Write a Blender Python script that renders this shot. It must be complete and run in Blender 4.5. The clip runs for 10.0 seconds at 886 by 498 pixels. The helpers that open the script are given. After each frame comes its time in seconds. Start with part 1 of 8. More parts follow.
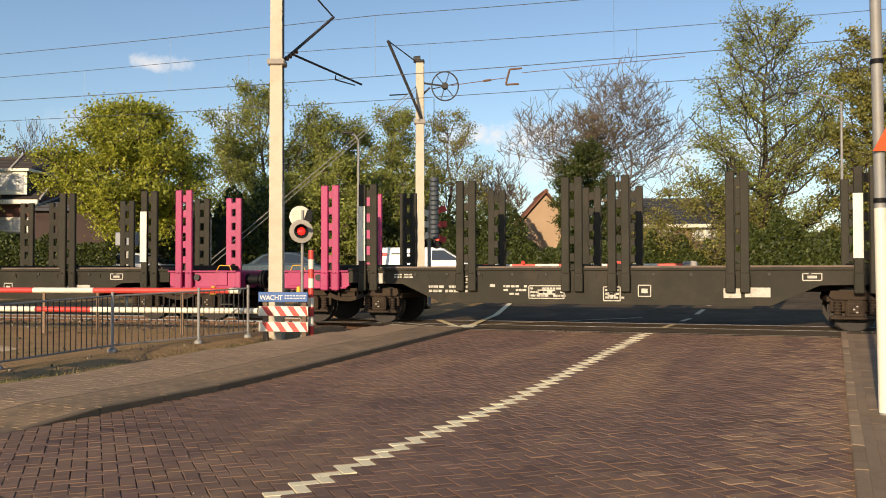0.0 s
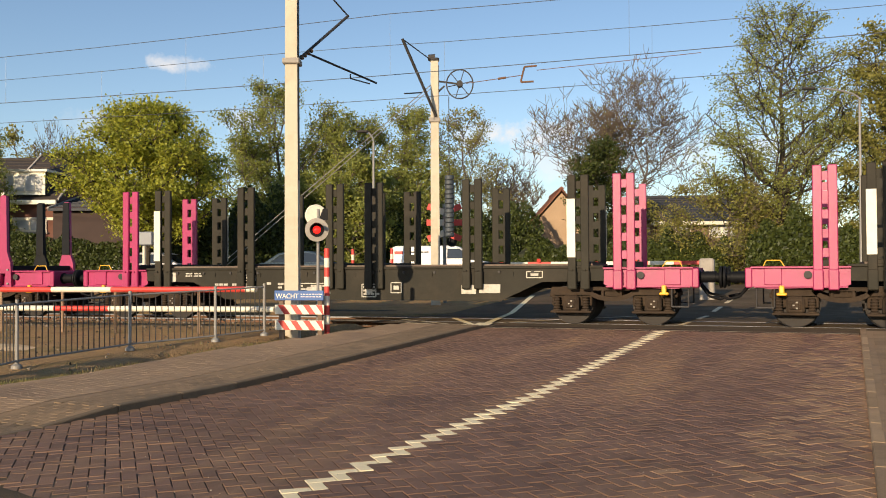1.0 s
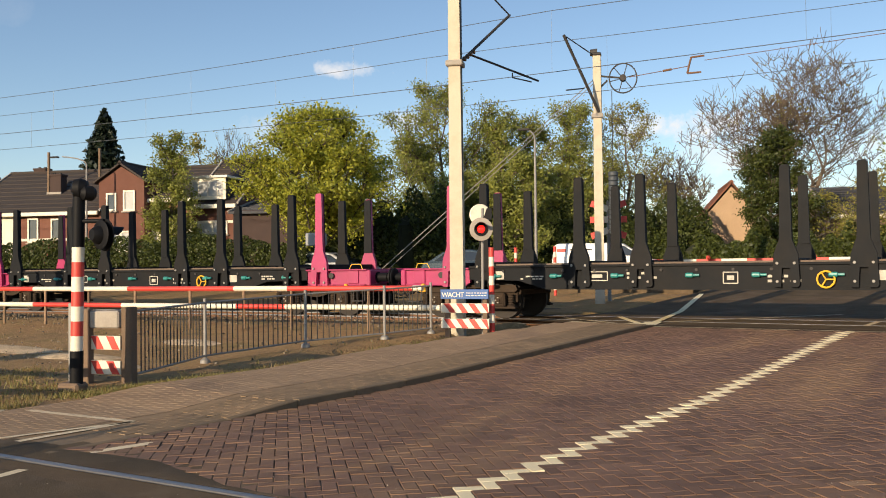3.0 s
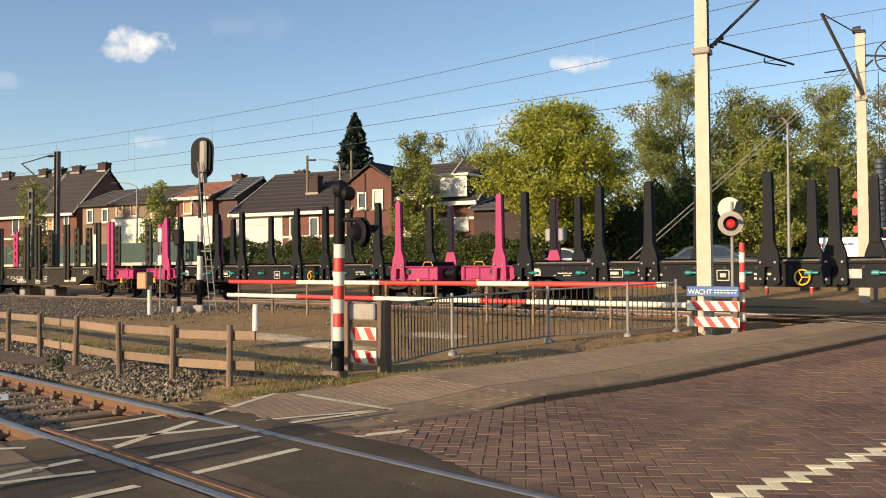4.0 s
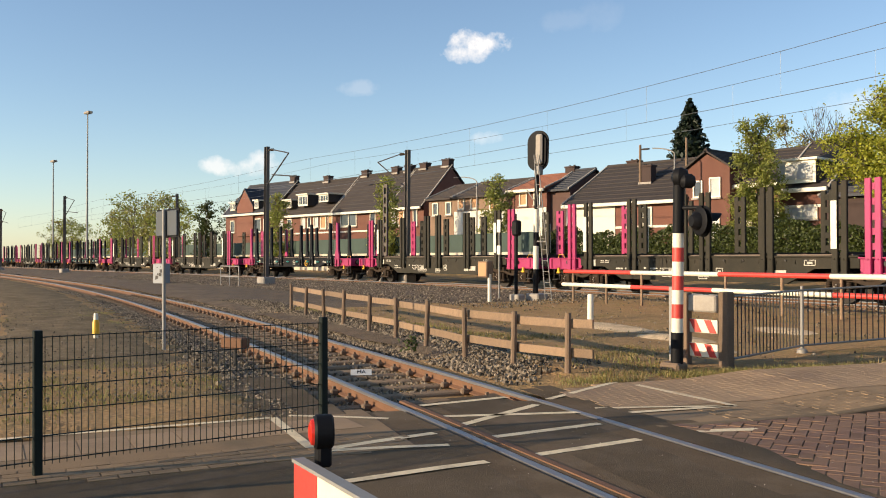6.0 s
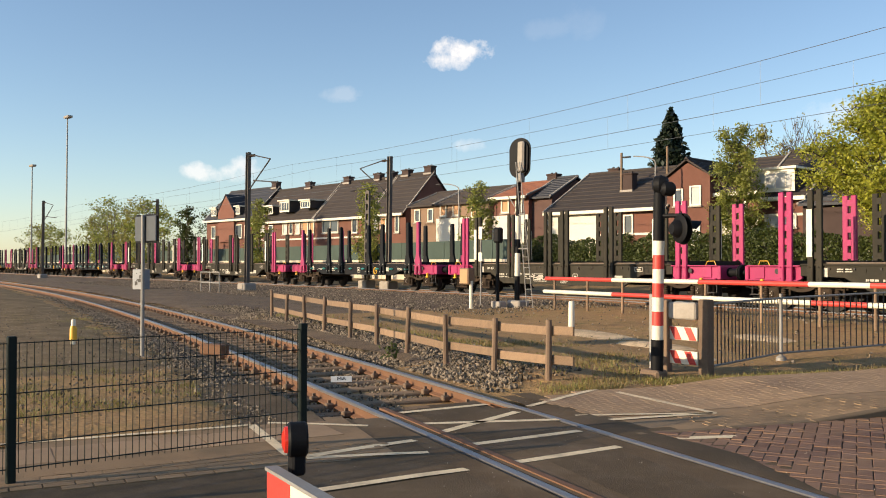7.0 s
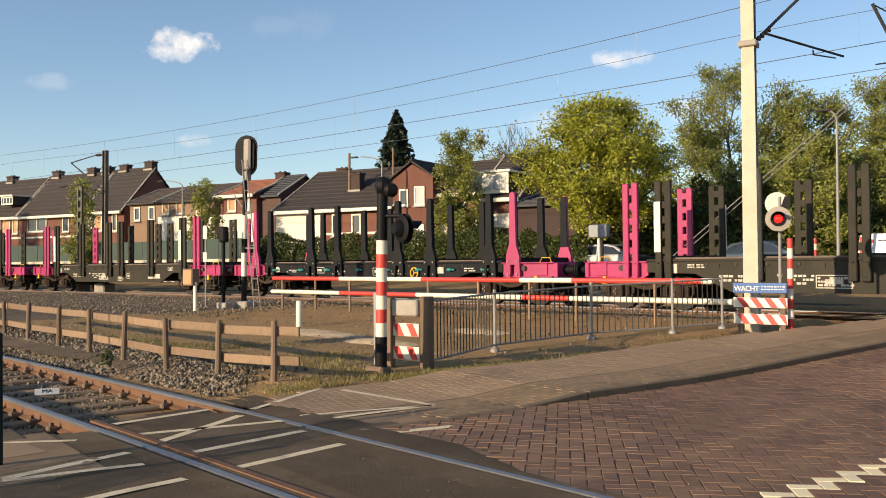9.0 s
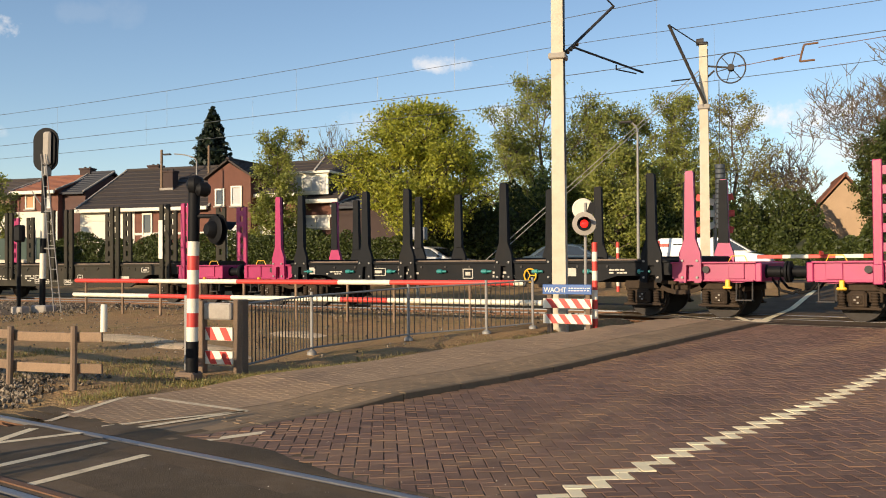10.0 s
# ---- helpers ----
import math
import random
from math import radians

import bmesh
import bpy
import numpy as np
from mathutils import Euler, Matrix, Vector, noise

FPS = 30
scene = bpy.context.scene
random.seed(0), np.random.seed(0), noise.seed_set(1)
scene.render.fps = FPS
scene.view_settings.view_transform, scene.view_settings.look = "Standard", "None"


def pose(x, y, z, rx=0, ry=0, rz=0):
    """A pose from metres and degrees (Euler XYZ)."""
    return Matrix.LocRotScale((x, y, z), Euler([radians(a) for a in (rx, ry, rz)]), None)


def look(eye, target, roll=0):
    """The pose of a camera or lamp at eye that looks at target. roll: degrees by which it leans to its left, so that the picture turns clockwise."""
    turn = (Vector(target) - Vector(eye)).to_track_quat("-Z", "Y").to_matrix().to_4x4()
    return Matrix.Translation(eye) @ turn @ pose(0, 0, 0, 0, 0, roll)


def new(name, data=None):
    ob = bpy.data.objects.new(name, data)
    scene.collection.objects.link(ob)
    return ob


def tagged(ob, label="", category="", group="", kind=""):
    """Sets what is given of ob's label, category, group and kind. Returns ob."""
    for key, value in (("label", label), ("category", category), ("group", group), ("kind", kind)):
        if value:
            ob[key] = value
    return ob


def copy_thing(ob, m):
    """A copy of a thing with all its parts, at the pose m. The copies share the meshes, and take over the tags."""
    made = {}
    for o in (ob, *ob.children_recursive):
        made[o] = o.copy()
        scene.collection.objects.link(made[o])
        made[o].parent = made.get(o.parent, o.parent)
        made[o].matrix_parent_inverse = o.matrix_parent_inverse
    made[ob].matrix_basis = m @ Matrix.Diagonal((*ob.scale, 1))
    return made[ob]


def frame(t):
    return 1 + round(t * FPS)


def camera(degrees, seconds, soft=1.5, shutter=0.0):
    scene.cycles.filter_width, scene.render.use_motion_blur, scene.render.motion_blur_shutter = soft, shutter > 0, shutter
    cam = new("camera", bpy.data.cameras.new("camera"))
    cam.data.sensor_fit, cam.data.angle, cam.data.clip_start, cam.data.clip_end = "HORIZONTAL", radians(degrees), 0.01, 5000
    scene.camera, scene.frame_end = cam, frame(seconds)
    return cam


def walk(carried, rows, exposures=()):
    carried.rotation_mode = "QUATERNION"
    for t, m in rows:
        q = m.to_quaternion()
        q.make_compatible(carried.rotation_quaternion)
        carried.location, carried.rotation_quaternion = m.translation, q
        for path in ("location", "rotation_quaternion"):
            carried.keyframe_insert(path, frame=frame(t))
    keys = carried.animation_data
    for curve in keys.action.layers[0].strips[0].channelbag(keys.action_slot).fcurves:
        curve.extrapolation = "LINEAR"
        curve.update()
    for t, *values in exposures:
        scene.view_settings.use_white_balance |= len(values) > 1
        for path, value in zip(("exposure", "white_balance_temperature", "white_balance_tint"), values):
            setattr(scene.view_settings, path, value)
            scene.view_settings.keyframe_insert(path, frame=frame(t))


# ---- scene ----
cam = camera(52.85, 10.0, soft=1.0)
# seconds, eye, Euler XYZ in degrees
ROWS = [
    (0, 0.000, 0.000, 1.530, 91.34, 0.11, -0.01),
    (0.5, -0.007, -0.005, 1.518, 91.48, 0.19, 0.55),
    (1, -0.002, 0.010, 1.519, 91.25, 0.32, 0.98),
    (1.5, -0.009, 0.008, 1.509, 91.14, 0.46, 1.54),
    (2, -0.004, 0.021, 1.513, 91.18, 0.53, 3.07),
    (2.2, -0.009, 0.009, 1.514, 91.19, 0.60, 4.13),
    (3.3, -0.098, -0.014, 1.559, 91.08, 0.72, 15.01),
    (3.5, -0.126, -0.025, 1.565, 90.99, 0.78, 17.79),
    (4, -0.158, -0.062, 1.559, 91.02, 0.53, 26.42),
    (4.5, -0.185, -0.086, 1.552, 90.91, -0.04, 34.58),
    (5, -0.212, -0.104, 1.548, 90.69, -0.03, 40.82),
    (5.5, -0.220, -0.116, 1.545, 90.53, 0.19, 45.99),
    (5.7, -0.224, -0.115, 1.543, 90.48, 0.20, 47.43),
    (6.8, -0.239, -0.078, 1.531, 90.78, -0.04, 47.18),
    (7, -0.237, -0.082, 1.536, 91.00, -0.05, 46.30),
    (7.5, -0.214, -0.106, 1.532, 91.17, 0.05, 43.53),
    (8, -0.209, -0.061, 1.533, 91.06, 0.20, 39.46),
    (8.5, -0.192, -0.057, 1.535, 90.97, 0.30, 34.36),
    (9, -0.181, -0.051, 1.548, 90.85, 0.57, 29.08),
    (9.5, -0.149, -0.051, 1.555, 90.84, 0.69, 23.76),
    (10, -0.149, -0.017, 1.555, 90.86, 0.42, 17.57),
]
walk(cam, [(t, pose(x, y, z, rx, ry, rz)) for t, x, y, z, rx, ry, rz in ROWS], exposures=[(0, 0.2), (2, 0.2), (4, 0.35), (5.5, 0.47), (7, 0.47), (9, 0.36), (10, 0.28)])

# ---- world and sun ----
SUN_EL = 13.5
SUN_DIR = Vector((-0.42, -0.907, 0.0)).normalized() * math.cos(radians(SUN_EL)) + Vector((0, 0, math.sin(radians(SUN_EL))))


def make_world():
    w = bpy.data.worlds.new("sky")
    scene.world = w
    w.use_nodes = True
    nt = w.node_tree
    nt.nodes.clear()
    out = nt.nodes.new("ShaderNodeOutputWorld")
    bg = nt.nodes.new("ShaderNodeBackground")
    sky = nt.nodes.new("ShaderNodeTexSky")
    sky.sky_type = "NISHITA"
    sky.sun_disc = False
    sky.sun_elevation = radians(24)
    sky.sun_rotation = math.atan2(SUN_DIR.x, SUN_DIR.y)
    sky.air_density, sky.dust_density, sky.ozone_density = 1.0, 0.35, 2.0
    co = nt.nodes.new("ShaderNodeTexCoord")
    noi = nt.nodes.new("ShaderNodeTexNoise")
    noi.inputs["Scale"].default_value = 26.0
    noi.inputs["Detail"].default_value = 7.0
    noi.inputs["Roughness"].default_value = 0.62
    nt.links.new(co.outputs["Generated"], noi.inputs["Vector"])
    total = None
    # small fair-weather clouds: direction, half width, half height (radians), strength
    clouds = [((-0.686, 0.689, 0.235), 0.038, 0.013, 1.0), ((-0.702, 0.677, 0.224), 0.024, 0.010, 0.85),
              ((-0.876, 0.472, 0.101), 0.022, 0.009, 0.6), ((-0.854, 0.510, 0.102), 0.024, 0.014, 0.6),
              ((-0.781, 0.596, 0.187), 0.022, 0.008, 0.16), ((-0.290, 0.932, 0.218), 0.042, 0.010, 0.7),
              ((0.064, 0.986, 0.148), 0.055, 0.018, 0.9), ((0.10, 0.985, 0.115), 0.07, 0.02, 0.45),
              ((-0.234, 0.959, 0.161), 0.03, 0.014, 0.5), ((-0.581, 0.770, 0.263), 0.022, 0.018, 0.05),
              ((-0.62, 0.74, 0.255), 0.03, 0.010, 0.06), ((-0.699, 0.703, 0.132), 0.02, 0.008, 0.35),
              ((-0.36, 0.92, 0.15), 0.05, 0.016, 0.25), ((0.3, 0.94, 0.12), 0.09, 0.02, 0.5)]
    for d, hw, hh, k in clouds:
        d = Vector(d).normalized()
        r = Vector((d.y, -d.x, 0)).normalized()
        u = r.cross(d)

        def dot(v, s):
            n = nt.nodes.new("ShaderNodeVectorMath")
            n.operation = "DOT_PRODUCT"
            nt.links.new(co.outputs["Generated"], n.inputs[0])
            n.inputs[1].default_value = tuple(v / s)
            return n.outputs["Value"]

        a, b = dot(r, hw), dot(u, hh)

        def mth(op, x, y=None, z=None, clamp=False):
            n = nt.nodes.new("ShaderNodeMath")
            n.operation = op
            n.use_clamp = clamp
            for i, q in enumerate((x, y, z)):
                if q is None:
                    continue
                if isinstance(q, (int, float)):
                    n.inputs[i].default_value = q
                else:
                    nt.links.new(q, n.inputs[i])
            return n.outputs[0]

        rad = mth("ADD", mth("MULTIPLY", a, a), mth("MULTIPLY", b, b))
        front = mth("GREATER_THAN", dot(d, 1.0), 0.5)
        fall = mth("SUBTRACT", 1.15, mth("MULTIPLY", rad, 0.55))
        m = mth("MULTIPLY_ADD", mth("SUBTRACT", noi.outputs["Fac"], 0.5), 3.4, mth("SUBTRACT", fall, 0.55))
        m = mth("MULTIPLY", mth("MULTIPLY", m, 1.3, clamp=True), front)
        m = mth("MULTIPLY", m, k)
        total = m if total is None else mth("MAXIMUM", total, m)
    hue = nt.nodes.new("ShaderNodeHueSaturation")
    hue.inputs["Saturation"].default_value = 1.0
    nt.links.new(sky.outputs["Color"], hue.inputs["Color"])
    mix = nt.nodes.new("ShaderNodeMix")
    mix.data_type = "RGBA"
    nt.links.new(total, mix.inputs["Factor"])
    nt.links.new(hue.outputs["Color"], mix.inputs["A"])
    mix.inputs["B"].default_value = (7.6, 7.1, 6.7, 1)
    nt.links.new(mix.outputs["Result"], bg.inputs["Color"])
    bg.inputs["Strength"].default_value = 0.116
    nt.links.new(bg.outputs[0], out.inputs[0])
    sun = new("sun", bpy.data.lights.new("sun", "SUN"))
    sun.data.energy = 5.0
    sun.data.color = (1.0, 0.79, 0.54)
    sun.data.angle = radians(0.6)
    sun.matrix_world = look(SUN_DIR * 100, (0, 0, 0))


make_world()


# ---- materials ----
def mat(name, col, rough=0.7, metal=0.0, var=0.18, scale=2.0, fine=30.0, bump=0.2, rnd=0.0, island=0.0, stain=None, stain_amt=0.5, stain_scale=1.2, emit=None, dist=0.01, spec=0.5, ground=False, streak=None):
    m = bpy.data.materials.new(name)
    m.use_nodes = True
    nt = m.node_tree
    N, L = nt.nodes, nt.links
    p = N["Principled BSDF"]
    co = N.new("ShaderNodeTexCoord")
    obj = co.outputs["Object"]
    if ground:
        # still surfaces laid in many pieces share one pattern
        obj = N.new("ShaderNodeNewGeometry").outputs["Position"]

    def noise_tex(s, det, ro=0.6):
        n = N.new("ShaderNodeTexNoise")
        n.inputs["Scale"].default_value, n.inputs["Detail"].default_value, n.inputs["Roughness"].default_value = s, det, ro
        L.new(obj, n.inputs["Vector"])
        return n.outputs["Fac"]

    big, small = noise_tex(scale, 4), noise_tex(fine, 3)

    def mth(op, a, b, clamp=False):
        n = N.new("ShaderNodeMath")
        n.operation, n.use_clamp = op, clamp
        for i, q in enumerate((a, b)):
            if isinstance(q, (int, float)):
                n.inputs[i].default_value = q
            else:
                L.new(q, n.inputs[i])
        return n.outputs[0]

    f = mth("ADD", mth("MULTIPLY", mth("SUBTRACT", big, 0.5), var * 2.4), mth("MULTIPLY", mth("SUBTRACT", small, 0.5), var * 2.0))
    if rnd:
        oi = N.new("ShaderNodeObjectInfo")
        f = mth("ADD", f, mth("MULTIPLY", mth("SUBTRACT", oi.outputs["Random"], 0.5), rnd * 2))
    if island:
        ge = N.new("ShaderNodeNewGeometry")
        f = mth("ADD", f, mth("MULTIPLY", mth("SUBTRACT", ge.outputs["Random Per Island"], 0.5), island * 2))
    f = mth("ADD", f, 1.0)
    mul = N.new("ShaderNodeVectorMath")
    mul.operation = "SCALE"
    mul.inputs[0].default_value = col
    L.new(f, mul.inputs["Scale"])
    colour = mul.outputs[0]
    if stain:
        if streak is not None:
            # stains drawn out along the road by wheels
            turn = N.new("ShaderNodeVectorRotate")
            turn.rotation_type = "Z_AXIS"
            turn.inputs["Angle"].default_value = -streak
            L.new(obj, turn.inputs["Vector"])
            sq = N.new("ShaderNodeVectorMath")
            sq.operation = "MULTIPLY"
            sq.inputs[1].default_value = (1.0, 0.16, 1.0)
            L.new(turn.outputs[0], sq.inputs[0])
            obj = sq.outputs[0]
        s = noise_tex(stain_scale, 6, 0.7)
        ramp = N.new("ShaderNodeMapRange")
        ramp.inputs["From Min"].default_value, ramp.inputs["From Max"].default_value = 0.48, 0.68
        ramp.inputs["To Max"].default_value = stain_amt
        L.new(s, ramp.inputs["Value"])
        mx = N.new("ShaderNodeMix")
        mx.data_type = "RGBA"
        L.new(ramp.outputs[0], mx.inputs["Factor"])
        L.new(colour, mx.inputs["A"])
        mx.inputs["B"].default_value = (*stain, 1)
        colour = mx.outputs["Result"]
    L.new(colour, p.inputs["Base Color"])
    p.inputs["Metallic"].default_value = metal
    p.inputs["Specular IOR Level"].default_value = spec
    L.new(mth("ADD", mth("MULTIPLY", mth("SUBTRACT", small, 0.5), 0.25), rough, True), p.inputs["Roughness"])
    if bump:
        b = N.new("ShaderNodeBump")
        b.inputs["Strength"].default_value, b.inputs["Distance"].default_value = bump, dist
        L.new(mth("ADD", small, mth("MULTIPLY", big, 0.5)), b.inputs["Height"])
        L.new(b.outputs[0], p.inputs["Normal"])
    if emit:
        p.inputs["Emission Color"].default_value = (*emit[0], 1)
        p.inputs["Emission Strength"].default_value = emit[1]
    return m


def leaf_mat(name, col, col2, trans=0.35):
    m = bpy.data.materials.new(name)
    m.use_nodes = True
    nt = m.node_tree
    N, L = nt.nodes, nt.links
    p = N["Principled BSDF"]
    ge = N.new("ShaderNodeNewGeometry")
    mx = N.new("ShaderNodeMix")
    mx.data_type = "RGBA"
    L.new(ge.outputs["Random Per Island"], mx.inputs["Factor"])
    mx.inputs["A"].default_value, mx.inputs["B"].default_value = (*col, 1), (*col2, 1)
    L.new(mx.outputs["Result"], p.inputs["Base Color"])
    p.inputs["Roughness"].default_value = 0.55
    tr = N.new("ShaderNodeBsdfTranslucent")
    L.new(mx.outputs["Result"], tr.inputs["Color"])
    ms = N.new("ShaderNodeMixShader")
    ms.inputs[0].default_value = trans
    L.new(p.outputs[0], ms.inputs[1])
    L.new(tr.outputs[0], ms.inputs[2])
    L.new(ms.outputs[0], N["Material Output"].inputs["Surface"])
    return m


def glass_mat(name, col, rough=0.05):
    m = mat(name, col, rough, 0.0, 0.1, 1.0, 5.0, 0.0)
    m.node_tree.nodes["Principled BSDF"].inputs["Specular IOR Level"].default_value = 0.8
    return m


M_BRICK_ROAD = mat("road_brick", (0.187, 0.108, 0.07), 0.7, 0, 0.3, 0.55, 60, 0.35, rnd=0.2, island=0.2, stain=(0.33, 0.2, 0.105), stain_amt=0.75, stain_scale=0.9, spec=0.22, ground=True, streak=radians(-23.6))
M_BRICK_SAND = mat("sandy_brick", (0.275, 0.17, 0.098), 0.85, 0, 0.25, 0.8, 60, 0.35, spec=0.2, rnd=0.2, island=0.2, stain=(0.25, 0.15, 0.09), stain_amt=0.7, stain_scale=0.9, ground=True)
M_BRICK_JOINT = mat("road_joint", (0.1, 0.07, 0.046), 0.95, 0, 0.5, 1.5, 80, 0.4, stain=(0.06, 0.045, 0.035), stain_amt=0.8, stain_scale=3.0, spec=0.1, ground=True)
M_PAINT = mat("road_paint", (0.95, 0.80, 0.50), 0.85, 0, 0.04, 2.5, 70, 0.2, stain=(0.5, 0.4, 0.28), stain_amt=0.2, stain_scale=5, spec=0.05)
M_PAINT_WORN = mat("worn_road_paint", (0.8, 0.65, 0.42), 0.8, spec=0.2, metal=0.0, var=0.2, scale=2.5, fine=60, bump=0.25, stain=(0.25, 0.19, 0.135), stain_amt=0.5, stain_scale=4)
M_ASPHALT = mat("asphalt", (0.11, 0.078, 0.045), 0.9, spec=0.18, metal=0.0, var=0.5, scale=0.9, fine=90, bump=0.5, stain=(0.2, 0.145, 0.095), stain_amt=0.65, stain_scale=1.1, ground=True)
M_PANEL = mat("crossing_slab", (0.135, 0.092, 0.052), 0.9, 0, 0.4, 1.2, 90, 0.4, stain=(0.2, 0.15, 0.1), stain_amt=0.5, spec=0.18, ground=True)
M_PAVER = mat("paver", (0.355, 0.24, 0.142), 0.85, 0, 0.14, 0.6, 70, 0.35, rnd=0.07, island=0.07, stain=(0.2, 0.135, 0.09), stain_amt=0.6, stain_scale=0.8, spec=0.2, ground=True)
M_TILE = mat("grey_tile", (0.29, 0.195, 0.11), 0.88, 0, 0.2, 0.8, 70, 0.35, rnd=0.1, island=0.1, stain=(0.14, 0.105, 0.065), stain_amt=0.6, spec=0.2, ground=True)
M_KERB_FLAT = mat("sandy_kerb", (0.36, 0.245, 0.14), 0.9, 0, 0.25, 1.2, 60, 0.3, rnd=0.15, stain=(0.2, 0.14, 0.09), stain_amt=0.6, stain_scale=1.5, spec=0.12, ground=True)
M_PATH = mat("gravel_path", (0.215, 0.158, 0.092), 0.95, 0, 0.6, 1.6, 34, 0.9, stain=(0.12, 0.092, 0.045), stain_amt=0.8, stain_scale=0.9, spec=0.1, dist=0.03, ground=True)
M_GRAVEL = mat("dark_gravel", (0.115, 0.078, 0.046), 0.95, 0, 0.8, 2.5, 26, 1.0, stain=(0.2, 0.14, 0.078), stain_amt=0.7, stain_scale=0.5, dist=0.05, ground=True)
M_KERB = mat("kerb_stone", (0.2, 0.142, 0.085), 0.9, 0, 0.2, 2.0, 60, 0.3, rnd=0.12, stain=(0.11, 0.085, 0.06), stain_amt=0.6, stain_scale=2.0, spec=0.2)
M_GROUND = mat("dry_grass_soil", (0.375, 0.23, 0.103), 0.95, 0, 0.55, 0.9, 16, 1.0, stain=(0.17, 0.13, 0.045), stain_amt=0.85, stain_scale=0.9, dist=0.045, spec=0.2)
M_BALLAST = mat("ballast", (0.105, 0.077, 0.055), 0.95, 0, 0.55, 5.0, 28, 1.0, stain=(0.2, 0.155, 0.11), stain_amt=0.6, stain_scale=0.6, spec=0.15, dist=0.06)
M_STONE = mat("ballast_stone", (0.19, 0.152, 0.108), 0.9, 0, 0.2, 4, 40, 0.2, island=0.75, spec=0.2)
M_RAIL_TOP = mat("polished_rail", (0.27, 0.265, 0.27), 0.42, 0.7, 0.12, 3, 30, 0.05)
M_RAIL = mat("rusty_rail", (0.165, 0.082, 0.042), 0.85, 0.1, 0.3, 3, 50, 0.4)
M_SLEEPER = mat("sleeper", (0.29, 0.2, 0.122), 0.95, spec=0.1, metal=0.0, var=0.25, scale=3, fine=50, bump=0.4, rnd=0.2, stain=(0.15, 0.1, 0.07), stain_amt=0.6, stain_scale=3)
M_DARK = mat("wagon_grey", (0.034, 0.0305, 0.022), 0.65, spec=0.15, metal=0.0, var=0.22, scale=1.6, fine=30, bump=0.12, rnd=0.12, stain=(0.062, 0.048, 0.033), stain_amt=0.5, stain_scale=1.4)
M_BLACK = mat("wagon_black", (0.011, 0.012, 0.0135), 0.65, spec=0.15, metal=0.0, var=0.25, scale=2, fine=30, bump=0.1, stain=(0.025, 0.02, 0.016), stain_amt=0.35)
M_PINK = mat("magenta_paint", (0.36, 0.025, 0.105), 0.45, 0.0, 0.12, 2.5, 30, 0.06, rnd=0.08, stain=(0.27, 0.03, 0.075), stain_amt=0.4, stain_scale=2.2)
M_BOGIE = mat("bogie_grime", (0.048, 0.034, 0.024), 0.9, spec=0.15, metal=0.0, var=0.35, scale=4, fine=40, bump=0.4, stain=(0.075, 0.05, 0.03), stain_amt=0.5, stain_scale=3)
M_WHEEL = mat("wheel_steel", (0.022, 0.016, 0.012), 0.7, 0.0, 0.3, 4, 40, 0.2)
M_WHITE = mat("white_paint", (0.77, 0.71, 0.56), 0.5, 0, 0.1, 3, 30, 0.06, stain=(0.45, 0.4, 0.33), stain_amt=0.4, stain_scale=3)
M_RED = mat("red_paint", (0.58, 0.05, 0.036), 0.5, 0, 0.12, 3, 30, 0.06, stain=(0.4, 0.08, 0.05), stain_amt=0.3, stain_scale=3)
M_YELLOW = mat("yellow_paint", (0.8, 0.44, 0.03), 0.45, 0, 0.1, 4, 30, 0.05)
M_TEAL = mat("teal_plastic", (0.03, 0.22, 0.2), 0.4, 0, 0.1, 4, 30, 0.05)
M_BLUE = mat("blue_enamel", (0.03, 0.10, 0.30), 0.35, 0, 0.08, 3, 30, 0.03)
M_CONCRETE = mat("cream_concrete", (0.56, 0.49, 0.37), 0.85, 0, 0.12, 1.2, 40, 0.2, stain=(0.4, 0.33, 0.22), stain_amt=0.5, stain_scale=1.5)
M_GREYCON = mat("grey_concrete", (0.36, 0.32, 0.27), 0.9, 0, 0.2, 2, 40, 0.3, stain=(0.18, 0.155, 0.13), stain_amt=0.5)
M_GALV = mat("galvanised_steel", (0.27, 0.26, 0.24), 0.6, 0.2, 0.15, 5, 50, 0.08, stain=(0.24, 0.19, 0.14), stain_amt=0.4)
M_IRON = mat("dark_iron", (0.055, 0.05, 0.047), 0.65, 0.1, 0.2, 5, 40, 0.1, spec=0.25)
M_BLACKP = mat("black_enamel", (0.008, 0.008, 0.009), 0.6, 0.0, 0.2, 5, 30, 0.05, spec=0.15)
M_GREENP = mat("green_black_coating", (0.010, 0.016, 0.013), 0.6, 0.0, 0.2, 6, 40, 0.05, spec=0.2)
M_WOOD = mat("weathered_timber", (0.25, 0.165, 0.10), 0.9, 0, 0.35, 1.5, 45, 0.35, rnd=0.25, stain=(0.12, 0.085, 0.058), stain_amt=0.7, stain_scale=2.5)
M_POST = mat("dark_timber", (0.17, 0.115, 0.075), 0.9, 0, 0.3, 3, 45, 0.4, rnd=0.2)
M_WIRE = mat("copper_wire", (0.13, 0.14, 0.15), 0.5, 0.5, 0.05, 5, 20, 0.0)
M_LENS = mat("red_lens", (0.5, 0.01, 0.01), 0.2, 0, 0.05, 5, 20, 0.0, emit=((1.0, 0.025, 0.015), 1.0))
M_LENS_OFF = mat("dark_lens", (0.12, 0.012, 0.01), 0.2, 0, 0.05, 5, 20, 0.0)
M_TAIL = mat("tail_lens", (0.42, 0.02, 0.012), 0.2, 0, 0.05, 5, 20, 0.0, emit=((1.0, 0.06, 0.03), 0.15))
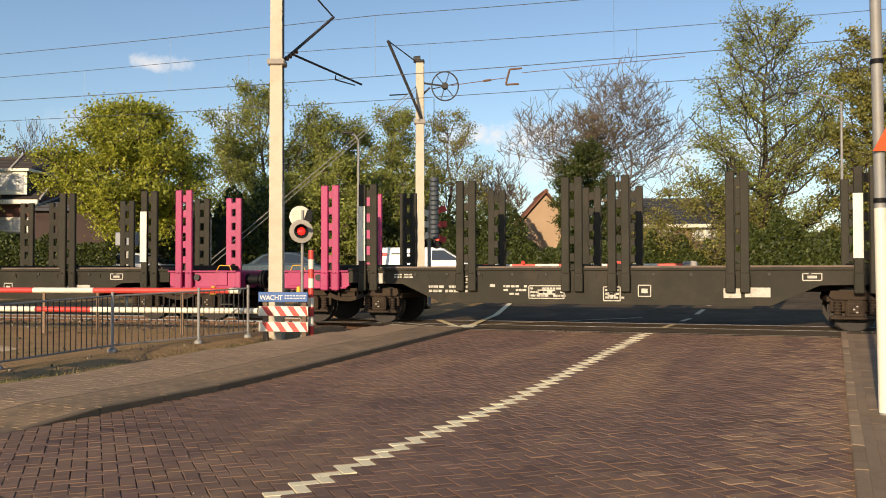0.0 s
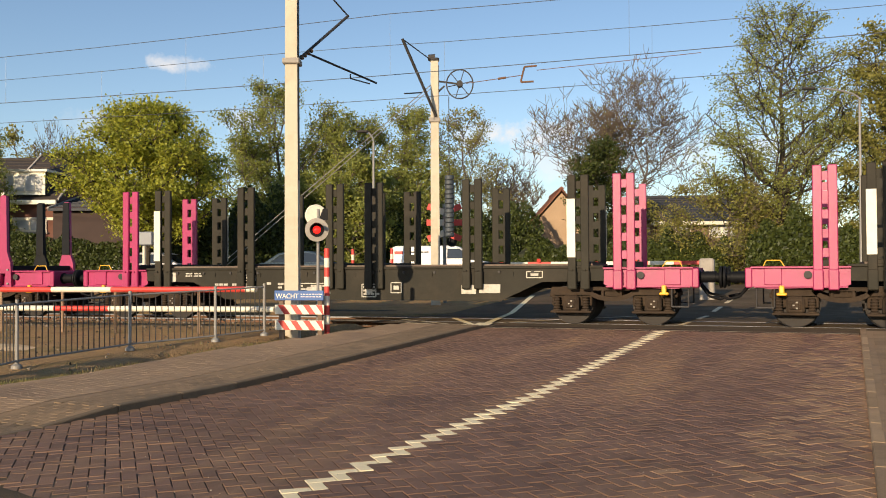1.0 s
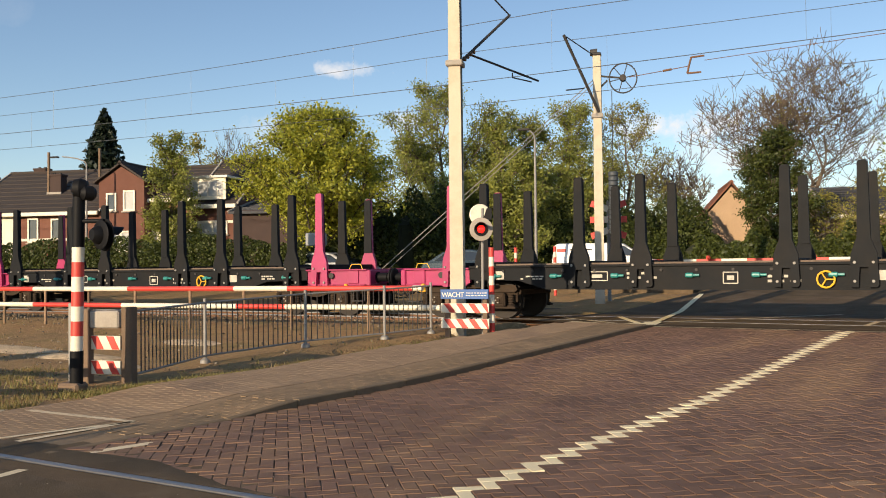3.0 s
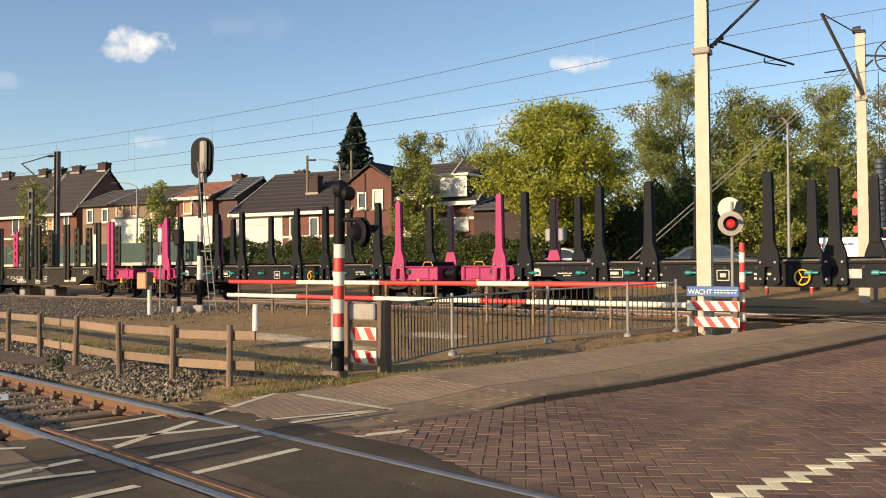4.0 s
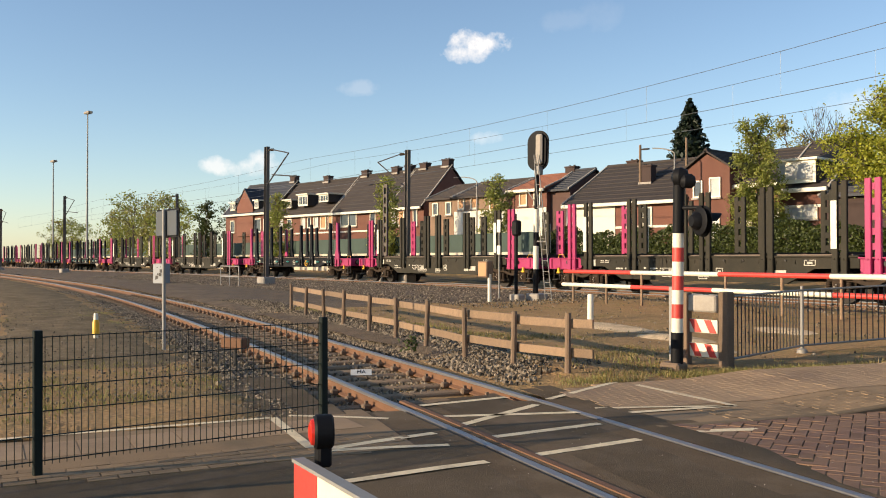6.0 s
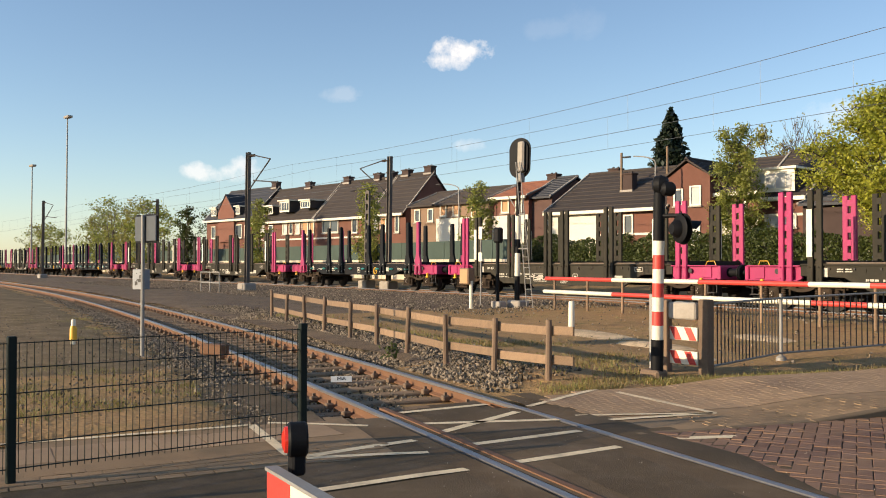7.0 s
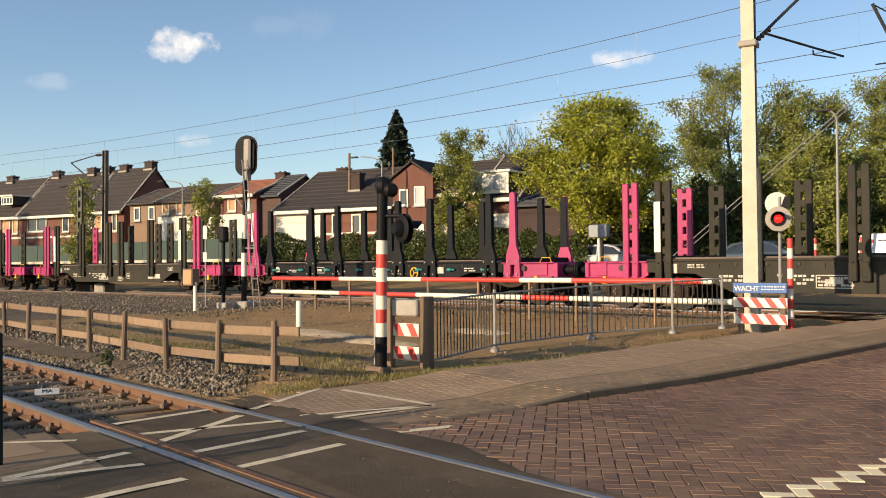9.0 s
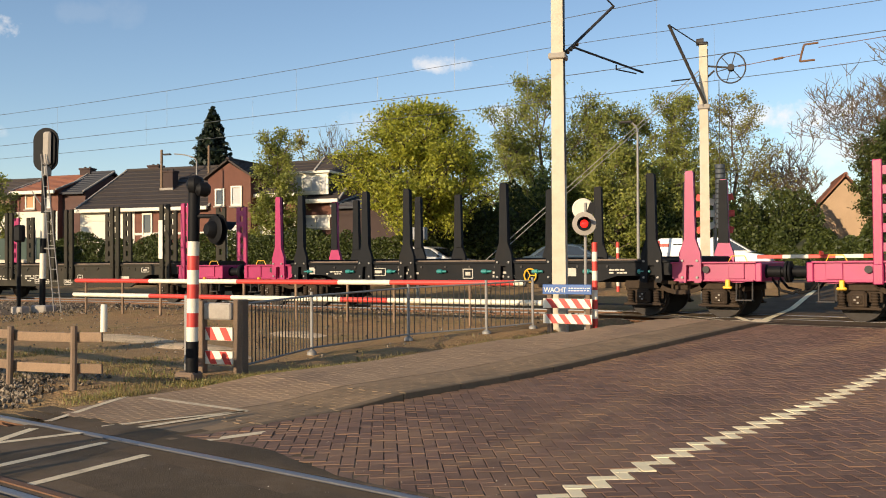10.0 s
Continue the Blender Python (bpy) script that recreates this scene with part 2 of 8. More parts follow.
M_HOUSE = mat("house_brick", (0.155, 0.064, 0.042), 0.9, 0, 0.2, 0.6, 25, 0.3, rnd=0.16, stain=(0.2, 0.1, 0.07), stain_amt=0.4, stain_scale=0.5)
M_HOUSE_D = mat("dark_house_brick", (0.11, 0.06, 0.048), 0.9, 0, 0.2, 0.6, 25, 0.3, stain=(0.06, 0.04, 0.035), stain_amt=0.5, stain_scale=0.5)
# dark chimney brick; on the outbuilding the colour also carries its shadow
M_CHIMNEY = mat("near_black_brick", (0.055, 0.034, 0.028), 0.9, 0, 0.25, 1.5, 25, 0.3)
M_MAST = mat("weathered_mast_steel", (0.13, 0.112, 0.095), 0.75, 0.1, 0.2, 1.5, 30, 0.1, spec=0.25)
M_RENDER = mat("white_render", (0.72, 0.66, 0.54), 0.85, 0, 0.08, 0.6, 25, 0.1)
M_ROOF = mat("brown_roof_tile", (0.045, 0.034, 0.028), 0.85, 0, 0.22, 0.7, 14, 0.5, rnd=0.12, island=0.12, stain=(0.05, 0.042, 0.036), stain_amt=0.5, stain_scale=0.4)
M_ROOF_R = mat("orange_roof_tile", (0.21, 0.08, 0.045), 0.85, 0, 0.22, 0.7, 14, 0.5, island=0.12)
M_ROOF_B = mat("dark_slate", (0.035, 0.036, 0.042), 0.7, 0, 0.2, 0.7, 14, 0.4, island=0.12)
M_GLASS = glass_mat("window_glass", (0.05, 0.06, 0.075))
M_CURTAIN = mat("net_curtain", (0.5, 0.5, 0.48), 0.8, 0, 0.15, 2, 10, 0.0)
M_BLIND = mat("tan_blind", (0.50, 0.28, 0.14), 0.8, 0, 0.1, 2, 10, 0.0)
M_BARK = mat("bark", (0.13, 0.10, 0.075), 0.95, 0, 0.3, 2, 20, 0.6, dist=0.03)
M_BARK_D = mat("dark_bark", (0.065, 0.05, 0.036), 0.95, 0, 0.3, 2, 20, 0.6, dist=0.03)
M_BARK_L = mat("sunlit_bark", (0.13, 0.098, 0.066), 0.95, 0, 0.3, 2, 20, 0.6, dist=0.03)
M_LEAF_Y = leaf_mat("spring_leaf", (0.50, 0.485, 0.05), (0.25, 0.28, 0.035), 0.4)
M_LEAF_O = leaf_mat("olive_leaf", (0.36, 0.37, 0.075), (0.18, 0.205, 0.045), 0.4)
M_LEAF_B = leaf_mat("bronze_leaf", (0.36, 0.32, 0.07), (0.18, 0.18, 0.045), 0.4)
M_LEAF_D = leaf_mat("dark_leaf", (0.095, 0.115, 0.02), (0.03, 0.045, 0.01), 0.3)
M_CONIFER = leaf_mat("conifer_needles", (0.018, 0.032, 0.012), (0.007, 0.014, 0.007), 0.15)
M_GRASS = leaf_mat("grass_blade", (0.17, 0.165, 0.045), (0.30, 0.2, 0.08), 0.3)
M_GRASS_G = leaf_mat("green_grass_blade", (0.2, 0.21, 0.05), (0.38, 0.28, 0.1), 0.3)
M_CAR = mat("silver_car_paint", (0.55, 0.56, 0.58), 0.28, 0.2, 0.03, 2, 20, 0.0)
M_CAR_B = mat("dark_blue_car_paint", (0.05, 0.075, 0.10), 0.28, 0.2, 0.03, 2, 20, 0.0)
M_VAN = mat("white_van_paint", (0.78, 0.77, 0.74), 0.32, 0, 0.03, 2, 20, 0.0)
M_TYRE = mat("tyre_rubber", (0.02, 0.02, 0.02), 0.85, 0, 0.2, 6, 40, 0.2)
M_AUTO_GLASS = glass_mat("car_glass", (0.02, 0.026, 0.032), 0.04)
M_BACK = mat("sign_back", (0.26, 0.27, 0.28), 0.6, 0.1, 0.1, 4, 30, 0.05)
M_BOARD = mat("dark_board_back", (0.06, 0.07, 0.08), 0.6, 0.1, 0.15, 4, 30, 0.05)
M_LETTER = mat("faded_lettering", (0.52, 0.48, 0.40), 0.7, 0, 0.2, 6, 60, 0.05, stain=(0.2, 0.17, 0.13), stain_amt=0.6, stain_scale=8)
M_ORANGE = mat("orange_sign_edge", (0.75, 0.10, 0.02), 0.4, 0, 0.06, 4, 30, 0.02)
M_GREEN_FENCE = mat("green_screen", (0.035, 0.06, 0.045), 0.7, 0, 0.25, 1.2, 12, 0.1)
M_SAND_BRICK = mat("sandy_wall_brick", (0.42, 0.29, 0.18), 0.9, 0, 0.2, 1, 20, 0.3)
M_SHACK = mat("pale_brick", (0.24, 0.155, 0.1), 0.9, 0, 0.2, 1, 20, 0.3)


# ---- mesh helpers ----
class Geo:
    """Collects vertices and faces of one mesh."""

    def __init__(self):
        self.v, self.f = [], []

    def add(self, verts, faces):
        n = len(self.v)
        self.v += [tuple(p) for p in verts]
        self.f += [tuple(i + n for i in q) for q in faces]
        return self

    def box(self, c, s, rz=0.0, bev=0.0, m=None):
        hx, hy, hz = (a / 2 for a in s)
        b = min(bev, hx * 0.9, hy * 0.9, hz * 0.9)
        if b <= 0:
            vs = [(x, y, z) for z in (-hz, hz) for y in (-hy, hy) for x in (-hx, hx)]
            fs = [(0, 2, 3, 1), (4, 5, 7, 6), (0, 1, 5, 4), (2, 6, 7, 3), (0, 4, 6, 2), (1, 3, 7, 5)]
        else:
            vs, idx = [], {}
            for sx in (-1, 1):
                for sy in (-1, 1):
                    for sz in (-1, 1):
                        for a in range(3):
                            p = [sx * (hx - b), sy * (hy - b), sz * (hz - b)]
                            p[a] += (sx, sy, sz)[a] * b
                            idx[sx, sy, sz, a] = len(vs)
                            vs.append(tuple(p))
            fs = []
            for a in range(3):
                o = [i for i in range(3) if i != a]
                for s1 in (-1, 1):
                    q = []
                    for u, w in ((-1, -1), (1, -1), (1, 1), (-1, 1)):
                        k = [0, 0, 0]
                        k[a], k[o[0]], k[o[1]] = s1, u, w
                        q.append(idx[(*k, a)])
                    fs.append(tuple(q))
                for u in (-1, 1):
                    for w in (-1, 1):
                        q = []
                        for e, ax in ((-1, o[0]), (1, o[0]), (1, o[1]), (-1, o[1])):
                            k = [0, 0, 0]
                            k[a], k[o[0]], k[o[1]] = e, u, w
                            q.append(idx[(*k, ax)])
                        fs.append(tuple(q))
            for sx in (-1, 1):
                for sy in (-1, 1):
                    for sz in (-1, 1):
                        fs.append(tuple(idx[sx, sy, sz, a] for a in range(3)))
        r = Matrix.Rotation(rz, 3, "Z")
        out = []
        for p in vs:
            p = r @ Vector(p)
            p = Vector((p.x + c[0], p.y + c[1], p.z + c[2]))
            out.append(m @ p if m else p)
        return self.add(out, fs)

    def tube(self, p0, p1, r0, r1=None, n=10, caps=True):
        r1 = r0 if r1 is None else r1
        p0, p1 = Vector(p0), Vector(p1)
        d = (p1 - p0).normalized()
        a = d.orthogonal().normalized()
        b = d.cross(a)
        vs = []
        for p, r in ((p0, r0), (p1, r1)):
            for i in range(n):
                t = 2 * math.pi * i / n
                vs.append(p + (a * math.cos(t) + b * math.sin(t)) * r)
        fs = [(i, (i + 1) % n, n + (i + 1) % n, n + i) for i in range(n)]
        if caps:
            fs += [tuple(range(n - 1, -1, -1)), tuple(range(n, 2 * n))]
        return self.add(vs, fs)

    def pipe(self, pts, r, n=8):
        for a, b in zip(pts, pts[1:]):
            self.tube(a, b, r, r, n)
        return self

    def prism(self, poly, a, b, axis="y"):
        """poly: outline in the plane across axis, pushed from a to b along it."""
        n = len(poly)
        put = {"y": lambda p, t: (p[0], t, p[1]), "x": lambda p, t: (t, p[0], p[1]), "z": lambda p, t: (p[0], p[1], t)}[axis]
        vs = [put(p, a) for p in poly] + [put(p, b) for p in poly]
        fs = [(i, (i + 1) % n, n + (i + 1) % n, n + i) for i in range(n)] + [tuple(range(n - 1, -1, -1)), tuple(range(n, 2 * n))]
        return self.add(vs, fs)

    def lathe(self, prof, c, axis, n=20):
        """prof: (distance along axis, radius)."""
        c, d = Vector(c), Vector(axis).normalized()
        a = d.orthogonal().normalized()
        b = d.cross(a)
        vs = [c + d * h + (a * math.cos(2 * math.pi * i / n) + b * math.sin(2 * math.pi * i / n)) * r for h, r in prof for i in range(n)]
        fs = [(k * n + i, k * n + (i + 1) % n, (k + 1) * n + (i + 1) % n, (k + 1) * n + i) for k in range(len(prof) - 1) for i in range(n)]
        fs += [tuple(range(n - 1, -1, -1)), tuple((len(prof) - 1) * n + i for i in range(n))]
        return self.add(vs, fs)

    def mesh(self, name, material, smooth=True):
        me = bpy.data.meshes.new(name)
        me.from_pydata(self.v, [], self.f)
        me.materials.append(material)
        if smooth:
            me.polygons.foreach_set("use_smooth", [True] * len(me.polygons))
            me.set_sharp_from_angle(angle=radians(32))
        me.update()
        return me


def recalc(me):
    bm = bmesh.new()
    bm.from_mesh(me)
    bmesh.ops.recalc_face_normals(bm, faces=bm.faces)
    bm.to_mesh(me)
    bm.free()


def part(name, geo, material, parent=None, label="", kind="", smooth=True, fix=True):
    me = geo.mesh(name, material, smooth)
    if fix and len(me.polygons) < 6000:
        recalc(me)
    ob = new(name, me)
    ob.parent = parent
    if label or kind:
        tagged(ob, label, kind=kind)
    return ob


def thing(name, m, label, category, group="", kind=""):
    ob = new(name)
    ob.empty_display_size = 0.2
    ob.matrix_basis = m
    return tagged(ob, label, category, group, kind)


# ---- the plan: main track, siding, road ----
def main_y(x):
    """The near rail of the main track."""
    c = min(max(x, -118.0), 22.0) - 4
    y = 19.9957 - 0.346 * c - 0.002843 * c * c - 0.00001121 * c ** 3
    slope = -0.346 - 0.005686 * c - 0.00003363 * c * c
    return y + slope * (x - 4 - c)


def main_slope(x):
    return (main_y(x + 0.05) - main_y(x - 0.05)) / 0.1


def gap(x, y):
    """Metres from the near rail, positive on the camera's side."""
    return (main_y(x) - y) / math.hypot(1, main_slope(x))


def land(x, y):
    d = gap(x, y)
    z = 0.25 * min(1, max(0, (10 - d) / 8))
    return z + 0.45 * min(1, max(0, (-d - 4) / 9))


def siding_y(x):
    c = min(max(x, -75.0), 12.0)
    y = 4.022 - 0.36713 * c - 0.001606 * c * c - 0.000003 * c ** 3
    s = -0.36713 - 0.003212 * c - 0.000009 * c * c
    return y + s * (x - c)


def siding_gap(x, y):
    s = (siding_y(x + 0.05) - siding_y(x - 0.05)) / 0.1
    return (y - siding_y(x)) / math.hypot(1, s)


RO = Vector((-1.03, 6.2))
RU = Vector((0.401, 0.916)).normalized()
RW = Vector((RU.y, -RU.x))
ROAD_ANGLE = math.atan2(RW.y, RW.x)


def road_xy(u, w):
    p = RO + RU * u + RW * w
    return p.x, p.y


def road_uw(x, y):
    d = Vector((x, y)) - RO
    return d.dot(RU), d.dot(RW)


def path_e(x, y):
    """Metres past the far edge of the footpath on the near side of the siding."""
    return ((x + 7.67) * 0.963 - (y - 4.49) * 0.267)


def track_points(fy, x0, x1, step, off=0.0):
    """Points along y = fy(x), pushed off metres to its far side, with heading."""
    out, x = [], x0
    while x <= x1:
        s = (fy(x + 0.05) - fy(x - 0.05)) / 0.1
        h = math.hypot(1, s)
        out.append((x - s / h * off, fy(x) + off / h, math.atan(s)))
        x += step / h
    return out


def ground_z(x, y):
    u, w = road_uw(x, y)
    z = land(x, y)
    if -1.0 < u < 70 and -7.0 < w < 6.2 or (siding_gap(x, y) < -1.2 and path_e(x, y) > 0):
        return z - 0.2
    if abs(gap(x, y) + 0.75) < 2.0:
        return z - 0.2
    if abs(siding_gap(x, y)) < 1.9:
        return z - 0.2
    return z


def make_ground():
    xs = np.concatenate([np.linspace(-2500, -200, 14), np.linspace(-180, -40, 71), np.arange(-38, 22, 0.4), np.linspace(22, 80, 30), np.linspace(120, 2500, 12)])
    ys = np.concatenate([np.linspace(-1500, -30, 8), np.linspace(-25, -2, 10), np.arange(-1, 34, 0.4), np.linspace(34.5, 90, 40), np.linspace(130, 4000, 12)])
    g = Geo()
    nx, ny = len(xs), len(ys)
    g.v = [(float(x), float(y), ground_z(x, y) + (0.02 * noise.noise(Vector((x * 0.8, y * 0.8, 0))) if abs(x) < 60 and y < 60 else 0)) for y in ys for x in xs]
    g.f = [(j * nx + i, j * nx + i + 1, (j + 1) * nx + i + 1, (j + 1) * nx + i) for j in range(ny - 1) for i in range(nx - 1)]
    ob = part("ground", g, M_GROUND, fix=False)
    tagged(ob, "dry orange-brown grass and soil beside the tracks", "ground", kind="structure")


def strip(name, fy, x0, x1, offs, material, label, zoff, step=1.0, loose=False):
    """A sheet that follows a track; offs: (distance to the far side, height above the land)."""
    g = Geo()
    rows = [track_points(fy, x0, x1, step, o) for o, _ in offs]
    n = min(len(r) for r in rows)
    k = len(offs)
    for i in range(n):
        for j in range(k):
            x, y, _ = rows[j][i]
            wav = 0.28 * noise.noise(Vector((x * 0.6, y * 0.6, j * 3.0))) if loose else 0.0
            sink = 0.09 * (1 - min(1.0, i * step / 2.0, (n - 1 - i) * step / 2.0)) + 0.01 * abs(wav) if loose else 0.0
            g.v.append((x, y + wav, land(x, y) + offs[j][1] + zoff - sink))
    g.f = [(i * k + j, (i + 1) * k + j, (i + 1) * k + j + 1, i * k + j + 1) for i in range(n - 1) for j in range(k - 1)]
    ob = part(name, g, material, fix=False)
    return tagged(ob, label, "ballast", kind="structure")


def rail_bar(fy, x0, x1, off, top, material_foot, material_head, name, parent):
    """One rail: a rusty web and foot with a bright head on it."""
    pts = track_points(fy, x0, x1, 1.0, off)
    prof = [(-0.065, -0.16), (-0.065, -0.145), (-0.012, -0.12), (-0.012, -0.045), (-0.034, -0.03), (-0.034, -0.006), (0.034, -0.006), (0.034, -0.03), (0.012, -0.045), (0.012, -0.12), (0.065, -0.145), (0.065, -0.16)]
    head = [(-0.037, -0.034), (-0.037, -0.005), (-0.027, 0.0), (0.027, 0.0), (0.037, -0.005), (0.037, -0.034)]
    obs = []
    for pr, m, nm in ((prof, material_foot, "rail_web"), (head, material_head, "rail_head")):
        g = Geo()
        k = len(pr)
        for x, y, a in pts:
            z = land(x, y) + top
            for o, h in pr:
                g.v.append((x - math.sin(a) * o, y + math.cos(a) * o, z + h))
        g.f = [(i * k + j, (i + 1) * k + j, (i + 1) * k + (j + 1) % k, i * k + (j + 1) % k) for i in range(len(pts) - 1) for j in range(k)]
        g.f += [tuple(range(k)), tuple((len(pts) - 1) * k + j for j in range(k))]
        obs.append(part(nm, g, m, parent))
    return obs


def make_tracks():
    siding = thing("siding_track", Matrix(), "curved railway siding with rusty rails on old sleepers", "railway track", kind="structure")
    for o in (-0.754, 0.754):
        rail_bar(siding_y, -110, 16, o, 0.0, M_RAIL, M_RAIL_TOP, "rail", siding)
    main = thing("main_track", Matrix(), "main railway track under the passing train", "railway track", kind="structure")
    for o in (0.0, 1.508):
        rail_bar(main_y, -170, 45, o, 0.0, M_RAIL, M_RAIL_TOP, "rail", main)
    sl = Geo().box((0, 0, 0), (0.24, 2.5, 0.14), bev=0.02).mesh("sleeper", M_SLEEPER)
    n = 0
    for x, y, a in track_points(siding_y, -62, -6.4, 0.62):
        if abs(road_uw(x, y)[1] + 1.5) < 5.0 and x > -7.4:
            continue
        ob = new("sleeper", sl)
        ob.parent = siding
        ob.matrix_basis = Matrix.Translation((x, y, land(x, y) - 0.225)) @ Matrix.Rotation(a, 4, "Z")
        n += 1
    far = Geo()
    for x, y, a in track_points(siding_y, -110, -62.5, 0.62):
        far.box((x, y, land(x, y) - 0.225), (0.24, 2.5, 0.14), a)
    part("far_sleepers", far, M_SLEEPER, siding, kind="stuff", fix=False)
    ms = Geo()
    for x, y, a in track_points(main_y, -120, 40, 0.62, 0.754):
        if not -4.6 < road_uw(x, y)[1] < 4.4:
            ms.box((x, y, land(x, y) - 0.225), (0.24, 2.5, 0.14), a)
    part("main_sleepers", ms, M_SLEEPER, main, kind="stuff", fix=False)
    # clips that hold the siding's rails to the sleepers
    cl = Geo()
    for x, y, a in track_points(siding_y, -40, -7.6, 0.62):
        for o in (-0.754, 0.754):
            for e in (-0.1, 0.1):
                px, py = x - math.sin(a) * (o + e), y + math.cos(a) * (o + e)
                cl.box((px, py, land(px, py) - 0.13), (0.09, 0.1, 0.07), a, 0.015)
                cl.box((px, py, land(px, py) - 0.085), (0.035, 0.035, 0.05), a)
    part("rail_clips", cl, M_POST, siding, "rusty rail clips and bolts", "stuff", fix=False)
    prof = [(-3.2, -0.02), (-1.8, -0.12), (-1.35, -0.2), (-1.2, -0.24), (1.2, -0.24), (1.35, -0.2), (1.8, -0.12), (2.6, 0.0)]
    strip("ballast_siding", siding_y, -110, -8.0, prof, M_BALLAST, "grey-brown stone ballast under the siding", 0.0)
    prof = [(-2.3, 0.01), (-1.2, -0.1), (-0.6, -0.17), (2.1, -0.17), (2.7, -0.1), (4.5, 0.01)]
    strip("ballast_main", main_y, -170, -2.6, prof, M_BALLAST, "dark stone ballast under the main track", 0.0)
    strip("ballast_main", main_y, 10.5, 45, prof, M_BALLAST, "dark stone ballast under the main track", 0.0)
    strip("gravel_strip", main_y, -150, -16.5, [(-8.5, -0.02), (-6.5, 0.03), (-4.5, 0.035), (-2.2, 0.03)], M_GRAVEL, "dark gravel strip beside the main track", 0.0, loose=True)
    strip("gravel_path", siding_y, -90, -10.0, [(-5.2, -0.03), (-4.6, 0.028), (-3.6, 0.03), (-2.6, 0.028), (-2.2, -0.02)], M_PATH, "trodden gravel path beside the siding", 0.0, loose=True)
    strip("rubble_shoulder", siding_y, -24, -10.2, [(1.5, -0.03), (1.8, 0.015), (2.6, 0.025), (3.1, 0.012), (3.6, -0.02)], M_GRAVEL, "dark gravel shoulder between the siding and the fence", 0.0, 0.5, loose=True)
    strip("rubble_ground", siding_y, -95, -22.5, [(1.5, -0.05), (1.9, 0.022), (3.5, 0.026), (5.0, 0.026), (7.5, 0.02), (8.5, -0.04)], M_GRAVEL, "dark gravel between the two tracks", 0.0, loose=True)
    rng = random.Random(5)
    st = Geo()
    octa = [(1, 0, 0), (-1, 0, 0), (0, 1, 0), (0, -1, 0), (0, 0, 1), (0, 0, -1)]
    of = [(0, 2, 4), (2, 1, 4), (1, 3, 4), (3, 0, 4), (2, 0, 5), (1, 2, 5), (3, 1, 5), (0, 3, 5)]
    for _ in range(42000):
        x = -6.6 - 40 * rng.random() ** 1.7
        o = rng.gauss(0, 1.6)
        if rng.random() < 0.45:
            o = rng.choice((rng.uniform(-2.6, -1.0), rng.uniform(1.0, 3.6)))
        if abs(abs(o) - 0.754) < 0.1 or (abs(o) < 1.25 and rng.random() < 0.3):
            continue
        x2, y2, a = track_points(siding_y, x, x, 1, o)[0]
        if x2 > -8.6 + (1.1 if o < 0 else 0.0) or (o > 1.5 and x2 > -10.5):
            continue
        h = -0.185 if abs(o) < 1.25 else (-0.12 if abs(o) < 1.8 else -0.04)
        r = rng.uniform(0.016, 0.042)
        m = Euler((rng.random() * 6, rng.random() * 6, rng.random() * 6)).to_matrix()
        sc = (r, r * rng.uniform(0.6, 1), r * rng.uniform(0.5, 0.9))
        st.add([Vector((x2, y2, land(x2, y2) + h + r * 0.35)) + m @ Vector((p[0] * sc[0], p[1] * sc[1], p[2] * sc[2])) for p in octa], of)
    for _ in range(26000):
        far = rng.random() < 0.62
        x = (-8.0 if far else -7.6) - 22 * rng.random() ** 1.4
        o = 1.2 + abs(rng.gauss(0, 0.95)) if far else -1.2 - abs(rng.gauss(0, 0.3))
        x2, y2, a = track_points(siding_y, x, x, 1, o)[0]
        if o > 3.5 or o < -2.9 or path_e(x2, y2) > -0.1 and not far:
            continue
        if x2 > -11.0 and far and (road_uw(x2, y2)[1] > -6.75 or rng.random() < 0.3 * (x2 + 11.0) + 0.5 * noise.noise(Vector((x2 * 1.5, y2 * 1.5, 3)))):
            continue
        lie = -0.2 + 0.11 * min(1.0, (abs(o) - 1.2) / 0.5) + 0.1 * min(1.0, max(0.0, (abs(o) - 1.7) / 0.6))
        if far and x2 > -10.6:
            lie = -0.012 - 0.09 * min(1.0, max(0.0, (1.9 - o) / 0.6))
        r = rng.uniform(0.018, 0.05)
        m = Euler((rng.random() * 6, rng.random() * 6, rng.random() * 6)).to_matrix()
        sc = (r, r * rng.uniform(0.6, 1), r * rng.uniform(0.5, 0.9))
        st.add([Vector((x2, y2, land(x2, y2) + lie + 0.015 + r * 0.35)) + m @ Vector((p[0] * sc[0], p[1] * sc[1], p[2] * sc[2])) for p in octa], of)
    ob = part("ballast_stones", st, M_STONE, fix=False, smooth=False)
    tagged(ob, "loose angular grey ballast stones along the siding", "stones", kind="stuff")


def sheet_uw(name, us, ws, z, material, label, category, keep=None):
    g = Geo()
    idx = {}
    for i, u in enumerate(us):
        for j, w in enumerate(ws):
            x, y = road_xy(u, w)
            idx[i, j] = len(g.v)
            g.v.append((x, y, land(x, y) + z))
    for i in range(len(us) - 1):
        for j in range(len(ws) - 1):
            g.f.append((idx[i, j], idx[i, j + 1], idx[i + 1, j + 1], idx[i + 1, j]))
    ob = part(name, g, material, fix=False)
    return tagged(ob, label, category, kind="structure")


